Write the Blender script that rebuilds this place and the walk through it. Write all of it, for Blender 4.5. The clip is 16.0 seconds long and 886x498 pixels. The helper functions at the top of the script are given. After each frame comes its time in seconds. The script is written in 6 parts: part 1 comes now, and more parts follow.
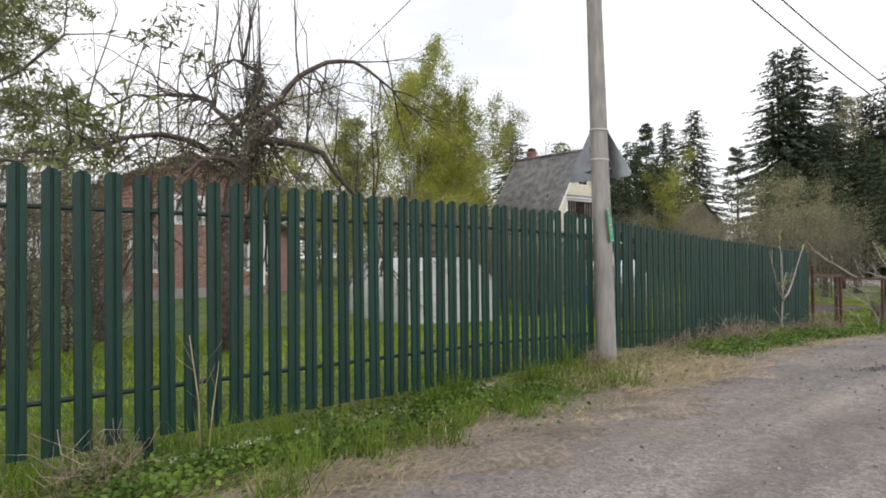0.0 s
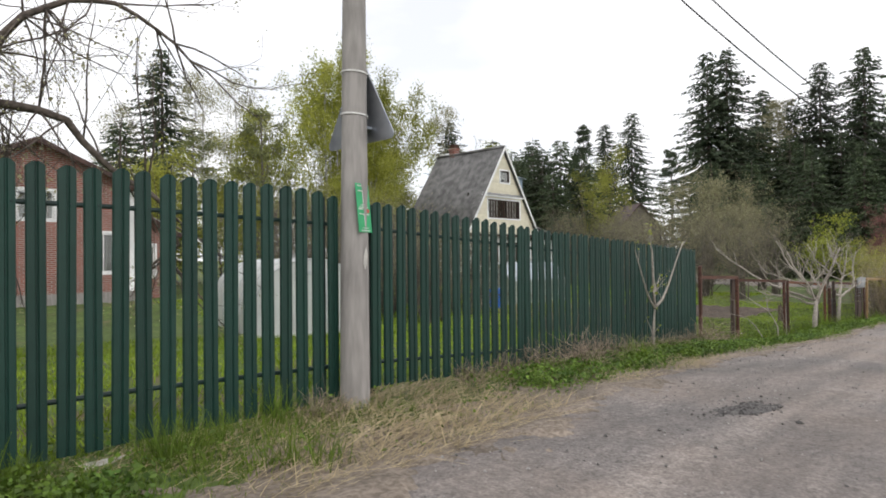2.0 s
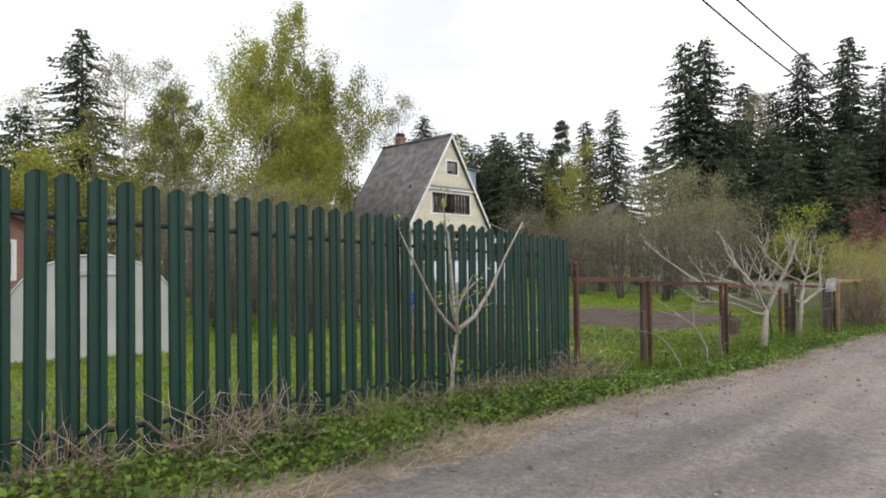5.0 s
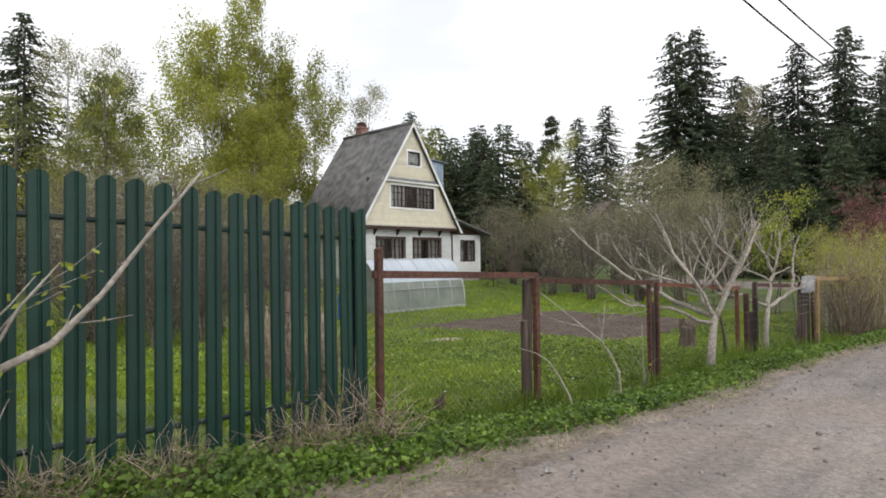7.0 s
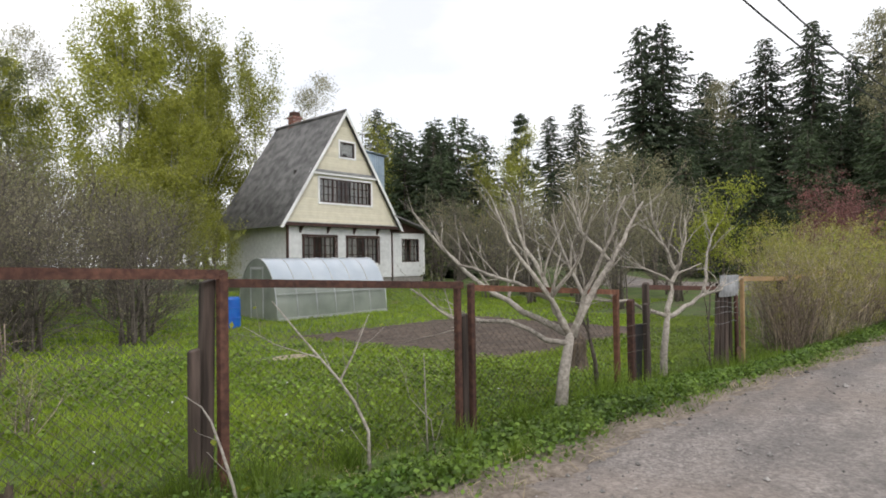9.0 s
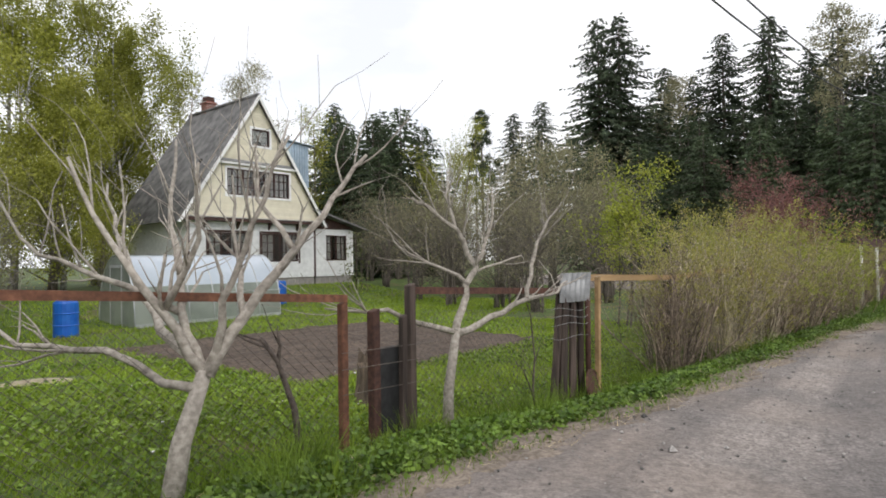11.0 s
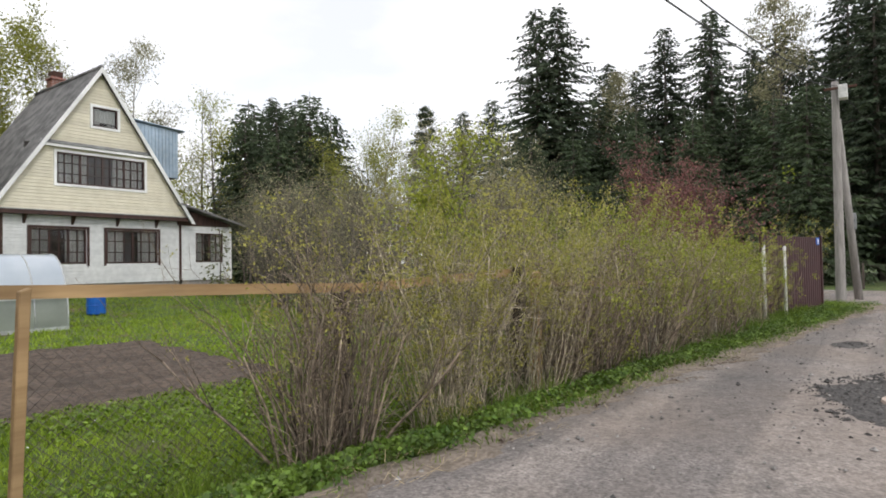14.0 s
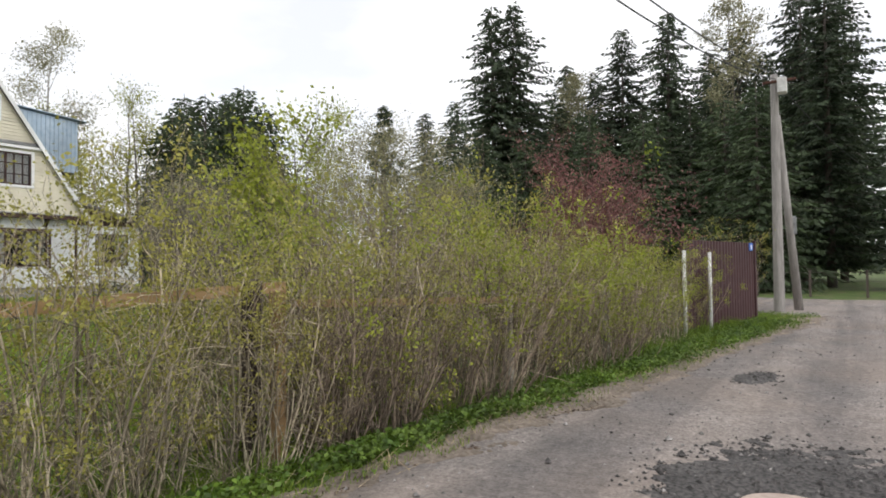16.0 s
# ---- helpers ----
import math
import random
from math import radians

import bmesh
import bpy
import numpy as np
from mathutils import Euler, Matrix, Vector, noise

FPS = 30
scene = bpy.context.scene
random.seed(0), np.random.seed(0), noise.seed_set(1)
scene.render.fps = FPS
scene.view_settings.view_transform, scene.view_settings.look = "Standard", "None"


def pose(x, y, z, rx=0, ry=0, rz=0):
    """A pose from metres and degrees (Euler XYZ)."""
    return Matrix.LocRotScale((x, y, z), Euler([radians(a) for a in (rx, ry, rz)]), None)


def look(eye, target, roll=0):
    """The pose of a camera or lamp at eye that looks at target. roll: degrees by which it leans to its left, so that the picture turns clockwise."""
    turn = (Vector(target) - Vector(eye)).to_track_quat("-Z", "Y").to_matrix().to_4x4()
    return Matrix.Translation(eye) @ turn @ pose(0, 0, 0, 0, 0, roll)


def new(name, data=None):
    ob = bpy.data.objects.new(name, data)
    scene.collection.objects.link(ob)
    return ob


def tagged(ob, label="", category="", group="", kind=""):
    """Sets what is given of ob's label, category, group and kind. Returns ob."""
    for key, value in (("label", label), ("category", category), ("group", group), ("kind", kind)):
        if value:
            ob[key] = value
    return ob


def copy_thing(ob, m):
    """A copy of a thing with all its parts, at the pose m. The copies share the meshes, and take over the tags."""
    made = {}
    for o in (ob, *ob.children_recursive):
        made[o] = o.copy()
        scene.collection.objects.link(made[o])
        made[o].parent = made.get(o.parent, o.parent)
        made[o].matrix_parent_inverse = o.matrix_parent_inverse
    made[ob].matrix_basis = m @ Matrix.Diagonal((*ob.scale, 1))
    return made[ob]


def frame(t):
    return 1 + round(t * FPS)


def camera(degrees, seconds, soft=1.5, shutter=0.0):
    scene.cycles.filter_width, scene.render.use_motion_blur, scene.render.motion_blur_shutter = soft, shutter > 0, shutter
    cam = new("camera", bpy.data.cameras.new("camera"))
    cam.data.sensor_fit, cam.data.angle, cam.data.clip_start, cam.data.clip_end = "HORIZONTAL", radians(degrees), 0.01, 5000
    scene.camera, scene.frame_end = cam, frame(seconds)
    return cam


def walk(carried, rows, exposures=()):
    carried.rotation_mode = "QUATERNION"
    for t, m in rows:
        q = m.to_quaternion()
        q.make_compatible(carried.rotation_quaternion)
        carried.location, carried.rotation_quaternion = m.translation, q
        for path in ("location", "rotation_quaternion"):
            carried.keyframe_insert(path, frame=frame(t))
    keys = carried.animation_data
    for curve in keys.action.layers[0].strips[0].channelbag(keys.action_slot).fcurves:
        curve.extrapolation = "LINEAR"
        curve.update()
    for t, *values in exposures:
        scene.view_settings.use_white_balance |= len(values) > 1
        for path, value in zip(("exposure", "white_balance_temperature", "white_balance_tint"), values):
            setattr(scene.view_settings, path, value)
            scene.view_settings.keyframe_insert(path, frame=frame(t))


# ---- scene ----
cam = camera(72.3, 16.0, soft=1.8)
METRES, EYE, TILT, LEAN, TURN = 27.5, 1.4, 0.0, 0.0, -41.4
ROWS = [
    (0.0, 0.0, 0.0, 0.0, 0.01, 0.7, 0.52),
    (0.5, 0.0236, 0.0234, -0.0004, -1.24, 0.71, 0.57),
    (1.0, 0.0458, 0.0438, -0.001, -2.88, 0.82, 0.63),
    (1.5, 0.0676, 0.067, -0.0015, -4.1, 0.8, 0.57),
    (2.0, 0.0891, 0.0871, -0.0025, -4.61, 0.86, 0.64),
    (2.5, 0.1119, 0.1112, -0.0037, -4.83, 0.81, 0.67),
    (3.0, 0.1327, 0.132, -0.0046, -4.91, 0.86, 0.63),
    (3.5, 0.1539, 0.155, -0.005, -5.23, 0.83, 0.65),
    (4.0, 0.1738, 0.1768, -0.0057, -5.3, 0.92, 0.65),
    (6.5, 0.2852, 0.2934, -0.0125, -5.45, 0.96, 0.75),
    (7.0, 0.3084, 0.3174, -0.0141, -5.33, 1.03, 0.8),
    (7.5, 0.3322, 0.3403, -0.0149, -5.63, 1.02, 0.86),
    (8.0, 0.3556, 0.361, -0.0148, -5.67, 1.14, 0.88),
    (8.5, 0.3818, 0.3836, -0.0165, -6.32, 1.13, 0.96),
    (9.0, 0.4068, 0.4071, -0.0187, -7.02, 1.17, 0.95),
    (11.5, 0.5345, 0.5027, -0.0235, -9.93, 1.17, 0.95),
    (12.0, 0.5601, 0.5215, -0.024, -10.5, 1.25, 0.91),
    (12.5, 0.5873, 0.5399, -0.0248, -11.26, 1.2, 0.95),
    (13.0, 0.6141, 0.559, -0.0253, -11.5, 1.26, 0.94),
    (13.5, 0.6404, 0.5757, -0.0256, -12.27, 1.22, 0.93),
    (14.0, 0.6667, 0.5936, -0.0268, -12.51, 1.31, 0.94),
    (14.5, 0.6933, 0.6104, -0.027, -13.36, 1.29, 0.96),
    (15.0, 0.717, 0.6276, -0.0278, -13.42, 1.37, 0.92),
    (15.5, 0.739, 0.6408, -0.0271, -13.9, 1.36, 0.91),
    (16.0, 0.7534, 0.6489, -0.0252, -15.19, 1.6, 0.67),
]
walk(cam, [(t, pose(0, 0, EYE, TILT, LEAN, TURN) @ pose(METRES * x, METRES * y, METRES * z, 90 + pitch, roll, yaw)) for t, x, y, z, yaw, pitch, roll in ROWS])

# ---- light ----
SUN_ELEVATION, SUN_AZIMUTH = 42.0, 205.0
world = bpy.data.worlds.new("sky")
scene.world = world
world.use_nodes = True


def build_sky():
    nt = world.node_tree
    nt.nodes.clear()
    N, L = nt.nodes.new, nt.links.new
    out, bg = N("ShaderNodeOutputWorld"), N("ShaderNodeBackground")
    sky = N("ShaderNodeTexSky")
    sky.sky_type, sky.sun_disc = "NISHITA", False
    sky.sun_elevation, sky.sun_rotation = radians(SUN_ELEVATION), radians(SUN_AZIMUTH)
    dim = N("ShaderNodeMixRGB")
    dim.blend_type, dim.inputs[0].default_value, dim.inputs[2].default_value = "MULTIPLY", 1.0, (0.12, 0.12, 0.12, 1)
    co, mp = N("ShaderNodeTexCoord"), N("ShaderNodeMapping")
    mp.inputs["Scale"].default_value = (1.0, 1.0, 2.6)
    noi = N("ShaderNodeTexNoise")
    noi.inputs["Scale"].default_value, noi.inputs["Detail"].default_value = 2.1, 7
    ramp = N("ShaderNodeValToRGB")
    ramp.color_ramp.elements[0].position, ramp.color_ramp.elements[1].position = 0.32, 0.5
    ramp.color_ramp.elements[0].color, ramp.color_ramp.elements[1].color = (0.74, 0.74, 0.74, 1), (1, 1, 1, 1)
    mix = N("ShaderNodeMixRGB")
    mix.inputs[2].default_value = (1.2, 1.2, 1.23, 1)
    L(sky.outputs[0], dim.inputs[1])
    L(co.outputs["Generated"], mp.inputs[0])
    L(mp.outputs[0], noi.inputs["Vector"])
    L(noi.outputs[0], ramp.inputs[0])
    L(ramp.outputs[0], mix.inputs[0])
    L(dim.outputs[0], mix.inputs[1])
    L(mix.outputs[0], bg.inputs[0])
    bg.inputs[1].default_value = 1.0
    L(bg.outputs[0], out.inputs[0])


build_sky()
sun = new("sun", bpy.data.lights.new("sun", "SUN"))
sun.data.energy, sun.data.angle, sun.data.color = 1.0, radians(14), (1.0, 0.97, 0.93)
az = radians(SUN_AZIMUTH)
sun.matrix_world = look((0, 0, 0), (-math.sin(az) * math.cos(radians(SUN_ELEVATION)), -math.cos(az) * math.cos(radians(SUN_ELEVATION)), -math.sin(radians(SUN_ELEVATION))))
sun.location = (10, -20, 30)


# ---- materials ----
def mat(name, c1, c2, scale=8.0, rough=0.8, bump=0.3, metal=0.0, rand=0.0, island=0.0, big=0.25, stretch=(1, 1, 1), translucent=0.0, detail=6.0, coat=0.0):
    """Two colours mixed by fine noise, shaded by a large-scale noise, with relief."""
    m = bpy.data.materials.new(name)
    m.use_nodes = True
    nt = m.node_tree
    N, L = nt.nodes.new, nt.links.new
    b = nt.nodes["Principled BSDF"]
    co, mp, noi, noi2 = N("ShaderNodeTexCoord"), N("ShaderNodeMapping"), N("ShaderNodeTexNoise"), N("ShaderNodeTexNoise")
    mp.inputs["Scale"].default_value = stretch
    L(co.outputs["Object"], mp.inputs[0])
    noi.inputs["Scale"].default_value, noi.inputs["Detail"].default_value = scale, detail
    noi2.inputs["Scale"].default_value, noi2.inputs["Detail"].default_value = scale * 0.09, 3
    L(mp.outputs[0], noi.inputs["Vector"])
    L(co.outputs["Object"], noi2.inputs["Vector"])
    ramp = N("ShaderNodeValToRGB")
    ramp.color_ramp.elements[0].position, ramp.color_ramp.elements[1].position = 0.36, 0.64
    ramp.color_ramp.elements[0].color, ramp.color_ramp.elements[1].color = (*c1, 1), (*c2, 1)
    L(noi.outputs[0], ramp.inputs[0])
    hsv = N("ShaderNodeHueSaturation")
    L(ramp.outputs[0], hsv.inputs["Color"])
    m1 = N("ShaderNodeMapRange")
    m1.inputs[1].default_value, m1.inputs[2].default_value, m1.inputs[3].default_value, m1.inputs[4].default_value = 0.3, 0.7, 1 - big, 1 + big
    L(noi2.outputs[0], m1.inputs[0])
    value = m1.outputs[0]
    for amount, node, socket in ((rand, "ShaderNodeObjectInfo", "Random"), (island, "ShaderNodeNewGeometry", "Random Per Island")):
        if amount:
            src, mr, mul = N(node), N("ShaderNodeMapRange"), N("ShaderNodeMath")
            mr.inputs[3].default_value, mr.inputs[4].default_value = 1 - amount, 1 + amount
            mul.operation = "MULTIPLY"
            L(src.outputs[socket], mr.inputs[0])
            L(mr.outputs[0], mul.inputs[0])
            L(value, mul.inputs[1])
            value = mul.outputs[0]
    L(value, hsv.inputs["Value"])
    L(hsv.outputs[0], b.inputs["Base Color"])
    b.inputs["Roughness"].default_value, b.inputs["Metallic"].default_value = rough, metal
    b.inputs["Coat Weight"].default_value = coat
    if bump:
        bp = N("ShaderNodeBump")
        bp.inputs["Strength"].default_value, bp.inputs["Distance"].default_value = bump, 0.02
        L(noi.outputs[0], bp.inputs["Height"])
        L(bp.outputs[0], b.inputs["Normal"])
    if translucent:
        tr, mx = N("ShaderNodeBsdfTranslucent"), N("ShaderNodeMixShader")
        L(hsv.outputs[0], tr.inputs[0])
        mx.inputs[0].default_value = translucent
        L(b.outputs[0], mx.inputs[1])
        L(tr.outputs[0], mx.inputs[2])
        L(mx.outputs[0], nt.nodes["Material Output"].inputs[0])
    return m


def glass_mat(name, tint=(0.9, 0.95, 0.95), rough=0.02, transmission=1.0):
    m = bpy.data.materials.new(name)
    m.use_nodes = True
    b = m.node_tree.nodes["Principled BSDF"]
    b.inputs["Base Color"].default_value = (*tint, 1)
    b.inputs["Roughness"].default_value, b.inputs["Transmission Weight"].default_value, b.inputs["IOR"].default_value = rough, transmission, 1.45
    return m


def ground_mat():
    """Soil, moss and grass mixed by noise, with dry litter."""
    m = mat("turf", (0.045, 0.075, 0.014), (0.1, 0.15, 0.028), 9, 0.95, 0.6, big=0.3)
    nt = m.node_tree
    N, L = nt.nodes.new, nt.links.new
    b = nt.nodes["Principled BSDF"]
    src = b.inputs["Base Color"].links[0].from_socket
    co, noi, ramp, mix = N("ShaderNodeTexCoord"), N("ShaderNodeTexNoise"), N("ShaderNodeValToRGB"), N("ShaderNodeMixRGB")
    noi.inputs["Scale"].default_value, noi.inputs["Detail"].default_value = 0.9, 8
    ramp.color_ramp.elements[0].position, ramp.color_ramp.elements[1].position = 0.54, 0.68
    L(co.outputs["Object"], noi.inputs["Vector"])
    L(noi.outputs[0], ramp.inputs[0])
    L(ramp.outputs[0], mix.inputs[0])
    L(src, mix.inputs[1])
    mix.inputs[2].default_value = (0.14, 0.11, 0.06, 1)
    L(mix.outputs[0], b.inputs["Base Color"])
    return m


def road_mat():
    """Grey compacted gravel: packed dust, stones and darker loose patches."""
    m = mat("gravel_road", (0.18, 0.16, 0.149), (0.325, 0.29, 0.27), 46, 0.93, 0.55, big=0.14, detail=10)
    nt = m.node_tree
    N, L = nt.nodes.new, nt.links.new
    b = nt.nodes["Principled BSDF"]
    src = b.inputs["Base Color"].links[0].from_socket
    co, noi, ramp, mix = N("ShaderNodeTexCoord"), N("ShaderNodeTexNoise"), N("ShaderNodeValToRGB"), N("ShaderNodeMixRGB")
    mp = N("ShaderNodeMapping")
    mp.inputs["Scale"].default_value = (0.45, 1.0, 1.0)
    noi.inputs["Scale"].default_value, noi.inputs["Detail"].default_value, noi.inputs["Roughness"].default_value = 0.9, 9, 0.7
    ramp.color_ramp.elements[0].position, ramp.color_ramp.elements[1].position = 0.44, 0.7
    L(co.outputs["Object"], mp.inputs[0])
    L(mp.outputs[0], noi.inputs["Vector"])
    L(noi.outputs[0], ramp.inputs[0])
    L(ramp.outputs[0], mix.inputs[0])
    L(src, mix.inputs[1])
    mix.inputs[2].default_value = (0.13, 0.12, 0.115, 1)
    L(mix.outputs[0], b.inputs["Base Color"])
    dirt, dramp, dmix = N("ShaderNodeTexNoise"), N("ShaderNodeValToRGB"), N("ShaderNodeMixRGB")
    dirt.inputs["Scale"].default_value, dirt.inputs["Detail"].default_value = 0.55, 6
    dramp.color_ramp.elements[0].position, dramp.color_ramp.elements[1].position = 0.42, 0.66
    dramp.color_ramp.elements[1].color = (0.75, 0.75, 0.75, 1)
    L(co.outputs["Object"], dirt.inputs["Vector"])
    L(dirt.outputs[0], dramp.inputs[0])
    L(dramp.outputs[0], dmix.inputs[0])
    L(mix.outputs[0], dmix.inputs[1])
    dmix.inputs[2].default_value = (0.25, 0.208, 0.18, 1)
    L(dmix.outputs[0], b.inputs["Base Color"])
    track, tramp, tmix, tmap = N("ShaderNodeTexNoise"), N("ShaderNodeValToRGB"), N("ShaderNodeMixRGB"), N("ShaderNodeMapping")
    tmap.inputs["Scale"].default_value = (0.05, 1.0, 1.0)
    track.inputs["Scale"].default_value, track.inputs["Detail"].default_value, track.inputs["Distortion"].default_value = 1.5, 5, 0.4
    tramp.color_ramp.elements[0].position, tramp.color_ramp.elements[1].position = 0.42, 0.6
    tramp.color_ramp.elements[0].color, tramp.color_ramp.elements[1].color = (0.8, 0.8, 0.81, 1), (1.17, 1.15, 1.13, 1)
    tmix.blend_type, tmix.inputs[0].default_value = "MULTIPLY", 1.0
    L(co.outputs["Object"], tmap.inputs[0])
    L(tmap.outputs[0], track.inputs["Vector"])
    L(track.outputs[0], tramp.inputs[0])
    L(dmix.outputs[0], tmix.inputs[1])
    L(tramp.outputs[0], tmix.inputs[2])
    grit, gramp, gmix = N("ShaderNodeTexNoise"), N("ShaderNodeValToRGB"), N("ShaderNodeMixRGB")
    grit.inputs["Scale"].default_value, grit.inputs["Detail"].default_value = 17, 8
    grit.inputs["Roughness"].default_value = 0.75
    gramp.color_ramp.elements[0].position, gramp.color_ramp.elements[1].position = 0.38, 0.62
    gramp.color_ramp.elements[0].color, gramp.color_ramp.elements[1].color = (0.72, 0.72, 0.72, 1), (1.2, 1.2, 1.2, 1)
    gmix.blend_type, gmix.inputs[0].default_value = "MULTIPLY", 1.0
    L(co.outputs["Object"], grit.inputs["Vector"])
    L(grit.outputs[0], gramp.inputs[0])
    L(tmix.outputs[0], gmix.inputs[1])
    L(gramp.outputs[0], gmix.inputs[2])
    L(gmix.outputs[0], b.inputs["Base Color"])
    vor = N("ShaderNodeTexVoronoi")
    vor.inputs["Scale"].default_value = 38
    L(co.outputs["Object"], vor.inputs["Vector"])
    bp = N("ShaderNodeBump")
    bp.inputs["Strength"].default_value, bp.inputs["Distance"].default_value = 0.5, 0.015
    bp.invert = True
    L(vor.outputs["Distance"], bp.inputs["Height"])
    L(b.inputs["Normal"].links[0].from_socket, bp.inputs["Normal"])
    L(bp.outputs[0], b.inputs["Normal"])
    return m


def brick_mat(name):
    m = mat(name, (0.2, 0.06, 0.045), (0.31, 0.098, 0.072), 20, 0.9, 0.3)
    nt = m.node_tree
    N, L = nt.nodes.new, nt.links.new
    b = nt.nodes["Principled BSDF"]
    src = b.inputs["Base Color"].links[0].from_socket
    co, mp, br, mix = N("ShaderNodeTexCoord"), N("ShaderNodeMapping"), N("ShaderNodeTexBrick"), N("ShaderNodeMixRGB")
    mp.inputs["Rotation"].default_value = (radians(90), 0, 0)
    br.inputs["Scale"].default_value, br.inputs["Mortar Size"].default_value = 1.0, 0.012
    br.inputs["Brick Width"].default_value, br.inputs["Row Height"].default_value = 0.26, 0.077
    L(co.outputs["Object"], mp.inputs[0])
    L(mp.outputs[0], br.inputs["Vector"])
    L(br.outputs["Fac"], mix.inputs[0])
    L(src, mix.inputs[1])
    mix.inputs[2].default_value = (0.35, 0.32, 0.29, 1)
    L(mix.outputs[0], b.inputs["Base Color"])
    return m


TURF, ROAD = ground_mat(), road_mat()
GRAVEL = mat("loose_gravel", (0.04, 0.038, 0.037), (0.125, 0.115, 0.11), 34, 0.95, 0.6, island=0.3)
STONE = mat("pebble", (0.13, 0.125, 0.12), (0.32, 0.3, 0.285), 30, 0.9, 0.3, island=0.6)
SOIL = mat("tilled_soil", (0.055, 0.04, 0.031), (0.125, 0.092, 0.07), 12, 0.97, 1.0, big=0.3)
GRASS = mat("grass_blade", (0.1, 0.165, 0.014), (0.17, 0.25, 0.026), 3, 0.7, 0, island=0.35, translucent=0.3)
LAWN = mat("lawn_blade", (0.18, 0.275, 0.015), (0.29, 0.39, 0.033), 1.2, 0.7, 0, island=0.35, translucent=0.3)
CLOVER = mat("clover_leaf", (0.11, 0.19, 0.018), (0.23, 0.33, 0.038), 4, 0.6, 0, island=0.5, translucent=0.25)
WEED = mat("weed_leaf", (0.06, 0.12, 0.014), (0.15, 0.235, 0.03), 4, 0.6, 0, island=0.5, translucent=0.25)
STRAW = mat("dry_straw", (0.3, 0.23, 0.13), (0.48, 0.39, 0.24), 6, 0.85, 0, island=0.35, translucent=0.1)
FENCE_GREEN = mat("green_painted_steel", (0.0045, 0.031, 0.022), (0.0065, 0.039, 0.028), 6, 0.52, 0.04, rand=0.12, big=0.15)
FENCE_DARK = mat("dark_green_steel", (0.005, 0.018, 0.016), (0.008, 0.026, 0.022), 10, 0.5, 0.05)
CONCRETE = mat("pole_concrete", (0.25, 0.234, 0.222), (0.345, 0.323, 0.306), 16, 0.92, 0.15, big=0.1, stretch=(1, 1, 0.15))
PALE_CONCRETE = mat("pale_concrete", (0.45, 0.44, 0.41), (0.62, 0.6, 0.56), 14, 0.92, 0.4)
SIGN_BACK = mat("sign_back_grey", (0.3, 0.32, 0.35), (0.4, 0.42, 0.45), 5, 0.3, 0.02, metal=0.85)
WHITE_BAND = mat("white_band", (0.6, 0.6, 0.58), (0.75, 0.74, 0.72), 20, 0.7, 0.1)
NOTICE = mat("green_notice", (0.03, 0.36, 0.14), (0.04, 0.42, 0.17), 8, 0.5, 0.0, big=0.06)
RED = mat("red_mark", (0.55, 0.05, 0.04), (0.65, 0.08, 0.06), 8, 0.5, 0)
SIDING = mat("cream_siding", (0.7, 0.65, 0.51), (0.78, 0.73, 0.59), 3, 0.6, 0.05, big=0.06, island=0.07)
WHITE_SIDING = mat("white_painted_boards", (0.66, 0.67, 0.67), (0.76, 0.77, 0.77), 5, 0.7, 0.15, big=0.1, island=0.05)
WHITE = mat("white_trim", (0.8, 0.8, 0.8), (0.88, 0.88, 0.88), 5, 0.6, 0.05)
ROOF = mat("weathered_slate_sheet", (0.11, 0.108, 0.108), (0.22, 0.216, 0.212), 2.2, 0.9, 0.25, big=0.3, detail=9)
ROOF_BLUE = mat("blue_grey_sheet_metal", (0.36, 0.46, 0.56), (0.45, 0.54, 0.62), 4, 0.4, 0.05, metal=0.4)
ROOF_BROWN = mat("dull_brown_sheet", (0.085, 0.062, 0.062), (0.13, 0.1, 0.1), 4, 0.85, 0.2)
DARK_WOOD = mat("dark_brown_frame", (0.035, 0.016, 0.013), (0.075, 0.036, 0.028), 12, 0.6, 0.2, stretch=(1, 1, 0.2))
BRICK = brick_mat("red_brick")
GLASS = glass_mat("window_glass")
# Near-black colour stands in for the gloom of unlit rooms.
ROOM_GLOOM = mat("painted_room_gloom", (0.03, 0.026, 0.024), (0.05, 0.045, 0.04), 4, 0.9, 0)
CURTAIN = mat("curtain_cloth", (0.4, 0.37, 0.35), (0.62, 0.58, 0.56), 4, 0.9, 0.1, stretch=(8, 8, 0.4))
# Upper greenhouse sheet: the sky's bluish reflection is put into the base colour.
POLY = mat("sky_bright_polycarbonate", (0.62, 0.7, 0.8), (0.74, 0.81, 0.9), 1.2, 0.12, 0.02, big=0.12, coat=1.0, translucent=0.3)
# Duller grey-green copy of the same sheet; colour stands for no sky reflection.
POLY_LOW = mat("dull_lower_polycarbonate", (0.33, 0.37, 0.32), (0.45, 0.49, 0.43), 1.2, 0.2, 0.02, big=0.2, coat=0.4, translucent=0.4)
FILM = mat("milky_greenhouse_film", (0.66, 0.68, 0.66), (0.78, 0.8, 0.78), 1.5, 0.4, 0.05, big=0.12, translucent=0.4)
ALU = mat("greenhouse_frame", (0.5, 0.52, 0.53), (0.6, 0.62, 0.63), 8, 0.45, 0.05, metal=0.6)
RUST = mat("rust_brown_steel", (0.055, 0.024, 0.018), (0.11, 0.05, 0.034), 22, 0.85, 0.4, rand=0.2, big=0.3)
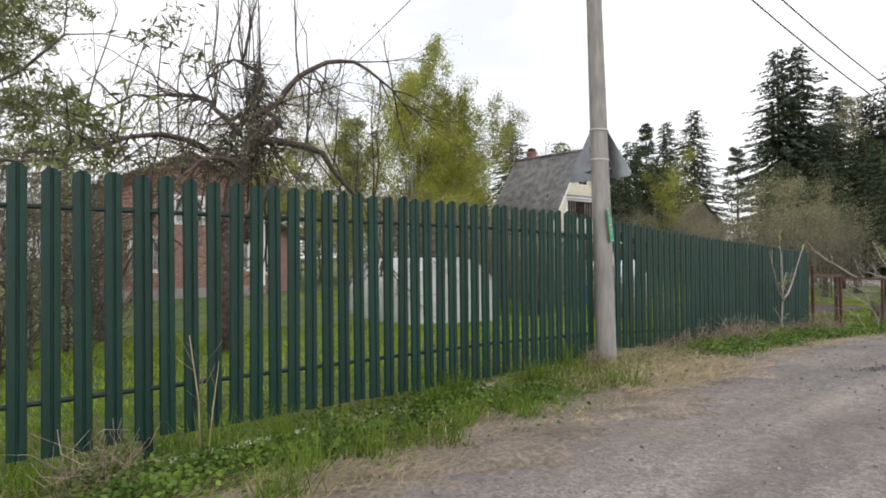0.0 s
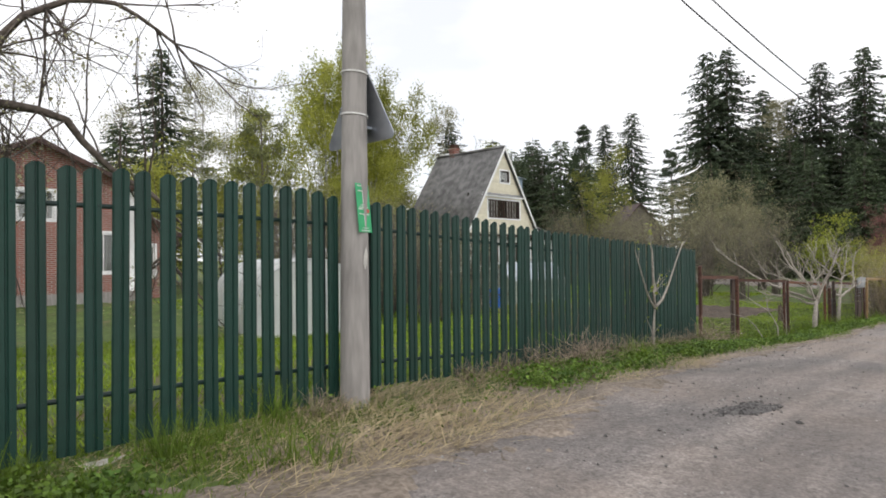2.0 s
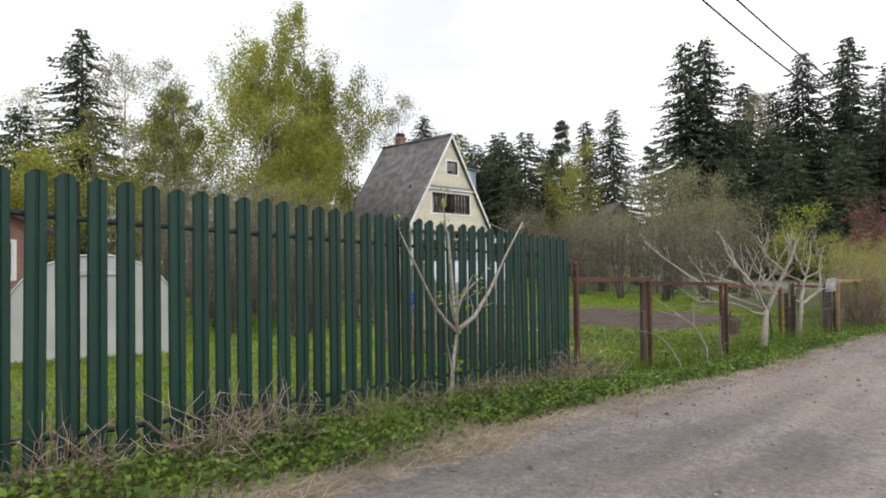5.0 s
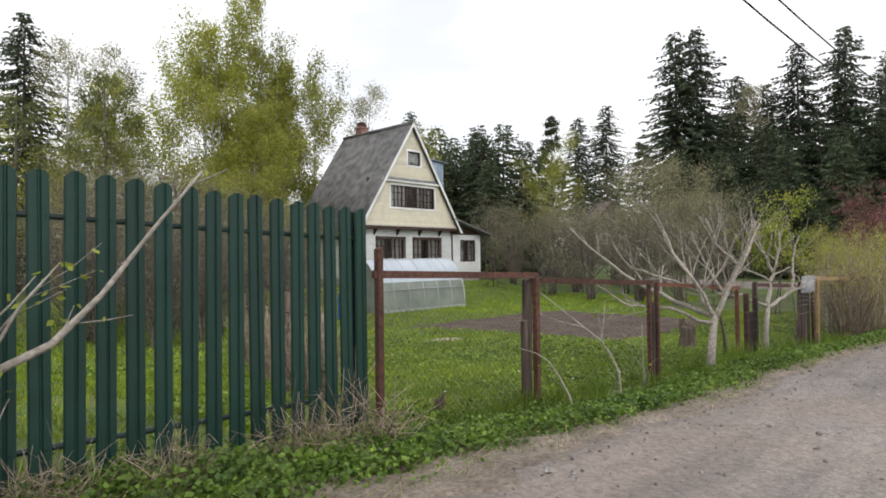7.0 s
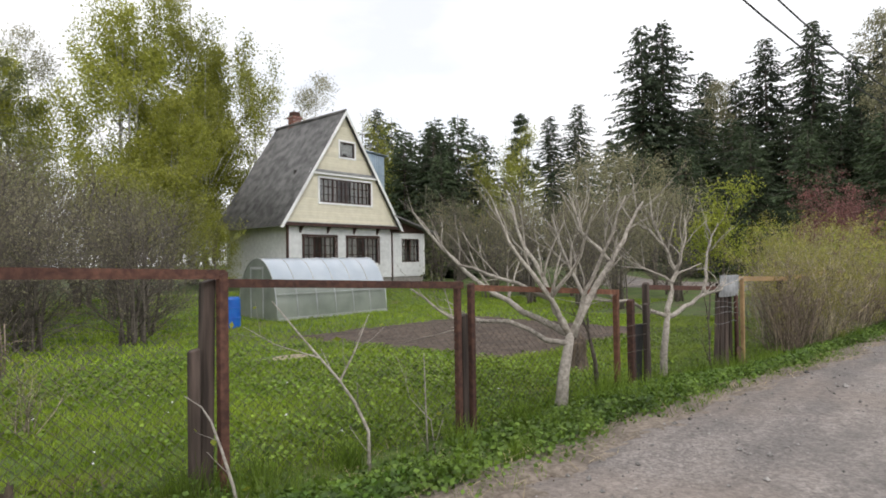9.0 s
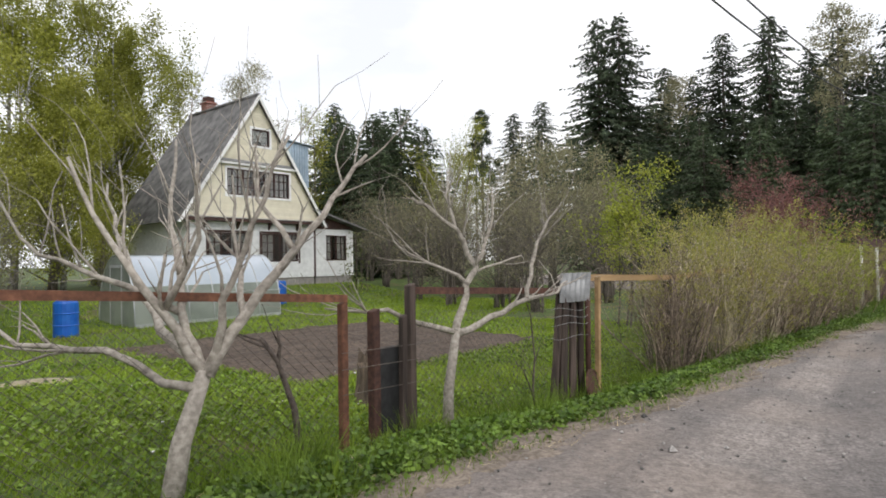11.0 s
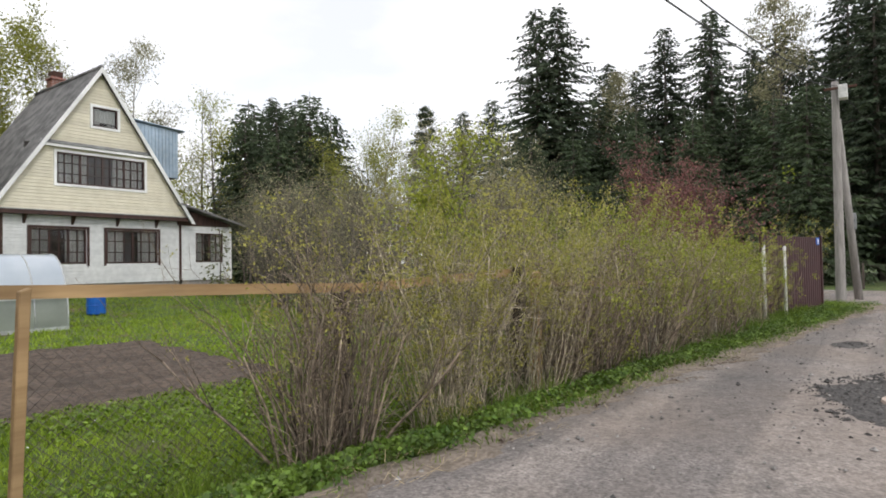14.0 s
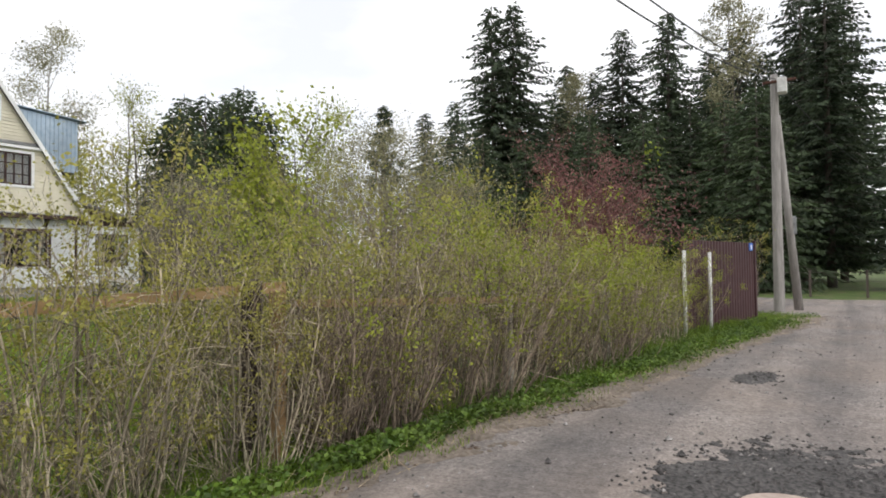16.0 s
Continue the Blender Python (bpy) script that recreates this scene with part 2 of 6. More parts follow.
RUST_LIGHT = mat("orange_rust_steel", (0.09, 0.038, 0.023), (0.17, 0.075, 0.043), 22, 0.85, 0.4, rand=0.2, big=0.3)
OLD_WOOD = mat("weathered_brown_wood", (0.028, 0.02, 0.016), (0.1, 0.072, 0.06), 16, 0.9, 0.7, stretch=(1, 1, 0.08), rand=0.25)
RAW_WOOD = mat("raw_yellow_timber", (0.3, 0.19, 0.09), (0.42, 0.28, 0.14), 16, 0.8, 0.3, stretch=(0.08, 1, 1), rand=0.12)
STUMP_WOOD = mat("rotten_stump_wood", (0.06, 0.045, 0.034), (0.19, 0.145, 0.105), 22, 0.95, 0.9, stretch=(1, 1, 0.15))
ZINC = mat("galvanised_sheet", (0.2, 0.205, 0.21), (0.36, 0.365, 0.37), 6, 0.5, 0.1, metal=0.5)
WIRE = mat("dull_wire", (0.1, 0.085, 0.075), (0.17, 0.145, 0.125), 30, 0.7, 0, metal=0.3)
CABLE = mat("black_cable", (0.012, 0.012, 0.013), (0.02, 0.02, 0.022), 30, 0.7, 0)
BLUE_PLASTIC = mat("blue_plastic", (0.01, 0.1, 0.48), (0.015, 0.14, 0.55), 4, 0.4, 0.02, big=0.1)
BLACK_PLASTIC = mat("black_tarred_sheet", (0.012, 0.012, 0.013), (0.03, 0.03, 0.032), 12, 0.6, 0.3)
MAROON = mat("maroon_gate_sheet", (0.05, 0.018, 0.02), (0.062, 0.024, 0.026), 4, 0.62, 0.04, big=0.1)
BARK_PALE = mat("pale_grey_bark", (0.25, 0.222, 0.19), (0.43, 0.39, 0.34), 26, 0.9, 0.7, rand=0.1)
BARK_DARK = mat("dark_bark", (0.06, 0.047, 0.04), (0.13, 0.105, 0.088), 18, 0.95, 0.7)
BARK_GREY = mat("grey_brown_bark", (0.095, 0.08, 0.069), (0.19, 0.163, 0.138), 18, 0.95, 0.6)
BARK_BIRCH = mat("birch_bark", (0.2, 0.19, 0.18), (0.62, 0.6, 0.57), 5, 0.85, 0.3, stretch=(1, 1, 2))
DRY_BROWN = mat("dead_brown_stalk", (0.2, 0.15, 0.115), (0.42, 0.335, 0.25), 8, 0.9, 0.2, island=0.5)
LITTER = mat("dead_leaf_litter", (0.06, 0.042, 0.032), (0.16, 0.115, 0.085), 8, 0.95, 0.2, island=0.4)
STEM = mat("hedge_stem", (0.2, 0.165, 0.115), (0.5, 0.43, 0.32), 12, 0.9, 0.3, island=0.6)
STEM_DARK = mat("dark_hedge_stem", (0.14, 0.106, 0.08), (0.36, 0.285, 0.215), 12, 0.9, 0.3, island=0.6)
STEM_RED = mat("reddish_stem", (0.12, 0.06, 0.055), (0.2, 0.1, 0.09), 12, 0.9, 0.3, island=0.3)
NEEDLE = mat("spruce_needles", (0.028, 0.046, 0.025), (0.064, 0.088, 0.042), 0.8, 0.75, 0, rand=0.25, island=0.4, translucent=0.12)
NEEDLE_YOUNG = mat("young_spruce_needles", (0.036, 0.058, 0.026), (0.07, 0.1, 0.042), 0.8, 0.75, 0, rand=0.2, island=0.4, translucent=0.15)
NEEDLE_PINE = mat("pine_needles", (0.13, 0.15, 0.055), (0.21, 0.225, 0.085), 0.8, 0.75, 0, rand=0.2, island=0.4, translucent=0.15)
LEAF_BIRCH = mat("young_birch_leaf", (0.27, 0.29, 0.045), (0.4, 0.41, 0.075), 0.6, 0.6, 0, rand=0.15, island=0.3, translucent=0.4)
LEAF_PALE = mat("pale_catkin_leaf", (0.25, 0.24, 0.14), (0.37, 0.35, 0.2), 0.6, 0.7, 0, rand=0.15, island=0.3, translucent=0.35)
LEAF_HEDGE = mat("yellow_green_bud_leaf", (0.28, 0.275, 0.05), (0.46, 0.43, 0.11), 1.2, 0.6, 0, island=0.35, translucent=0.4)
LEAF_LIME = mat("fresh_lime_leaf", (0.24, 0.3, 0.03), (0.4, 0.43, 0.065), 1.2, 0.6, 0, island=0.3, translucent=0.4)
LEAF_RED = mat("red_brown_leaf", (0.17, 0.08, 0.075), (0.27, 0.13, 0.115), 1.2, 0.7, 0, island=0.35, translucent=0.3)


# ---- mesh tools ----
def part(name, bm, material, parent=None, label="", smooth=False):
    """Links a bmesh or a mesh as one object under a thing or a part."""
    if isinstance(bm, bmesh.types.BMesh):
        me = bpy.data.meshes.new(name)
        bmesh.ops.recalc_face_normals(bm, faces=bm.faces)
        bm.to_mesh(me)
        bm.free()
    else:
        me = bm
    if smooth:
        me.polygons.foreach_set("use_smooth", [True] * len(me.polygons))
    if material and not me.materials:
        me.materials.append(material)
    ob = new(name, me)
    ob.parent = parent
    if label:
        tagged(ob, label)
    return ob


def root(name, where, label, category, group="", turn=0.0, kind=""):
    e = new(name)
    e.empty_display_size = 0.2
    e.matrix_basis = pose(*where, 0, 0, turn)
    return tagged(e, label, category, group, kind)


def box(bm, x0, x1, y0, y1, z0, z1, bevel=0.0):
    v = [bm.verts.new((x, y, z)) for x in (x0, x1) for y in (y0, y1) for z in (z0, z1)]
    fs = [bm.faces.new([v[i] for i in q]) for q in ((0, 1, 3, 2), (4, 6, 7, 5), (0, 4, 5, 1), (2, 3, 7, 6), (0, 2, 6, 4), (1, 5, 7, 3))]
    if bevel:
        es = list({e for f in fs for e in f.edges})
        bmesh.ops.bevel(bm, geom=es, offset=bevel, segments=1, affect="EDGES")
    return v


def boxed(*args, bevel=0.0):
    bm = bmesh.new()
    box(bm, *args, bevel=bevel)
    return bm


def slab(bm, corners, thick):
    """A plate with four (or more) corners, thick along its normal."""
    n = (Vector(corners[1]) - Vector(corners[0])).cross(Vector(corners[2]) - Vector(corners[0])).normalized() * thick
    a = [bm.verts.new(c) for c in corners]
    b = [bm.verts.new(Vector(c) - n) for c in corners]
    bm.faces.new(a)
    bm.faces.new(b[::-1])
    k = len(a)
    for i in range(k):
        bm.faces.new((a[i], b[i], b[(i + 1) % k], a[(i + 1) % k]))


def mesh_from(name, verts, faces, smooth=True):
    me = bpy.data.meshes.new(name)
    me.from_pydata(verts, [], faces)
    if smooth:
        me.polygons.foreach_set("use_smooth", [True] * len(me.polygons))
    return me


def quads(name, v):
    """A mesh of loose quads from an array of n x 4 x 3."""
    v = np.asarray(v, dtype=np.float32)
    n = len(v)
    me = bpy.data.meshes.new(name)
    me.vertices.add(n * 4)
    me.loops.add(n * 4)
    me.polygons.add(n)
    me.vertices.foreach_set("co", v.ravel())
    me.loops.foreach_set("vertex_index", np.arange(n * 4, dtype=np.int32))
    me.polygons.foreach_set("loop_start", np.arange(0, n * 4, 4, dtype=np.int32))
    me.update(calc_edges=True)
    return me


class Tubes:
    """Collects tapered tubes along polylines."""

    def __init__(self):
        self.v, self.f = [], []

    def add(self, pts, radii, sides=5):
        base = len(self.v)
        pts = [Vector(p) for p in pts]
        side = None
        for i, p in enumerate(pts):
            d = (pts[min(i + 1, len(pts) - 1)] - pts[max(i - 1, 0)]).normalized()
            if side is None:
                side = d.orthogonal().normalized()
            side = (side - d * side.dot(d)).normalized()
            up = d.cross(side)
            for k in range(sides):
                a = 2 * math.pi * k / sides
                self.v.append(p + (side * math.cos(a) + up * math.sin(a)) * radii[i])
        for i in range(len(pts) - 1):
            for k in range(sides):
                a, b = base + i * sides + k, base + i * sides + (k + 1) % sides
                self.f.append((a, b, b + sides, a + sides))
        self.f.append(tuple(base + (len(pts) - 1) * sides + k for k in range(sides)))
        self.f.append(tuple(base + sides - 1 - k for k in range(sides)))

    def mesh(self, name):
        return mesh_from(name, [tuple(p) for p in self.v], self.f)


def unit(rng, n):
    a = rng.normal(size=(n, 3))
    return a / np.linalg.norm(a, axis=1, keepdims=True)


def leaf_quads(rng, centres, length, width, droop=0.0, flat=0.0):
    """Diamond leaves with a random turn at each centre."""
    c = np.asarray(centres, dtype=float)
    n = len(c)
    a = unit(rng, n)
    a[:, 2] = a[:, 2] * (1 - flat) - droop
    a /= np.linalg.norm(a, axis=1, keepdims=True)
    b = np.cross(a, unit(rng, n))
    if flat:
        b[:, 2] *= 1 - flat
    b /= np.linalg.norm(b, axis=1, keepdims=True) + 1e-9
    s = rng.uniform(0.6, 1.3, (n, 1))
    l, w = a * length * s, b * width * s
    return np.stack([c - l * 0.5, c + w * 0.5, c + l * 0.5, c - w * 0.5], axis=1)


def blades(rng, base, height, width, lean=0.35):
    """Tapered grass blades that stand on the points of base."""
    n = len(base)
    h = np.asarray(height).reshape(-1, 1) * rng.uniform(0.5, 1.2, (n, 1))
    ang = rng.uniform(0, 2 * np.pi, n)
    s = np.stack([np.cos(ang), np.sin(ang), np.zeros(n)], 1) * width
    d = rng.normal(size=(n, 3)) * lean
    d[:, 2] = 1
    tip = base + d * h
    return np.stack([base - s, base + s, tip + s * 0.15, tip - s * 0.15], axis=1)


# ---- the lie of the land ----
def smooth(a, b, x):
    u = np.clip((x - a) / (b - a), 0, 1)
    return u * u * (3 - 2 * u)


def road_edge(x):
    return np.interp(x, [-15, 0, 5, 8.5, 11, 15.5, 19, 23, 25, 29, 30.5, 34, 38, 44, 47, 70], [2.7, 2.9, 3.1, 3.5, 3.65, 3.5, 3.2, 2.95, 2.6, 2.25, 2.15, 1.75, 1.25, 0.5, 0.3, 0.3])


def fence_line(x):
    return np.interp(x, [-20, 15.2, 15.3, 17.8, 19.95, 22.2, 25.3, 28.1, 30.6, 36, 41, 46], [4.65, 4.65, 4.82, 4.98, 4.5, 4.15, 3.95, 3.75, 3.35, 2.75, 2.5, 1.7])


def gz(x, y):
    """Height of the ground."""
    x, y = np.asarray(x, dtype=float), np.asarray(y, dtype=float)
    b = np.interp(x, [-40, 0, 5, 9, 13, 18.5, 30, 40, 60, 100], [0.2, 0.05, 0.0, -0.1, -0.26, -0.5, -0.6, -0.75, -0.95, -1.1])
    off = np.interp(x, [0, 3, 5, 6.6, 8, 14, 17, 20, 22, 25, 30, 36, 44], [-0.14, -0.1, -0.02, 0.08, 0.08, 0.03, -0.2, -0.18, -0.12, -0.3, -0.28, -0.12, 0.0])
    yard = np.interp(x, [-20, 5, 15, 25, 40, 60], [-0.2, -0.5, -0.85, -1.0, -1.0, -1.0])
    e = road_edge(x)
    z = b + off * smooth(0, 1.3, y - e)
    z = z + (yard - z) * smooth(e + 1.2, 17.0, y)
    z = z + (-0.35 - z) * smooth(19, 26, y)
    return z


def ground_z(x, y):
    return float(gz(x, y))


def grid_mesh(name, xs, ys, height, keep=None):
    X, Y = np.meshgrid(xs, ys, indexing="ij")
    Z = height(X, Y)
    nx, ny = len(xs), len(ys)
    v = np.stack([X, Y, Z], -1).reshape(-1, 3)
    i, j = np.meshgrid(np.arange(nx - 1), np.arange(ny - 1), indexing="ij")
    a = (i * ny + j).ravel()
    f = np.stack([a, a + ny, a + ny + 1, a + 1], 1)
    if keep is not None:
        c = v[f].mean(axis=1)
        f = f[keep(c[:, 0], c[:, 1])]
        used = np.unique(f)
        idx = np.full(len(v), -1)
        idx[used] = np.arange(len(used))
        v, f = v[used], idx[f]
    return mesh_from(name, v.tolist(), f.tolist())


def wobble(x, y, s, seed=0.0):
    """Cheap smooth unevenness between -1 and 1."""
    return (np.sin(x * s + 1.3 * np.sin(y * s * 0.7 + seed)) * np.cos(y * s * 1.1 + seed * 2 + np.sin(x * s * 0.6)) + 0.5 * np.sin(x * s * 2.3 + y * s * 1.9 + seed)) / 1.5


def build_ground():
    xs = np.concatenate([-np.geomspace(1500, 14, 18), np.arange(-12, 64, 0.4), np.geomspace(66, 1800, 18)])
    ys = np.concatenate([-np.geomspace(1500, 14, 18), np.arange(-12, 48, 0.4), np.geomspace(50, 1800, 18)])

    def h(x, y):
        near = (np.abs(x - 25) < 40) & (np.abs(y - 16) < 32)
        return gz(x, y) + np.where(near, 0.025 * wobble(x, y, 2.1) * smooth(0.3, 1.5, y - road_edge(x)), 0.0)

    tagged(part("ground", grid_mesh("ground", xs, ys, h), TURF), "uneven green turf with moss and bare soil", "ground", kind="structure")


def road_sdf(x, y):
    """How far inside the road a place lies, in metres (negative outside)."""
    wav = 0.1 * wobble(x, y * 0.3, 1.7, 0.4) + 0.04 * wobble(x, y, 5.0, 1.0)
    straight = np.minimum(road_edge(x) - y, y + 4.6)
    bend = np.minimum(x - (47.2 + 0.35 * np.maximum(y - 0.5, 0)), (57.5 + 0.3 * np.maximum(y, 0)) - x)
    return np.where(x < 57.5, np.maximum(straight, bend), bend) + wav


def build_road():
    def h(x, y):
        s = road_sdf(x, y)
        rut = -0.02 * np.exp(-((y - 1.6) / 0.35) ** 2) - 0.02 * np.exp(-((y + 0.2) / 0.35) ** 2)
        hole = -0.035 * np.exp(-(((x - 9.7) / 0.55) ** 2 + ((y - 2.35) / 0.28) ** 2)) - 0.03 * np.exp(-(((x - 36) / 0.8) ** 2 + ((y - 0.7) / 0.4) ** 2))
        return gz(x, y) + np.clip(s * 0.16, -0.12, 0.05) + 0.012 * wobble(x, y, 3.3, 2.0) + 0.006 * wobble(x, y, 11.0, 0.3) + rut + hole

    me = grid_mesh("road", np.arange(-14, 66, 0.14), np.arange(-5.2, 24, 0.14), h, lambda x, y: road_sdf(x, y) > -0.6)
    tagged(part("road", me, ROAD), "grey compacted gravel village road with shallow ruts", "road", kind="structure")
    return h



DIRT = mat("brown_verge_soil", (0.14, 0.112, 0.088), (0.26, 0.215, 0.175), 26, 0.97, 0.8, big=0.3)


def build_verge_soil():
    """Bare brown soil with litter between the gravel and the grass."""
    def h(x, y):
        s = road_sdf(x, y)
        w = np.interp(x, [-5, 6, 13, 18, 30, 45], [0.55, 0.6, 0.4, 0.3, 0.22, 0.3]) * (1 + 0.45 * wobble(x, y, 2.9, 5.0) + 0.3 * wobble(x, y, 8.5, 1.0) + 0.2 * wobble(x, y, 19.0, 3.0))
        ridge = (w - np.abs(s + 0.12)) * 0.16 + 0.014 * wobble(x, y, 13, 2) + 0.008 * wobble(x, y, 31, 4)
        return gz(x, y) + np.clip(s * 0.16, -0.12, 0.05) * (s > 0) + np.clip(ridge, -0.12, 0.035)

    me = grid_mesh("verge_soil", np.arange(-4, 47, 0.06), np.arange(-0.5, 4.6, 0.06), h, lambda x, y: np.abs(road_sdf(x, y) + 0.12) < 0.95)
    tagged(part("verge_soil", me, DIRT), "bare brown soil between the gravel and the grass", "soil", kind="structure")


build_ground()
road_height = build_road()
build_verge_soil()


# ---- the green picket fence ----
def slat_mesh(height):
    """A steel picket: two flat ribs, a groove between them and a rounded top."""
    prof = [(-0.056, 0.008), (-0.055, 0.0), (-0.049, -0.013), (-0.03, -0.016), (-0.008, -0.016), (-0.001, -0.004), (0.007, -0.004), (0.014, -0.016), (0.034, -0.016), (0.049, -0.013), (0.055, 0.0), (0.056, 0.008)]
    v, f, k = [], [], len(prof)
    for dy in (0.0, 0.0025):
        for top in (0, 1):
            for x, y in prof:
                v.append((x, y + dy, (height - 0.035 * (abs(x) / 0.056) ** 2.2) if top else 0.0))
    for i in range(k - 1):
        f.append((i, i + 1, k + i + 1, k + i))
        f.append((2 * k + i + 1, 2 * k + i, 3 * k + i, 3 * k + i + 1))
        f.append((k + i, k + i + 1, 3 * k + i + 1, 3 * k + i))
    f.append((0, k, 3 * k, 2 * k))
    f.append((k - 1, 3 * k - 1, 4 * k - 1, 2 * k - 1))
    return mesh_from("slat", v, f, smooth=False)


def fence_top(x):
    return float(np.interp(x, [-4, 0.5, 6.45, 6.6, 8.1, 9.5, 12.9, 15.2], [2.03, 2.01, 1.95, 1.91, 1.82, 1.71, 1.55, 1.45]))


def fence_bend(x):
    """How far the fence falls back from its straight line."""
    return 0.22 * min(max((x - 9.5) / 5.8, 0.0), 1.0)


def picket_fence(name, places, x0, x1, length, label, posts):
    y = 4.65
    base = root(name, (x0, y, ground_z(x0, y)), label, "fence")
    ox, oz = x0, base.location.z
    me = slat_mesh(length)
    me.materials.append(FENCE_GREEN)
    rng = random.Random(int(x0 * 10) + 50)
    for x in places:
        ob = new("slat", me)
        ob.parent = base
        ob.matrix_basis = pose(x - ox, fence_bend(x) + rng.uniform(-0.003, 0.003), fence_top(x) - length - oz + rng.uniform(-0.008, 0.008), rng.uniform(-0.4, 0.4), rng.uniform(-0.35, 0.35), rng.uniform(-2, 2))
    for drop in (0.26, 1.53):
        t = Tubes()
        xs = [x0 + (x1 - x0) * i / 6 for i in range(7)]
        t.add([(q - ox, fence_bend(q) + 0.026, fence_top(q) - drop - oz) for q in xs], [0.022] * 7, 4)
        part("rail", t.mesh("rail"), FENCE_DARK, base)
        for x in places:
            bm = bmesh.new()
            bmesh.ops.create_cone(bm, cap_ends=True, segments=6, radius1=0.007, radius2=0.006, depth=0.006, matrix=pose(x - ox + 0.024, fence_bend(x) - 0.019, fence_top(x) - drop - oz, 90, 0, 0))
            part("screw", bm, FENCE_DARK, base)
    for px in posts:
        zt = fence_top(px) - oz - 0.03
        part("post", boxed(px - ox - 0.03, px - ox + 0.03, fence_bend(px) + 0.042, fence_bend(px) + 0.102, ground_z(px, y) - oz - 0.1, zt, bevel=0.004), FENCE_DARK, base)
    return base


_old = [float(q) for q in np.interp(range(-24, 38), [-24, 0, 4, 8, 15, 22, 37], [-4.05, 0.51, 1.25, 1.93, 3.08, 4.23, 6.64])]
_newer = [float(q) for q in np.interp(range(-3, 48), [-3, 0, 19, 43, 47], [7.13, 7.61, 10.71, 14.69, 15.32])]
picket_fence("picket_fence", _old, -4.1, 6.7, 1.88, "dark green steel picket fence with rounded tops on two rails", (-3.6, -1.2, 1.3, 3.8, 6.56))
picket_fence("picket_fence", _newer, 7.06, 15.37, 1.75, "dark green steel picket fence that steps down beside the pole", (7.12, 9.62, 12.3, 15.27))
_bm = bmesh.new()
for _i in range(8):
    _x = -3.9 + _i * 1.25
    box(_bm, _x - 1.2, _x + 0.03, -0.07, 0.07, -0.3, 0.0 + ground_z(_x, 4.65) - ground_z(1, 4.65), bevel=0.01)
_o = part("fence_footing", _bm, PALE_CONCRETE)
_o.location = (1, 4.72, ground_z(1, 4.65))
tagged(_o, "pale concrete strip footing under the green fence", "footing", kind="structure")


# ---- power poles and cables ----
def tapered_pole(name, base, top, w0, w1, label, material=CONCRETE):
    e = root(name, base, label, "utility pole")
    bm = bmesh.new()
    rings = []
    d = Vector(top) - Vector(base)
    for i in range(9):
        u = i / 8
        w, c = (w0 + (w1 - w0) * u) / 2, d * u
        rings.append([bm.verts.new((c.x + w * math.cos(a) * s, c.y + w * math.sin(a) * s, c.z - (0.3 if i == 0 else 0))) for k in range(12) for a in (2 * math.pi * (k + 0.5) / 12,) for s in (1.0 if k % 3 == 1 else 1.04,)])
    for r, q in zip(rings, rings[1:]):
        for k in range(12):
            bm.faces.new((r[k], r[(k + 1) % 12], q[(k + 1) % 12], q[k]))
    bm.faces.new(rings[-1])
    part("shaft", bm, material, e, smooth=True)
    return e


P1 = (6.74, 4.48, 0.08)
pole = tapered_pole("utility_pole", P1, (P1[0] + 0.5, P1[1] + 0.56, 8.3), 0.27, 0.16, "grey weathered concrete utility pole with white straps and a notice")
for _z in (2.58, 2.98):
    _bm = bmesh.new()
    bmesh.ops.create_cone(_bm, segments=20, radius1=0.13, radius2=0.129, depth=0.014, matrix=pose(0.061 * _z, 0.068 * _z, _z, 2, 3, 0))
    part("strap", _bm, WHITE_BAND, pole)
_v = [(0.137 * math.cos(_a) + 0.061 * _z, 0.137 * math.sin(_a) + 0.068 * _z, _z) for _z in (1.16, 1.21, 1.28, 1.36) for _a in np.linspace(-1.7 + 2.5 * abs(_z - 1.24), -1.2 - 2.0 * abs(_z - 1.27), 7)]
part("paint_scuff", mesh_from("paint_scuff", _v, [(7 * r + i, 7 * r + i + 1, 7 * r + i + 8, 7 * r + i + 7) for r in range(3) for i in range(6)]), PALE_CONCRETE, pole, "pale worn paint scuff")


def triangle_sign():
    e = root("road_sign", (7.05, 4.78, 2.44), "triangular road sign with a pale grey metal back", "road sign")
    bm = bmesh.new()
    s, h = 0.5, 0.85
    pts = []
    for cx, cz, a0 in ((-s, 0, 150), (s, 0, 270), (0, h, 30)):
        cy, cz2 = cx * 0.9, cz * 0.9 + 0.03
        for k in range(5):
            a = radians(a0 + 120 * k / 4)
            pts.append((cy + 0.045 * math.cos(a), cz2 + 0.045 * math.sin(a)))
    pts.sort(key=lambda p: math.atan2(p[1] - 0.28, p[0]))
    f = [bm.verts.new((0, a, b)) for a, b in pts]
    g = [bm.verts.new((0.02, a * 0.985, (b - 0.28) * 0.985 + 0.28)) for a, b in pts]
    bm.faces.new(f)
    bm.faces.new(g)
    for i in range(len(f)):
        bm.faces.new((f[i], f[(i + 1) % len(f)], g[(i + 1) % len(f)], g[i]))
    part("plate", bm, SIGN_BACK, e)
    part("bracket", boxed(-0.07, 0.0, -0.2, 0.2, 0.1, 0.13, bevel=0.004), SIGN_BACK, e)
    part("bracket", boxed(-0.07, 0.0, -0.12, 0.12, 0.42, 0.45, bevel=0.004), SIGN_BACK, e)
    return e


triangle_sign()


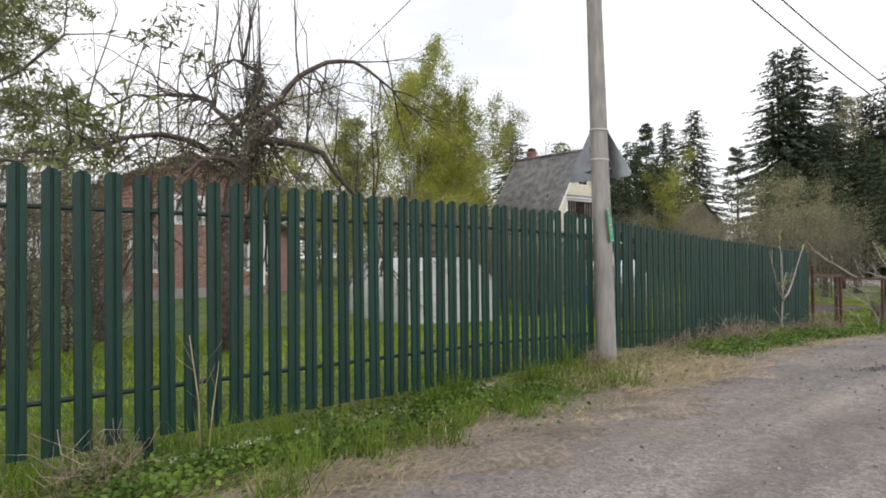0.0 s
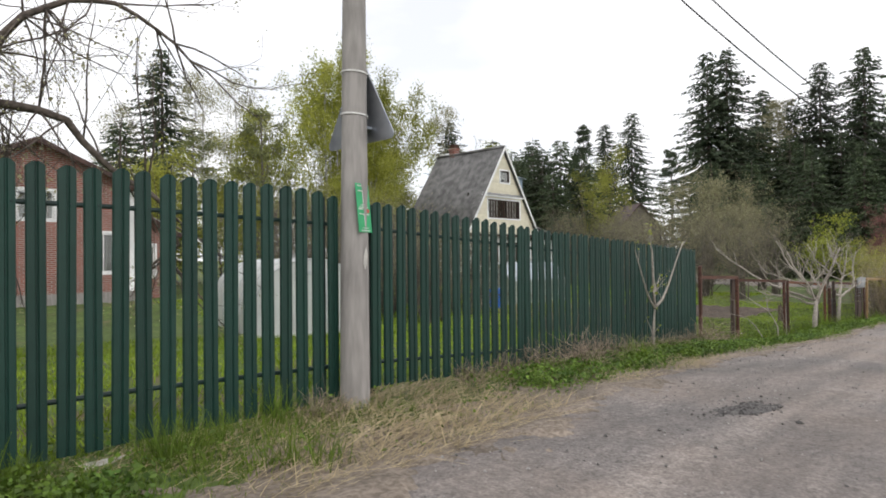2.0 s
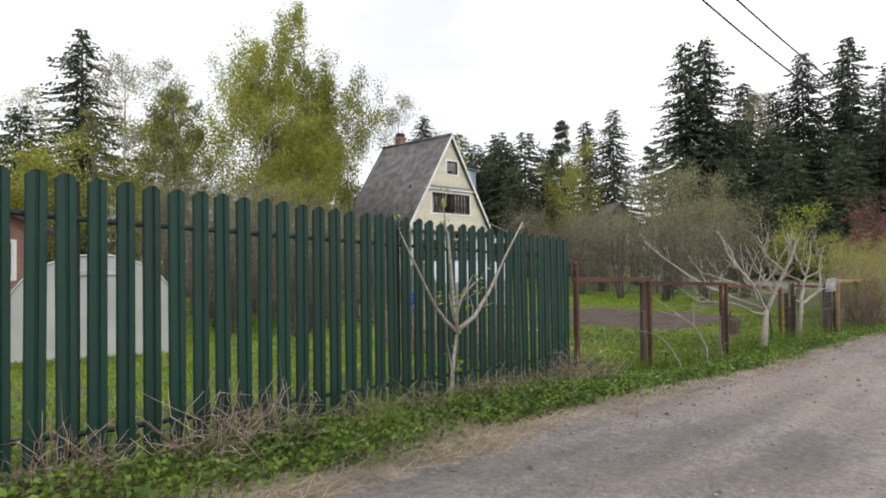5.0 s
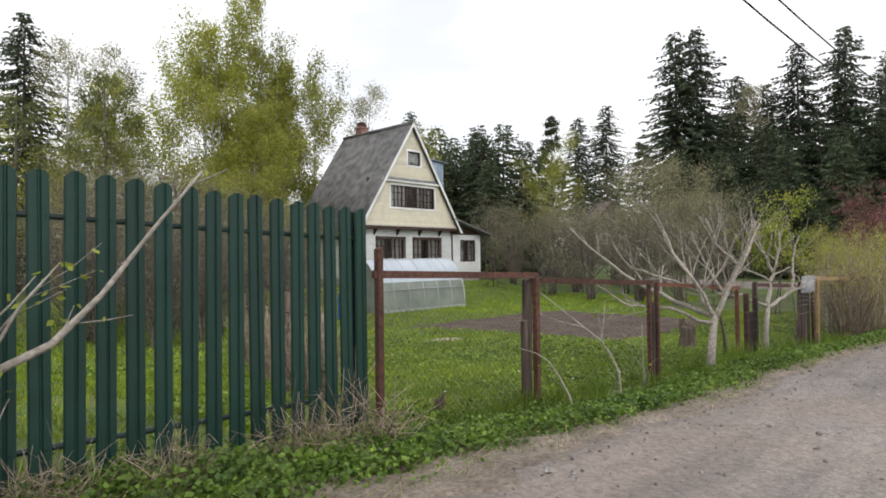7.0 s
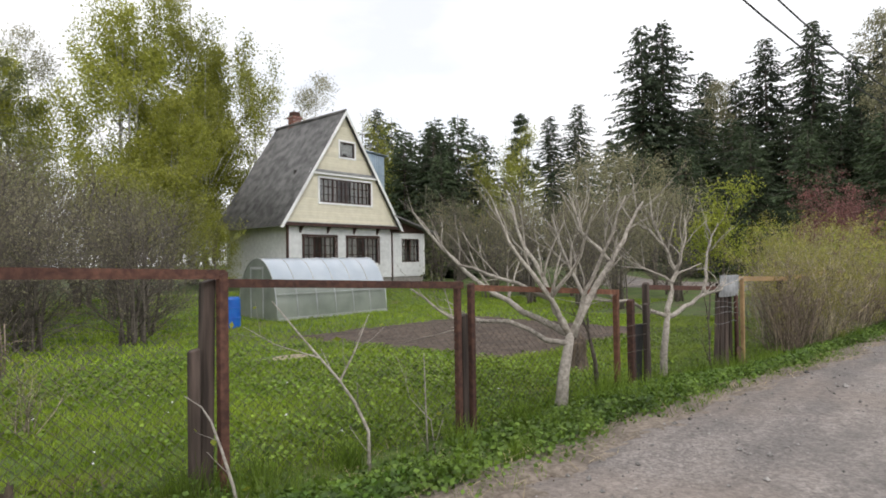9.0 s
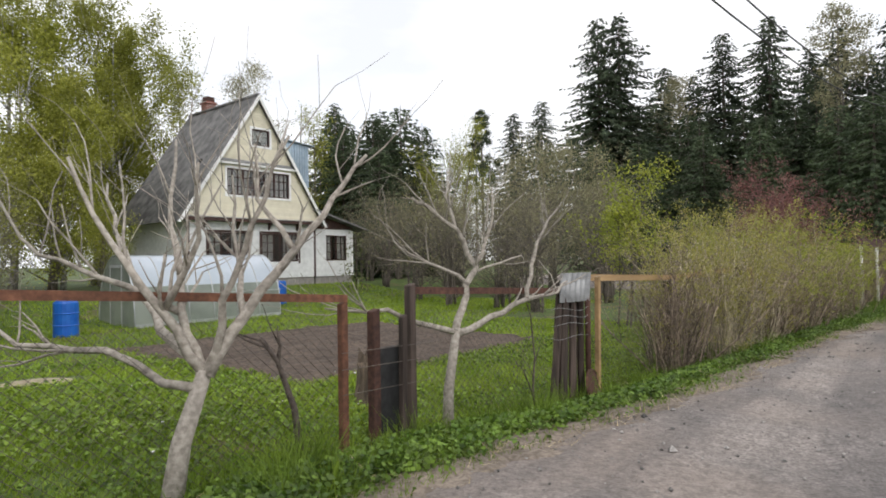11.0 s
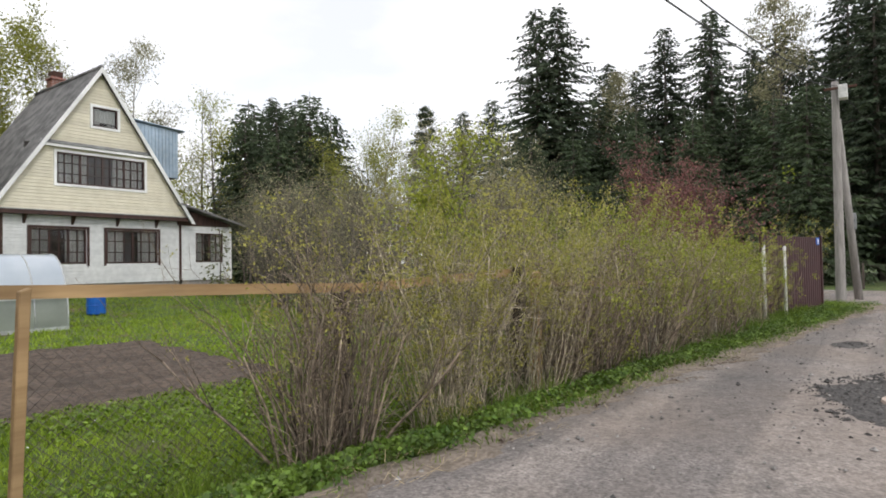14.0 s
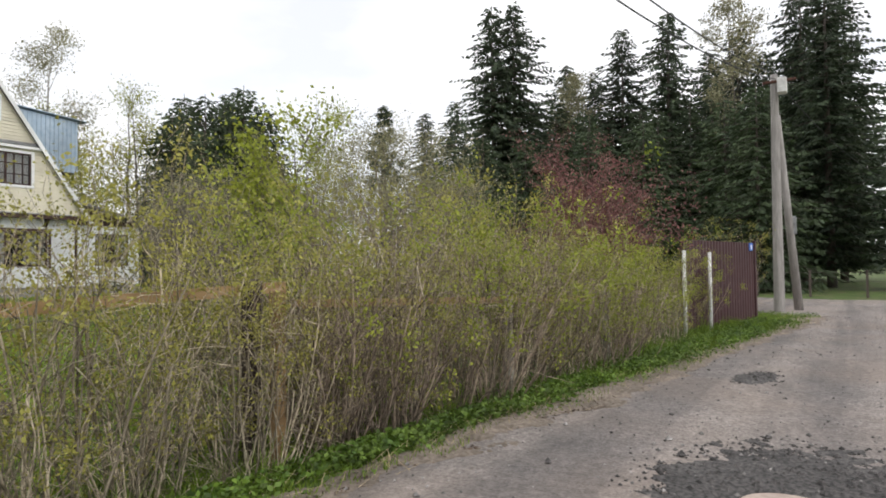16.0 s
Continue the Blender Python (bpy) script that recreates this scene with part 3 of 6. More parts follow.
def pole_notice():
    e = root("notice", (P1[0] + 0.12, P1[1] - 0.02, 1.57), "green printed notice with white drawings on the pole", "notice", turn=20)
    part("plate", boxed(-0.11, 0.11, -0.004, 0.0, 0, 0.44), NOTICE, e)
    for k in (-0.01, 0.2):
        bm = bmesh.new()
        for x0, x1, z0, z1 in ((-0.085, -0.02, 0.215, 0.225), (-0.085, 0.08, 0.17, 0.178), (-0.006, 0.004, 0.07, 0.17), (-0.05, 0.05, 0.045, 0.051), (-0.07, 0.07, 0.022, 0.03)):
            box(bm, x0, x1, -0.007, -0.0045, z0 + k, z1 + k)
        part("drawing", bm, WHITE_BAND, e, "white line drawing and bars of small print")
        part("red_mark", boxed(0.045, 0.085, -0.007, -0.0045, 0.19 + k, 0.222 + k), RED, e, "small red mark")
    e.matrix_basis = e.matrix_basis @ pose(0, 0, 0, -5, 0, 0)
    return e


pole_notice()

P2 = (48.0, 1.3, -0.85)
pole_far = tapered_pole("utility_pole", P2, (48.2, 1.3, 6.4), 0.3, 0.2, "tall concrete utility pole with a slanting brace at the bend")
_t = Tubes()
_t.add([(1.2, -0.45, -0.1), (0.25, -0.05, 6.0)], [0.13, 0.09], 8)
part("brace", _t.mesh("brace"), CONCRETE, pole_far)
part("meter_box", boxed(-0.2, 0.16, -0.35, -0.1, 6.6, 7.05, bevel=0.02), WHITE_BAND, pole_far, "white electrical box")
part("bracket", boxed(-0.05, 0.05, -0.6, 0.3, 6.95, 7.02, bevel=0.01), RUST, pole_far)
part("meter_box", boxed(0.75, 0.95, -0.45, -0.2, 2.4, 2.95, bevel=0.02), ZINC, pole_far, "small grey electrical box")


def cable(a, b, sag, r=0.014):
    a, b = Vector(a), Vector(b)
    t = Tubes()
    n = 26
    t.add([a + (b - a) * (i / n) - Vector((0, 0, sag * 4 * (i / n) * (1 - i / n))) - a for i in range(n + 1)], [r] * (n + 1), 5)
    o = part("power_cable", t.mesh("power_cable"), CABLE)
    o.location = a
    return tagged(o, "black overhead power cable between two poles", "cable", "overhead cables")


part("bracket", boxed(-0.2, 0.46, 0.6, 0.68, 7.28, 7.36, bevel=0.01), RUST, pole)
part("bracket", boxed(-0.2, 0.5, 0.65, 0.73, 7.86, 7.94, bevel=0.01), RUST, pole)
cable((6.59, 5.13, 7.38), (48.15, 1.25, 6.25), 2.41)
cable((6.59, 5.18, 7.96), (48.15, 1.2, 6.4), 2.31)
cable((7.2, 5.0, 7.6), (9.6, 27.2, 4.7), 0.5, 0.008)
cable((48.2, 1.3, 6.3), (80, -4, 6.2), 0.9)

_t = Tubes()
_t.add([(0, 0, -0.3), (0, 0, 10.4)], [0.13, 0.09], 8)
_o = part("utility_pole", _t.mesh("utility_pole"), BARK_GREY)
_o.location = (89.5, 13.4, -1.0)
tagged(_o, "distant wooden utility pole before dark spruces", "utility pole")


# ---- the A-frame house ----
def clapboards(bm, rows, holes, y, pitch=0.13, proud=0.03):
    """rows: (z, left, right) per board; boards are broken at the holes (x0, x1, z0, z1)."""
    for z, xl, xr in rows:
        cuts = [(xl, xr)]
        for hx0, hx1, hz0, hz1 in holes:
            if z + pitch * 0.5 > hz0 and z + pitch * 0.5 < hz1:
                nxt = []
                for a, b in cuts:
                    if hx1 <= a or hx0 >= b:
                        nxt.append((a, b))
                    else:
                        nxt += [(p, q) for p, q in ((a, hx0), (hx1, b)) if q - p > 0.02]
                cuts = nxt
        for a, b in cuts:
            v = [bm.verts.new(p) for p in ((a, y - proud, z), (b, y - proud, z), (b, y - 0.012, z + pitch - 0.012), (a, y - 0.012, z + pitch - 0.012), (a, y - 0.001, z), (b, y - 0.001, z), (b, y - 0.001, z + pitch - 0.012), (a, y - 0.001, z + pitch - 0.012))]
            for q in ((0, 1, 2, 3), (4, 7, 6, 5), (0, 4, 5, 1), (3, 2, 6, 7), (0, 3, 7, 4), (1, 5, 6, 2)):
                bm.faces.new([v[i] for i in q])


def wall_with_holes(parent, material, x0, x1, z0, z1, y0, y1, holes):
    """A wall along x, put together round its openings."""
    xs = sorted({x0, x1, *[h[0] for h in holes], *[h[1] for h in holes]})
    for a, b in zip(xs, xs[1:]):
        hs = sorted([(h[2], h[3]) for h in holes if h[0] <= a + 1e-6 and h[1] >= b - 1e-6])
        z = z0
        for h0, h1 in hs + [(z1, z1)]:
            if h0 - z > 1e-4:
                part("wall_panel", boxed(a, b, y0, y1, z, h0), material, parent)
            z = h1


def window(parent, x0, x1, z0, z1, y, cols, rows, frame_mat, trim=None, curtain=True, deep=0.5, rail=None):
    w = new("window")
    w.parent = parent
    w.empty_display_size = 0.1
    t = 0.06
    bm = bmesh.new()
    for a in ((x0, x1, z0, z0 + t), (x0, x1, z1 - t, z1), (x0, x0 + t, z0 + t, z1 - t), (x1 - t, x1, z0 + t, z1 - t)):
        box(bm, a[0], a[1], y - 0.03, y + 0.05, a[2], a[3])
    part("frame", bm, frame_mat, w)
    if trim:
        bm = bmesh.new()
        q = 0.1
        for a in ((x0 - q, x1 + q, z0 - q, z0), (x0 - q, x1 + q, z1, z1 + q), (x0 - q, x0, z0, z1), (x1, x1 + q, z0, z1)):
            box(bm, a[0], a[1], y - 0.07, y + 0.02, a[2], a[3])
        part("casing", bm, trim, w)
    for i in range(1, cols):
        x = x0 + (x1 - x0) * i / cols
        h = 0.04 if rail and i % rail == 0 else 0.019
        part("mullion", boxed(x - h, x + h, y - 0.018, y + 0.035, z0 + t, z1 - t), frame_mat, w)
    for j in range(1, rows):
        z = z0 + (z1 - z0) * (0.68 if rows == 2 else j / rows)
        part("transom", boxed(x0 + t, x1 - t, y - 0.02, y + 0.03, z - 0.018, z + 0.018), frame_mat, w)
    part("pane", boxed(x0 + t, x1 - t, y + 0.006, y + 0.012, z0 + t, z1 - t), GLASS, w)
    if curtain:
        for k, (a, b) in enumerate(((x0 + 0.02, x0 + (x1 - x0) * 0.36), (x1 - (x1 - x0) * 0.36, x1 - 0.02))):
            n, v, f = 18, [], []
            for i in range(n + 1):
                x = a + (b - a) * i / n
                yy = y + 0.16 + 0.025 * math.sin(i * 2.1 + k)
                v += [(x, yy, z0 - 0.05), (x, yy, z1 + 0.05)]
            f = [(2 * i, 2 * i + 2, 2 * i + 3, 2 * i + 1) for i in range(n)]
            part("curtain", mesh_from("curtain", v, f), CURTAIN, w, "thin greyish curtain behind the glass")
    return w


def corrugated(a, b, c, d, pitch=0.2, amp=0.034, thick=0.01, rows=1):
    """A wavy sheet over the corners a-b (eave) and d-c (ridge), waves running from eave to ridge, in overlapping courses."""
    a, b, c, d = (Vector(p) for p in (a, b, c, d))
    n = (b - a).cross(d - a).normalized()
    count = max(int((b - a).length / pitch * 4), 4)
    v, f = [], []
    for r in range(rows):
        u0, u1 = r / rows, (r + 1) / rows + (0.02 if r < rows - 1 else 0)
        base = len(v)
        for i in range(count + 1):
            s = i / count
            w = amp * math.sin(s * count / 4 * 2 * math.pi)
            for u, lift in ((u0, 0.007), (u1, 0.0)):
                p = a.lerp(b, s).lerp(d.lerp(c, s), u) + n * (w + lift)
                v += [tuple(p), tuple(p - n * thick)]
        for i in range(count):
            k = base + 4 * i
            f += [(k, k + 4, k + 6, k + 2), (k + 1, k + 3, k + 7, k + 5), (k, k + 1, k + 5, k + 4), (k + 2, k + 6, k + 7, k + 3)]
        f += [(base, base + 2, base + 3, base + 1), (base + 4 * count, base + 4 * count + 1, base + 4 * count + 3, base + 4 * count + 2)]
    return mesh_from("sheet", v, f)


def a_frame_house():
    """Origin: ground under the middle of the front gable. Storey floor at 0.4, eaves at 3.25, ridge at 9.3."""
    e = root("house", (36.4, 26.2, -0.35), "cream A-frame wooden house with grey roof and white ground floor", "house")
    slope = 6.0 / 3.95
    ez, rz = 3.28, 9.28
    depth = 6.3

    def half(z):
        return (rz - z) / slope - 0.06

    win = (-1.62, 1.86, 4.38, 5.62)
    att = (-0.28, 0.72, 6.86, 7.66)
    # gable wall: core behind, boards in front
    zs = sorted({ez, 4.38, 5.62, 6.86, 7.66, rz - 0.1})
    for z0, z1 in zip(zs, zs[1:]):
        hs = [h for h in (win, att) if h[2] <= z0 + 1e-6 and h[3] >= z1 - 1e-6]
        l0, l1 = half(z0), half(z1)
        spans = [((-l0, -l1), (l0, l1))] if not hs else [((-l0, -l1), (hs[0][0], hs[0][0])), ((hs[0][1], hs[0][1]), (l0, l1))]
        for (a0, a1), (b0, b1) in spans:
            bm = bmesh.new()
            slab(bm, [(a0, 0.02, z0), (b0, 0.02, z0), (b1, 0.02, z1), (a1, 0.02, z1)], 0.1)
            part("gable_wall", bm, SIDING, e)
    bm = bmesh.new()
    rows = []
    z = ez
    while z < rz - 0.35:
        rows.append((z, -half(z + 0.13), half(z + 0.13)))
        z += 0.13
    clapboards(bm, rows, [win, att], 0.02)
    tagged(part("siding", bm, SIDING, e, "cream horizontal siding boards"), kind="stuff")
    # white ground floor, set back a little
    w1, w2 = (-2.45, -0.42, 1.22, 2.62), (0.36, 2.58, 1.22, 2.62)
    wall_with_holes(e, WHITE_SIDING, -3.4, 3.66, 0.4, ez, 0.27, 0.39, [w1, w2])
    bm = bmesh.new()
    clapboards(bm, [(0.4 + 0.13 * i, -3.4, 3.66) for i in range(22)], [w1, w2], 0.27)
    tagged(part("siding", bm, WHITE_SIDING, e, "white painted horizontal boards"), kind="stuff")
    for x0, x1 in ((-3.4, -3.28), (3.54, 3.66)):
        part("wall", boxed(x0, x1, 0.39, depth - 0.2, 0.4, ez), WHITE_SIDING, e)
    part("wall", boxed(-3.28, 3.54, depth - 0.32, depth - 0.2, 0.4, ez), WHITE_SIDING, e)
    part("gable_wall", boxed(-2.2, 2.2, depth - 0.25, depth - 0.15, ez, 5.8), SIDING, e)
    part("plinth", boxed(-3.36, 3.62, 0.3, depth - 0.2, -0.3, 0.4), CONCRETE, e, "grey concrete plinth")
    # slab coloured near-black too, as indoor gloom
    part("floor_slab", boxed(-3.27, 3.53, 0.4, depth - 0.35, ez - 0.12, ez - 0.02), ROOM_GLOOM, e)
    # added near-black panels behind the windows, coloured as the gloom of unlit rooms
    part("gloom_panel", boxed(-3.2, 3.5, 1.6, 1.64, 0.42, ez - 0.14), ROOM_GLOOM, e)
    part("gloom_panel", boxed(-2.3, 2.3, 1.2, 1.24, ez, 6.1), ROOM_GLOOM, e)
    part("gloom_panel", boxed(-1.0, 1.0, 0.8, 0.84, 6.6, 7.8), ROOM_GLOOM, e)
    window(e, *win, 0.03, 12, 3, DARK_WOOD, WHITE, rail=3)
    window(e, *att, 0.03, 1, 1, DARK_WOOD, WHITE)
    part("blind", boxed(att[0] + 0.08, att[1] - 0.08, 0.1, 0.106, att[2] + 0.2, att[3] - 0.1), CURTAIN, e, "pale blind in the attic window")
    window(e, *w1, 0.28, 6, 3, DARK_WOOD, rail=2)
    window(e, *w2, 0.28, 6, 3, DARK_WOOD, rail=3)
    for x0, x1, z0 in ((w1[0], w1[1], 1.22), (w2[0], w2[1], 1.22)):
        for x in (x0 - 0.1, x1 + 0.02):
            part("window_board", boxed(x, x + 0.09, 0.215, 0.26, z0 - 0.1, 2.7), DARK_WOOD, e)
        part("window_board", boxed(x0 - 0.1, x1 + 0.11, 0.212, 0.258, 2.62, 2.72), DARK_WOOD, e)
    # jutting floor edge with brackets, mid ledge, corner boards
    part("fascia", boxed(-3.85, 3.85, -0.1, 0.3, ez - 0.16, ez - 0.01), DARK_WOOD, e)
    part("flashing", boxed(-3.8, 3.8, -0.12, 0.0, ez - 0.005, ez + 0.03), ZINC, e)
    for x in (-2.7, -1.0, 0.75, 2.45):
        bm = bmesh.new()
        slab(bm, [(x, 0.25, ez - 0.5), (x, -0.02, ez - 0.17), (x, 0.25, ez - 0.17)], 0.09)
        part("bracket", bm, DARK_WOOD, e)
    lz = 5.93
    hw = half(lz) + 0.1
    bm = bmesh.new()
    slab(bm, [(-hw, -0.16, lz), (hw, -0.16, lz), (hw - 0.1, 0.02, lz + 0.16), (-hw + 0.1, 0.02, lz + 0.16)], 0.03)
    part("ledge", bm, ZINC, e, "grey sheet-metal drip ledge")
    part("ledge_board", boxed(-hw, hw, -0.15, 0.0, lz - 0.13, lz - 0.035), WHITE, e)
    part("corner_board", boxed(-3.44, -3.34, 0.22, 0.32, 0.4, ez - 0.17), DARK_WOOD, e)
    part("corner_board", boxed(3.6, 3.7, 0.22, 0.32, 0.4, ez - 0.17), DARK_WOOD, e)
    # roof
    y0, y1 = -0.22, depth
    part("roof", corrugated((-4.1, y1, rz - 4.1 * slope), (-4.1, y0, rz - 4.1 * slope), (0, y0, rz), (0, y1, rz)), ROOF, e, "grey weathered corrugated roof sheets")
    part("roof", corrugated((4.1, y0, rz - 4.1 * slope), (4.1, y1, rz - 4.1 * slope), (0, y1, rz), (0, y0, rz)), ROOF, e, "grey weathered corrugated roof sheets")
    for s in (-1, 1):
        bm = bmesh.new()
        slab(bm, [(s * 4.12, y0 - 0.03, rz - 4.12 * slope - 0.03), (s * 4.12 - s * 0.17, y0 - 0.03, rz - 4.12 * slope - 0.03), (0, y0 - 0.03, rz - 0.22), (0, y0 - 0.03, rz + 0.03)], 0.04)
        part("bargeboard", bm, WHITE, e, "white bargeboard")
    t = Tubes()
    t.add([(0, y0, rz + 0.04), (0, y1, rz + 0.04)], [0.09, 0.09], 6)
    part("ridge_cap", t.mesh("ridge_cap"), ROOF, e)
    # chimney
    c = new("chimney")
    c.parent = e
    part("stack", boxed(-0.06, 0.48, 4.45, 4.99, 7.6, 9.72, bevel=0.01), BRICK, c)
    part("cap", boxed(-0.12, 0.54, 4.39, 5.05, 9.72, 9.84, bevel=0.01), BRICK, c)
    part("flue", boxed(-0.02, 0.44, 4.49, 4.95, 9.84, 10.12, bevel=0.02), RUST, c, "sooty dark flue head")
    # dormer with a blue-grey roof on the far slope
    d = new("dormer")
    d.parent = e
    bm = bmesh.new()
    slab(bm, [(0.95, 1.5, 7.78), (2.5, 1.5, rz - 2.5 * slope - 0.1), (4.3, 1.5, 5.3), (4.3, 1.5, 7.58)], 0.04)
    part("cheek", bm, ROOF_BLUE, d, "blue-grey ribbed metal cheek")
    for i in range(18):
        x = 1.3 + 0.17 * i
        part("rib", boxed(x, x + 0.05, 1.465, 1.498, max(rz - x * slope - 0.05, 5.3), 7.76 - (x - 0.95) * 0.06), ROOF_BLUE, d)
    part("dormer_wall", boxed(4.24, 4.3, 1.55, 4.4, 5.3, 7.56), ROOF_BLUE, d)
    part("dormer_floor", boxed(2.45, 4.24, 1.55, 4.4, 5.3, 5.36), DARK_WOOD, d)
    part("cheek", boxed(1.3, 4.24, 4.34, 4.4, 5.36, 7.5), ROOF_BLUE, d)
    part("dormer_roof", corrugated((4.6, 1.3, 7.6), (4.6, 4.6, 7.6), (0.8, 4.6, 7.88), (0.8, 1.3, 7.88)), ROOF_BLUE, d, "blue-grey corrugated metal sheets")
    # lean-to annex
    an = new("annex")
    an.parent = e
    aw = (4.42, 5.86, 1.24, 2.62)
    wall_with_holes(an, WHITE_SIDING, 3.72, 6.3, 0.4, 2.95, 0.24, 0.36, [aw])
    bm = bmesh.new()
    clapboards(bm, [(0.4 + 0.13 * i, 3.72, 6.3) for i in range(19)], [aw], 0.24)
    tagged(part("siding", bm, WHITE_SIDING, an), kind="stuff")
    part("wall", boxed(6.18, 6.3, 0.36, 3.6, 0.4, 2.95), WHITE_SIDING, an)
    part("wall", boxed(3.72, 6.18, 3.5, 3.6, 0.4, 2.95), WHITE_SIDING, an)
    part("plinth", boxed(3.75, 6.26, 0.27, 3.55, -0.3, 0.4), CONCRETE, an)
    # added backing panel, the annex room's darkness is in its colour
    part("gloom_panel", boxed(3.8, 6.1, 1.5, 1.54, 0.45, 2.9), ROOM_GLOOM, an)
    window(an, *aw, 0.25, 4, 3, DARK_WOOD, rail=2)
    bm = bmesh.new()
    slab(bm, [(3.4, -0.3, 3.95), (7.1, -0.3, 2.98), (7.1, 3.9, 2.98), (3.4, 3.9, 3.95)], 0.09)
    part("roof", bm, ROOF, an)
    bm = bmesh.new()
    slab(bm, [(3.5, 0.2, 2.95), (6.3, 0.2, 2.95), (6.3, 0.2, 3.08), (3.5, 0.2, 3.8)], 0.1)
    part("gable_board", bm, DARK_WOOD, an)
    part("corner_board", boxed(6.22, 6.34, 0.19, 0.3, 0.4, 2.94), WHITE, an)
    return e


a_frame_house()


# ---- the other houses ----
def gable_house(name, where, turn, w, d, h, ridge, wall_mat, roof_mat, label, wins, trim=None):
    e = root(name, where, label, "house", turn=turn)
    bm = bmesh.new()
    wall_with_holes(e, wall_mat, -w / 2, w / 2, 0, h, 0, 0.2, wins)
    slab(bm, [(-w / 2, 0, h), (w / 2, 0, h), (0, 0, ridge)], 0.2)
    part("wall", bm, wall_mat, e)
    part("wall", boxed(-w / 2, -w / 2 + 0.2, 0.2, d, 0, h), wall_mat, e)
    part("wall", boxed(w / 2 - 0.2, w / 2, 0.2, d, 0, h), wall_mat, e)
    bm = bmesh.new()
    slab(bm, [(-w / 2 + 0.2, d, 0), (w / 2 - 0.2, d, 0), (w / 2 - 0.2, d, h), (0, d, ridge - 0.1), (-w / 2 + 0.2, d, h)], 0.2)
    part("wall", bm, wall_mat, e)
    k = (ridge - h) / (w / 2)
    o = 0.5
    for s in (-1, 1):
        a, b, c, q = (s * (w / 2 + o), -0.4, h - o * k + 0.06), (s * (w / 2 + o), d + 0.4, h - o * k + 0.06), (0, d + 0.4, ridge + 0.06), (0, -0.4, ridge + 0.06)
        part("roof", corrugated(*((a, b, c, q) if s > 0 else (b, a, q, c))), roof_mat, e)
        bm = bmesh.new()
        slab(bm, [(s * (w / 2 + o), -0.42, h - o * k + 0.04), (s * (w / 2 + o), -0.42, h - o * k - 0.14), (0, -0.42, ridge - 0.14), (0, -0.42, ridge + 0.04)], 0.04)
        part("bargeboard", bm, DARK_WOOD, e)
    for q in wins:
        window(e, *q, 0.06, 2, 1, trim or WHITE, WHITE, deep=0.4)
    # added panel behind the windows, painted dark as an unlit inside
    part("gloom_panel", boxed(-w / 2 + 0.25, w / 2 - 0.25, 1.4, 1.45, 0.1, h - 0.1), ROOM_GLOOM, e)
    return e


brick = gable_house("house", (9.3, 27.5, -0.4), 0, 7.0, 9, 4.85, 6.45, BRICK, ROOF_BROWN, "red brick house with white corner quoins and a brown roof", [(-2.4, -1.2, 1.3, 2.7), (-0.6, 0.6, 3.4, 4.5), (2.0, 2.75, 1.3, 2.9)])
part("quoin", boxed(3.32, 3.54, -0.02, 0.2, 0.0, 4.7), WHITE, brick)
part("plinth", boxed(-3.53, 3.53, -0.03, 0.0, 0.0, 0.5), CONCRETE, brick)
gable_house("shed", (13.65, 29.0, -0.45), 0, 2.9, 4, 3.1, 3.9, BRICK, ZINC, "low red brick outbuilding with a grey sheet roof", [(-0.5, 0.6, 1.1, 2.5)])
gable_house("house", (112, 53, -0.9), -40, 8.4, 9, 7.4, 12.2, BARK_GREY, ROOF_BROWN, "distant grey timber house with a brown gabled roof", [(-2.4, -1.2, 4.4, 6.0), (1.2, 2.4, 4.4, 6.0)])


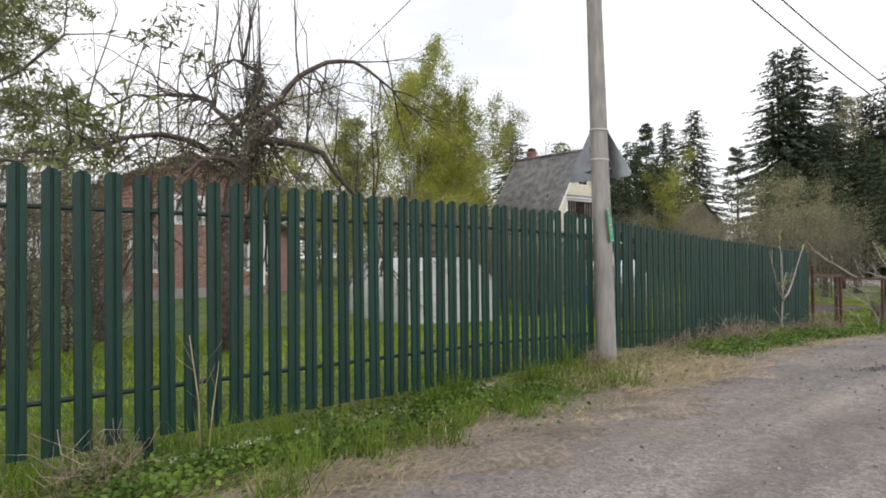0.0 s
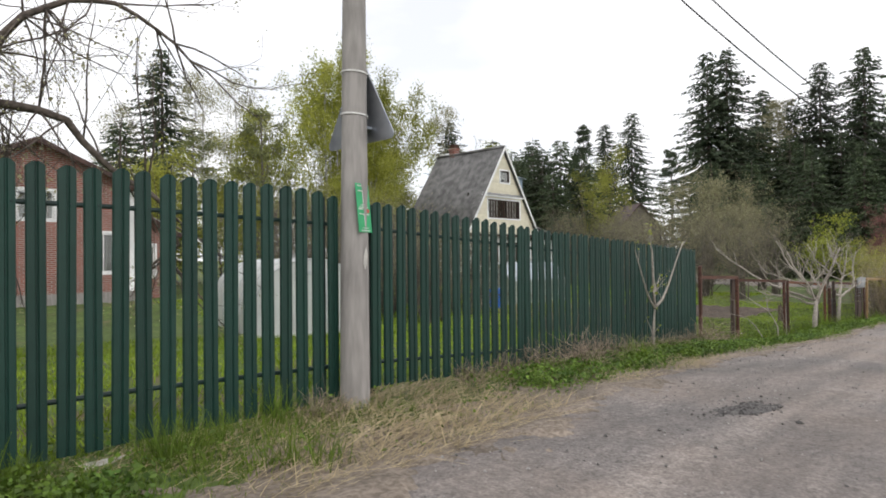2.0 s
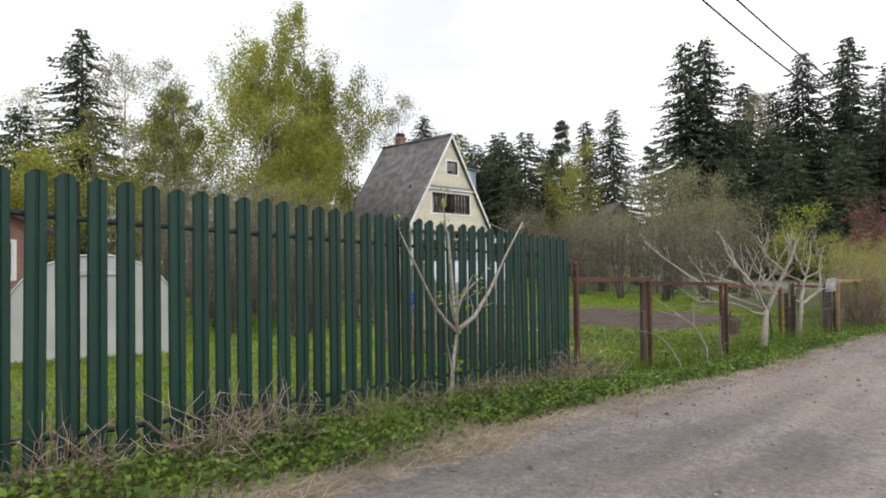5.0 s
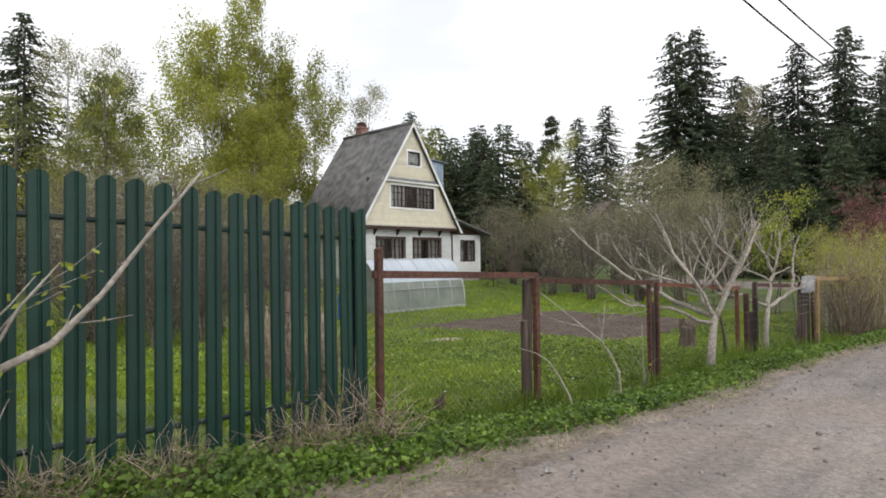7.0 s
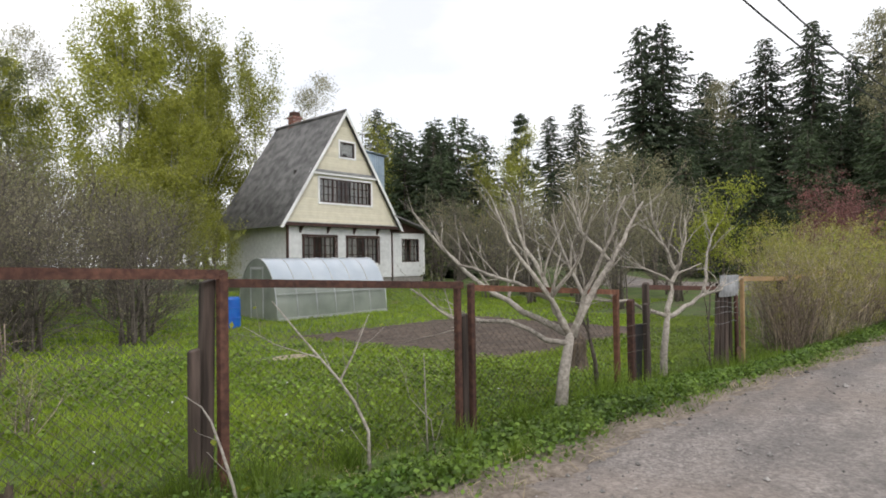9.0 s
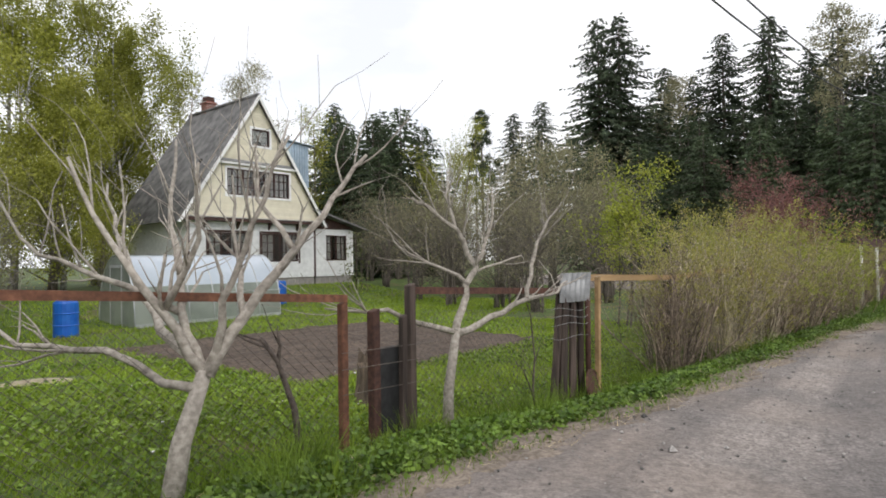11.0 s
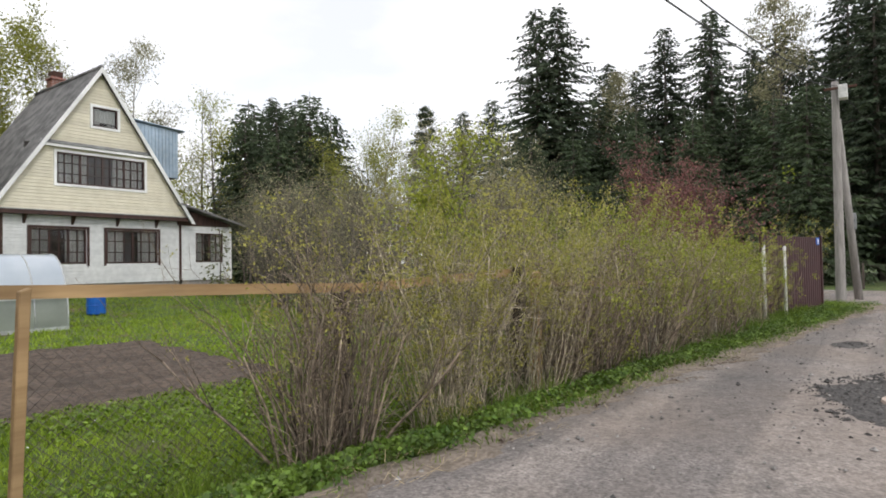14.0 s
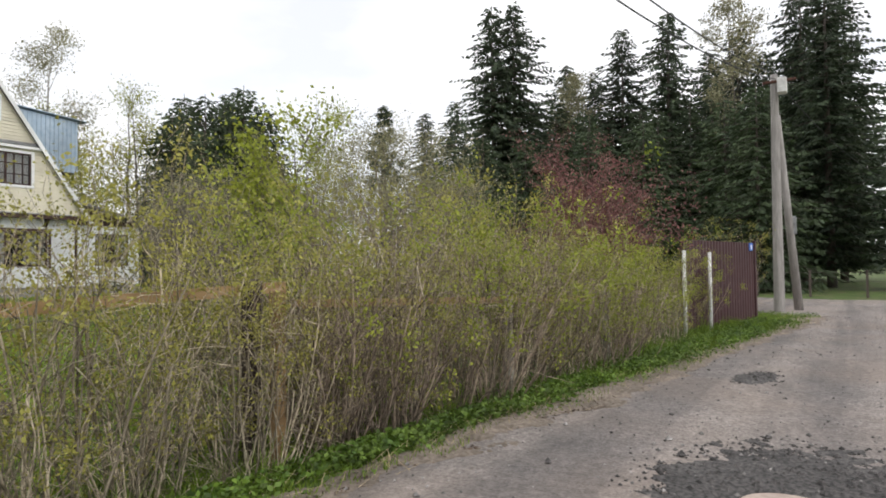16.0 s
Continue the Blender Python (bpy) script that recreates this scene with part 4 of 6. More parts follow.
# ---- greenhouses ----
def greenhouse(name, where, turn, length, width, height, skin, label, ribs, wall_h=0.0, low=None):
    """Origin: middle of the near long side, on the ground; the length runs along x."""
    e = root(name, where, label, "greenhouse", turn=turn)
    n = 18
    arc = []
    if wall_h:
        arc.append((0.0, 0.0))
    for i in range(n + 1):
        a = math.pi * i / n
        arc.append((width / 2 - width / 2 * math.cos(a), wall_h + (height - wall_h) * math.sin(a) ** 0.85))
    if wall_h:
        arc.append((width, 0.0))
    per = length / ribs
    for k in range(ribs):
        x0, x1 = -length / 2 + k * per, -length / 2 + (k + 1) * per
        # With low given, panels split in height: sky brightness is coloured in above.
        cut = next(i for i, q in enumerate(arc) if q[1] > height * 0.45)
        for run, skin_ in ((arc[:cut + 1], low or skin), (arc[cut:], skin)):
            v = [p for y, z in run for p in ((x0 + 0.004, y, z), (x1 - 0.004, y, z))]
            f = [(2 * i, 2 * i + 1, 2 * i + 3, 2 * i + 2) for i in range(len(run) - 1)]
            part("panel", mesh_from("panel", v, f), skin_, e)
    for k in range(ribs + 1):
        t = Tubes()
        x = -length / 2 + k * per
        t.add([(x, y, z) for y, z in arc], [0.02] * len(arc), 5)
        part("rib", t.mesh("rib"), ALU, e)
    for s in (-1, 1):
        bm = bmesh.new()
        slab(bm, [(s * (length / 2 - 0.01), y, z) for y, z in (arc if s < 0 else arc[::-1])], 0.008)
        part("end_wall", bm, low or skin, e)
        bm = bmesh.new()
        x = s * (length / 2 + 0.015)
        c = width / 2
        for y0, y1, z0, z1 in ((c - 0.4, c - 0.36, 0, height * 0.86), (c + 0.36, c + 0.4, 0, height * 0.86), (c - 0.36, c + 0.36, height * 0.82, height * 0.86)):
            box(bm, x - 0.012, x + 0.012, y0, y1, z0, z1)
        part("door_frame", bm, ALU, e)
    part("base_rail", boxed(-length / 2, length / 2, -0.04, -0.012, 0, 0.12), ALU, e)
    part("side_rail", boxed(-length / 2, length / 2, -0.035, -0.008, height * 0.42, height * 0.42 + 0.03), ALU, e)
    return e


greenhouse("greenhouse", (29.55, 18.35, -1.02), 0, 4.9, 2.4, 2.12, POLY, "arched polycarbonate greenhouse, the sky's pale blue sheen painted on its top", 6, low=POLY_LOW)
greenhouse("greenhouse", (14.74, 16.1, -0.85), 73.7, 6.0, 3.0, 2.2, FILM, "milky film-covered arched greenhouse on a lawn", 7, 0.8)


def barrel(x, y, z, label):
    e = root("barrel", (x, y, z), label, "barrel")
    bm = bmesh.new()
    prof = [(0.0, 0.0), (0.26, 0.0), (0.285, 0.03), (0.285, 0.28), (0.3, 0.3), (0.285, 0.32), (0.285, 0.58), (0.3, 0.6), (0.285, 0.62), (0.28, 0.86), (0.26, 0.9), (0.0, 0.9)]
    rings = [[bm.verts.new((r * math.cos(2 * math.pi * k / 20), r * math.sin(2 * math.pi * k / 20), h)) for k in range(20)] for r, h in prof[1:-1]]
    for r, q in zip(rings, rings[1:]):
        for k in range(20):
            bm.faces.new((r[k], r[(k + 1) % 20], q[(k + 1) % 20], q[k]))
    bm.faces.new(rings[-1])
    bm.faces.new(rings[0])
    part("body", bm, BLUE_PLASTIC, e)
    bm = bmesh.new()
    bmesh.ops.create_cone(bm, cap_ends=True, segments=20, radius1=0.24, radius2=0.235, depth=0.03, matrix=pose(0, 0, 0.905))
    part("lid", bm, BLUE_PLASTIC, e)


barrel(25.2, 17.9, ground_z(25.2, 17.9), "blue plastic barrel beside the greenhouse")
barrel(34.0, 21.2, ground_z(34.0, 21.2), "blue plastic barrel on the lawn before the house")


# ---- trees and bushes ----
def turned(d, rng, spread):
    """d bent aside by about spread radians, in a random direction."""
    o = d.orthogonal().normalized()
    o.rotate(Matrix.Rotation(rng.uniform(0, 2 * math.pi), 3, d))
    return (d * math.cos(spread) + o * math.sin(spread)).normalized()


def limb(tb, rng, p, d, length, r, depth, tips, up=0.1, kids=4, spread=0.7, wig=0.18, seg=4, shrink=0.6, sides=5, thin=0.55):
    """A limb with its twigs; the ends of the finest ones go into tips."""
    p, d = Vector(p), Vector(d).normalized()
    if depth <= 0:
        seg, sides = 2, 3
    pts, radii = [p.copy()], [r]
    for i in range(seg):
        d = (d + Vector((rng.gauss(0, wig), rng.gauss(0, wig), rng.gauss(0, wig) + up))).normalized()
        p = p + d * (length / seg)
        pts.append(p.copy())
        radii.append(max(r * (1 - thin * (i + 1) / seg), 0.0015))
    tb.add(pts, radii, max(3, sides))
    if depth <= 0:
        tips += [pts[0].lerp(pts[-1], rng.uniform(0.4, 1)) for _ in range(4)] + [pts[-1]]
        return
    for k in range(kids):
        u = rng.uniform(0.25, 1.0) if k else 1.0
        i = min(int(u * seg), seg - 1)
        q = pts[i].lerp(pts[i + 1], u * seg - i)
        dd = (pts[i + 1] - pts[i]).normalized()
        limb(tb, rng, q, turned(dd, rng, spread * rng.uniform(0.6, 1.2)), length * shrink * rng.uniform(0.7, 1.15), max(radii[i] * 0.55, 0.002), depth - 1, tips, up, kids, spread, wig * 1.1, max(seg - 1, 2), shrink, sides - 1, thin)


def tree_thing(name, label, category, trunk_mesh, bark, crown_mesh, leaf, where=(0, 0, 0), group=""):
    e = root(name, where, label, category, group)
    part("trunk", trunk_mesh, bark, e)
    if crown_mesh:
        part("crown", crown_mesh, leaf, e)
    return e


def leafy_tree(name, label, h, crown_r, seed, bark, leaf, leaf_n, leaf_len, trunk_r=0.16, low=0.2, stems=1, scatter=0.3, droop=0.3, density=1.0, up=0.16):
    rng, nr = random.Random(seed), np.random.default_rng(seed)
    tb, tips = Tubes(), []
    for s in range(stems):
        lean = Vector((rng.uniform(-0.12, 0.12), rng.uniform(-0.12, 0.12), 1)) if stems > 1 else Vector((rng.uniform(-0.04, 0.04), rng.uniform(-0.04, 0.04), 1))
        hh = h * (1 if s == 0 else rng.uniform(0.6, 0.92))
        n = 9
        pts = [Vector((rng.uniform(-0.3, 0.3) * (s > 0), rng.uniform(-0.3, 0.3) * (s > 0), -0.1))]
        for i in range(n):
            pts.append(pts[-1] + (lean + Vector((rng.gauss(0, 0.05), rng.gauss(0, 0.05), 0))).normalized() * hh / n)
        radii = [trunk_r * (1 - 0.93 * i / n) for i in range(n + 1)]
        tb.add(pts, radii, 7)
        count = int(26 * density / (1 + 0.45 * (stems - 1)))
        for k in range(count):
            u = low + (0.98 - low) * (k + rng.random()) / count
            i = min(int(u * n), n - 1)
            q = pts[i].lerp(pts[i + 1], u * n - i)
            v = (u - low) / (1 - low)
            reach = crown_r * (math.sin(math.pi * min(1, 0.16 + 0.84 * v) ** 0.8) * 0.8 + 0.22) * rng.uniform(0.65, 1.15)
            a = rng.uniform(0, 2 * math.pi)
            d = Vector((math.cos(a), math.sin(a), rng.uniform(0.35, 1.0)))
            limb(tb, rng, q, d, reach * 0.75, max(radii[i] * 0.4, 0.012), 2, tips, up, 3 if h > 5 else 4, 0.6, 0.16, 3, 0.55, 4)
    base = np.array([tuple(t) for t in tips])
    pick = base[nr.integers(0, len(base), leaf_n)]
    c = pick + nr.normal(size=pick.shape) * scatter * np.array([1, 1, 0.8])
    c[:, 2] -= np.abs(nr.normal(size=leaf_n)) * droop
    crown = quads("crown", leaf_quads(nr, c, leaf_len, leaf_len * 0.6))
    return tree_thing(name, label, "tree", tb.mesh("trunk"), bark, crown, leaf)


def spruce_tree(h, r, seed, label, ragged=0.25, low=0.08, needle=NEEDLE, n_branch=9, size=1.38):
    rng, nr = random.Random(seed), np.random.default_rng(seed)
    tb = Tubes()
    tb.add([(0, 0, -0.2), (0.05, 0, h * 0.5), (0, 0, h)], [h * 0.014, h * 0.008, 0.02], 6)
    cs, ds, ls = [], [], []
    z = h * low
    while z < h * 0.99:
        u = z / h
        reach = r * (1 - u) ** 0.66 * (0.6 + 0.4 * min(1, (u - low) * 6)) * (0.86 + 0.14 * math.sin(z * 1.9 + seed)) + 0.15
        for _ in range(n_branch):
            a, L = rng.uniform(0, 2 * math.pi), reach * rng.uniform(1 - ragged * 2, 1 + ragged)
            sag = rng.uniform(0.1, 0.45)
            zz = z + rng.uniform(-0.25, 0.25)
            steps = max(int(L / 0.36), 2)
            tip = (math.cos(a) * L, math.sin(a) * L, zz - sag * L * 0.75)
            if L > 1.2 and rng.random() < 0.5:
                tb.add([(0, 0, zz), tip], [0.03, 0.008], 3)
            for s in range(1, steps + 1):
                w = s / steps
                for side in (-1, 0, 1):
                    if rng.random() < 0.12:
                        continue
                    b = a + side * rng.uniform(0.5, 1.0)
                    cs.append((math.cos(a) * L * w, math.sin(a) * L * w, zz - sag * L * w * (1.1 - 0.35 * w)))
                    ds.append((math.cos(b), math.sin(b), rng.uniform(-0.9, -0.05)))
                    ls.append(rng.uniform(0.3, 0.66) * (0.6 + 0.4 * (1 - u)) * size)
        z += 0.3 + 0.2 * (1 - u)
    c, d, l = np.array(cs), np.array(ds), np.array(ls).reshape(-1, 1)
    d /= np.linalg.norm(d, axis=1, keepdims=True)
    s = np.cross(d, unit(nr, len(d)))
    s /= np.linalg.norm(s, axis=1, keepdims=True)
    w = l * 0.26
    q = np.stack([c - s * w * 0.5, c + s * w * 0.5 + d * l * 0.4, c + d * l, c - s * w + d * l * 0.35], axis=1)
    return tree_thing("spruce_tree", label, "tree", tb.mesh("trunk"), BARK_DARK, quads("crown", q), needle)


def pine_tree(h, r, seed, label, low=0.35, n=26, needles=60, name="pine_tree", length=0.26, needle=NEEDLE_PINE):
    rng, nr = random.Random(seed), np.random.default_rng(seed)
    tb, tips = Tubes(), []
    tb.add([(0, 0, -0.2), (0.1, 0.05, h * 0.5), (0, 0.1, h)], [h * 0.013, h * 0.009, 0.03], 7)
    for k in range(n):
        u = low + (1 - low) * (k + 0.5) / n
        a = k * 2.4 + rng.uniform(-0.4, 0.4)
        reach = r * (1.05 - u) ** 0.5 * rng.uniform(0.6, 1.15)
        limb(tb, rng, (0, 0, h * u), (math.cos(a), math.sin(a), rng.uniform(-0.1, 0.5)), reach, 0.05 * (1.2 - u), 2, tips, 0.06, 3, 0.6, 0.18, 4, 0.5, 4)
    base = np.array([tuple(t) for t in tips])
    c = np.repeat(base, max(1, needles // 12), axis=0)
    c = c + nr.normal(size=c.shape) * np.array([0.2, 0.2, 0.12]) * (0.4 + 2.3 * length)
    crown = quads("crown", leaf_quads(nr, c, length, length * 0.22, droop=-0.3))
    return tree_thing(name, label, "tree", tb.mesh("trunk"), BARK_GREY, crown, needle)


def bush(name, label, h, w, seed, stems, leaf, leaf_n, leaf_len, stem_mat=STEM, r=0.008, depth=2, kids=4, scatter=0.06, splay=0.35, low_leaf=0.25, category="bush", wild=0):
    rng, nr = random.Random(seed), np.random.default_rng(seed)
    tb, tips = Tubes(), []
    for k in range(stems):
        a, q = rng.uniform(0, 2 * math.pi), math.sqrt(rng.random()) * w * 0.3
        lean = rng.gauss(0, splay)
        b = a + rng.gauss(0, 0.8)
        limb(tb, rng, (math.cos(a) * q, math.sin(a) * q, -0.08), (math.cos(b) * abs(lean), math.sin(b) * abs(lean), 1), h * rng.uniform(0.55, 0.95), r * rng.uniform(0.6, 1.5), depth, tips, 0.05, kids, 0.55, 0.1, 5, 0.42, 4)
    for k in range(wild):
        a, q, z = rng.uniform(0, 2 * math.pi), math.sqrt(rng.random()) * w * 0.5, h * rng.uniform(0.05, 0.8)
        p = Vector((math.cos(a) * q, math.sin(a) * q, z))
        d = Vector((rng.gauss(0, 1), rng.gauss(0, 1), rng.gauss(0.5, 0.8))).normalized() * rng.uniform(0.2, 0.6)
        bend = Vector((rng.gauss(0, 0.05), rng.gauss(0, 0.05), rng.gauss(0, 0.05)))
        tb.add([p, p + d * 0.5 + bend, p + d], [0.0045, 0.0038, 0.0025], 3)
    e = root(name, (0, 0, 0), label, category)
    part("brushwood", tb.mesh("brushwood"), stem_mat, e)
    if leaf_n:
        base = np.array([tuple(t) for t in tips])
        base = base[base[:, 2] > h * low_leaf]
        clumps = base[nr.integers(0, len(base), max(leaf_n // 11, 1))]
        pick = clumps[nr.integers(0, len(clumps), leaf_n)]
        c = pick + nr.normal(size=pick.shape) * scatter
        part("foliage", quads("foliage", leaf_quads(nr, c, leaf_len, leaf_len * 0.55)), leaf, e)
    return e


def plant(ob, spots, group=""):
    """Puts the thing on the first spot (x, y, scale) and copies of it on the others."""
    for k, (x, y, s) in enumerate(spots):
        m = pose(x, y, ground_z(x, y), 0, 0, (k * 137) % 360 if k else 0) @ Matrix.Scale(s, 4)
        if group:
            tagged(ob, group=group)
        if k == 0:
            first = m
        else:
            copy_thing(ob, m)
    ob.matrix_basis = first


SPRUCE = "tall dark green spruce with drooping ragged branches"
plant(spruce_tree(27, 7.6, 1, SPRUCE, 0.42, n_branch=11, size=1.4), [(80.2, 28.4, 1.0), (90.5, 18.5, 0.98), (95.7, 11, 0.9), (79.5, 1.9, 0.85), (124, 60.4, 1.2), (86, 78, 1.03), (70, -6, 0.72), (91, 5.5, 0.8), (93, 22.4, 0.84), (98, 8.5, 1.0), (99, 16, 0.86), (101, 3.5, 0.95), (96, 0.5, 0.9), (88, 9.5, 0.72)], "dark spruces at the edge of the wood")
plant(spruce_tree(26, 7.4, 2, SPRUCE, 0.45, n_branch=11, size=1.4), [(81.0, 26.4, 1.04), (91, 14, 1.05), (94.8, 26.4, 0.95), (74.5, 0.3, 0.8), (87, -0.4, 0.95), (85, 26.3, 0.67), (120, 64.4, 1.15), (22.6, 49.6, 0.72)], "dark spruces at the edge of the wood")
plant(spruce_tree(15, 5.6, 3, "dense dark green young spruce", 0.25, 0.02, NEEDLE_YOUNG, 12, 1.2), [(88, 25, 1.25), (96, 21, 1.3), (104, 12, 1.3), (103, 25, 1.2), (82, 24, 0.9), (60, 41, 0.95), (56, 43, 1.0), (64, 45, 0.9), (49, 30.5, 0.62), (53.4, 32.5, 0.88), (50.7, 32.8, 0.8), (52.8, 37.9, 0.85), (52.9, 29.9, 0.75), (57, 38.3, 0.97), (50.2, 35.5, 0.74), (83.2, 20.2, 1.1), (86.6, 15.7, 1.12), (83.6, 10.6, 1.04), (86.2, 6.5, 0.97), (86.3, 28.5, 1.18), (72, 21, 0.8), (70, 15, 0.78), (68, 10.5, 0.75), (73, 25.5, 0.82), (71, 6, 0.85), (76, 17, 0.95), (78, 12, 0.95), (66, 3.6, 0.8), (76, 6.5, 0.8), (17.6, 43.9, 0.75)], "young spruces")
plant(pine_tree(24, 3.2, 5, "tall pine with a narrow rounded crown", 0.5, 26, 60, length=0.5, needle=NEEDLE_YOUNG), [(98, 56.5, 1.02), (104, 62, 0.86), (103, 43, 0.8)])
plant(pine_tree(11.5, 2.6, 6, "olive green pine with loose branches", 0.15, 30, 40, length=0.3), [(22.8, 34.5, 0.95), (19.6, 37, 0.85), (5.5, 33, 0.85), (2, 27, 1.0)])
plant(pine_tree(11, 4.6, 7, "spreading pine with long bare lower boughs", 0.25, 36, 150, length=0.19), [(-0.6, 13.2, 1.0), (-2.5, 18, 1.0), (0.8, 20.5, 0.9)])
BIRCH = "slender birch in fresh yellow-green leaf"
plant(leafy_tree("birch_tree", BIRCH, 18, 6.4, 11, BARK_BIRCH, LEAF_BIRCH, 82000, 0.14, 0.17, 0.06, 5, 0.26, 0.55, up=0.22, density=1.25), [(34.0, 38.2, 1.08)])
plant(leafy_tree("birch_tree", BIRCH, 14.5, 4.6, 12, BARK_BIRCH, LEAF_BIRCH, 36000, 0.14, 0.14, 0.06, 3, 0.27, 0.5, up=0.22, density=1.2), [(29.2, 36.2, 1.1), (36, 40.5, 0.85), (30.4, 33.6, 0.72), (24.2, 36.5, 0.8)])
plant(leafy_tree("birch_tree", "pale grey birch with thin catkins and few leaves", 16.5, 3.0, 13, BARK_BIRCH, LEAF_PALE, 7500, 0.13, 0.15, 0.2, 1, 0.32, 0.35), [(24.3, 45.5, 1.0), (27.2, 46.5, 1.0), (44.7, 40, 1.0), (41, 42, 0.92), (18.5, 48, 0.8)], "pale birches")
plant(leafy_tree("larch_tree", "tall thin tree with sparse pale green crown", 23, 3.4, 14, BARK_GREY, LEAF_PALE, 5200, 0.2, 0.2, 0.5, 1, 0.35, 0.1), [(79.9, 6.0, 0.98), (99, 30, 0.9), (88, 22, 0.95)])
plant(leafy_tree("deciduous_tree", "young broadleaf tree with pale green buds", 11.5, 3.4, 15, BARK_GREY, LEAF_BIRCH, 7500, 0.13, 0.13, 0.12, 2, 0.35, 0.2), [(57.3, 31, 1.05), (52, 28, 0.8),  (49.6, 38, 1.05), (61, 33, 0.9), (47.5, 41, 1.0)])
plant(leafy_tree("deciduous_tree", "bare grey tree with upright twigs", 13, 2.2, 16, BARK_GREY, LEAF_PALE, 500, 0.1, 0.12, 0.25, 1), [(50.3, 40.5, 1.1), (13, 40, 0.9), (9, 41, 1.0)])
plant(leafy_tree("willow_bush", "large domed grey-green willow with fine twigs", 7.4, 5.2, 17, BARK_GREY, LEAF_PALE, 14000, 0.1, 0.1, 0.04, 6, 0.3, 0.1, up=0.2), [(48.6, 16.9, 1.0), (53.5, 16.5, 0.8)])
plant(leafy_tree("shrub", "dense grey-brown shrub just coming into leaf", 4.6, 2.6, 18, BARK_GREY, LEAF_PALE, 3600, 0.055, 0.05, 0.03, 7, 0.16, 0.0, 1.2), [(45, 20.5, 1.1), (47.5, 22.5, 1.2), (49.5, 25, 1.2), (43.2, 19.5, 1.0), (51, 21, 1.3), (38.1, 15.8, 1.1), (37.6, 12.9, 1.0), (40.0, 19.2, 1.05), (36.0, 10.6, 0.85), (41.6, 14.5, 1.1), (41, 10.5, 0.95), (43.5, 16.5, 1.1), (42.5, 23.5, 0.9), (47.5, 27.5, 1.3), (46, 12.5, 1.2), (44, 26.5, 1.1)], "grey shrubs behind the plot")
plant(leafy_tree("shrub", "tangled brown shrub with few leaves", 3.5, 2.2, 19, BARK_GREY, LEAF_PALE, 2600, 0.05, 0.04, 0.03, 8, 0.16, 0.0, 1.9), [(21.6, 15.8, 0.95), (18.6, 15.2, 0.9), (19.2, 18.6, 1.2), (16.9, 17.0, 1.0), (19.6, 16.4, 0.9), (22.6, 17.8, 1.0), (17.6, 14.6, 0.8), (20.4, 22.0, 1.3), (23.5, 21.5, 1.2), (20.5, 19.5, 1.0), (23.0, 24, 1.3), (18.5, 22, 1.2), (19.6, 27, 1.4), (17.5, 18.5, 1.0), (22.6, 28, 1.5), (0.1, 9.3, 0.8), (1.2, 11.2, 0.9), (2.4, 13.2, 0.9), (-0.9, 8.2, 0.8), (3.4, 15.5, 0.9)], "brown shrubs on the lawn")
plant(leafy_tree("shrub", "yellow-green bushy willow beside the house", 6.5, 3.0, 20, BARK_GREY, LEAF_BIRCH, 11000, 0.12, 0.08, 0.03, 5, 0.28, 0.1), [(29.2, 31.0, 1.0), (26, 29.5, 0.95), (21.5, 37, 1.1), (43.5, 36, 1.2), (14.5, 33, 0.9), (17, 36, 1.2), (20.5, 30.5, 0.8), (30.3, 28.6, 0.55)])
plant(leafy_tree("shrub", "red-brown leaved bush behind the hedge", 4.3, 2.6, 21, STEM_RED, LEAF_RED, 14000, 0.07, 0.05, 0.05, 5, 0.14, 0.0), [(41.2, 4.6, 0.92), (42.8, 5.3, 0.82)])
plant(leafy_tree("shrub", "bright lime-green young maple bush", 3.9, 1.5, 22, BARK_GREY, LEAF_LIME, 5200, 0.075, 0.03, 0.3, 3, 0.12, 0.05), [(33.0, 6.4, 0.95), (38.5, 6.0, 0.7)])
plant(spruce_tree(2.6, 0.75, 23, "small dense green thuja beside the annex", 0.1, 0.02, NEEDLE_PINE, 14, 0.35), [(39.8, 23.0, 1.1)])


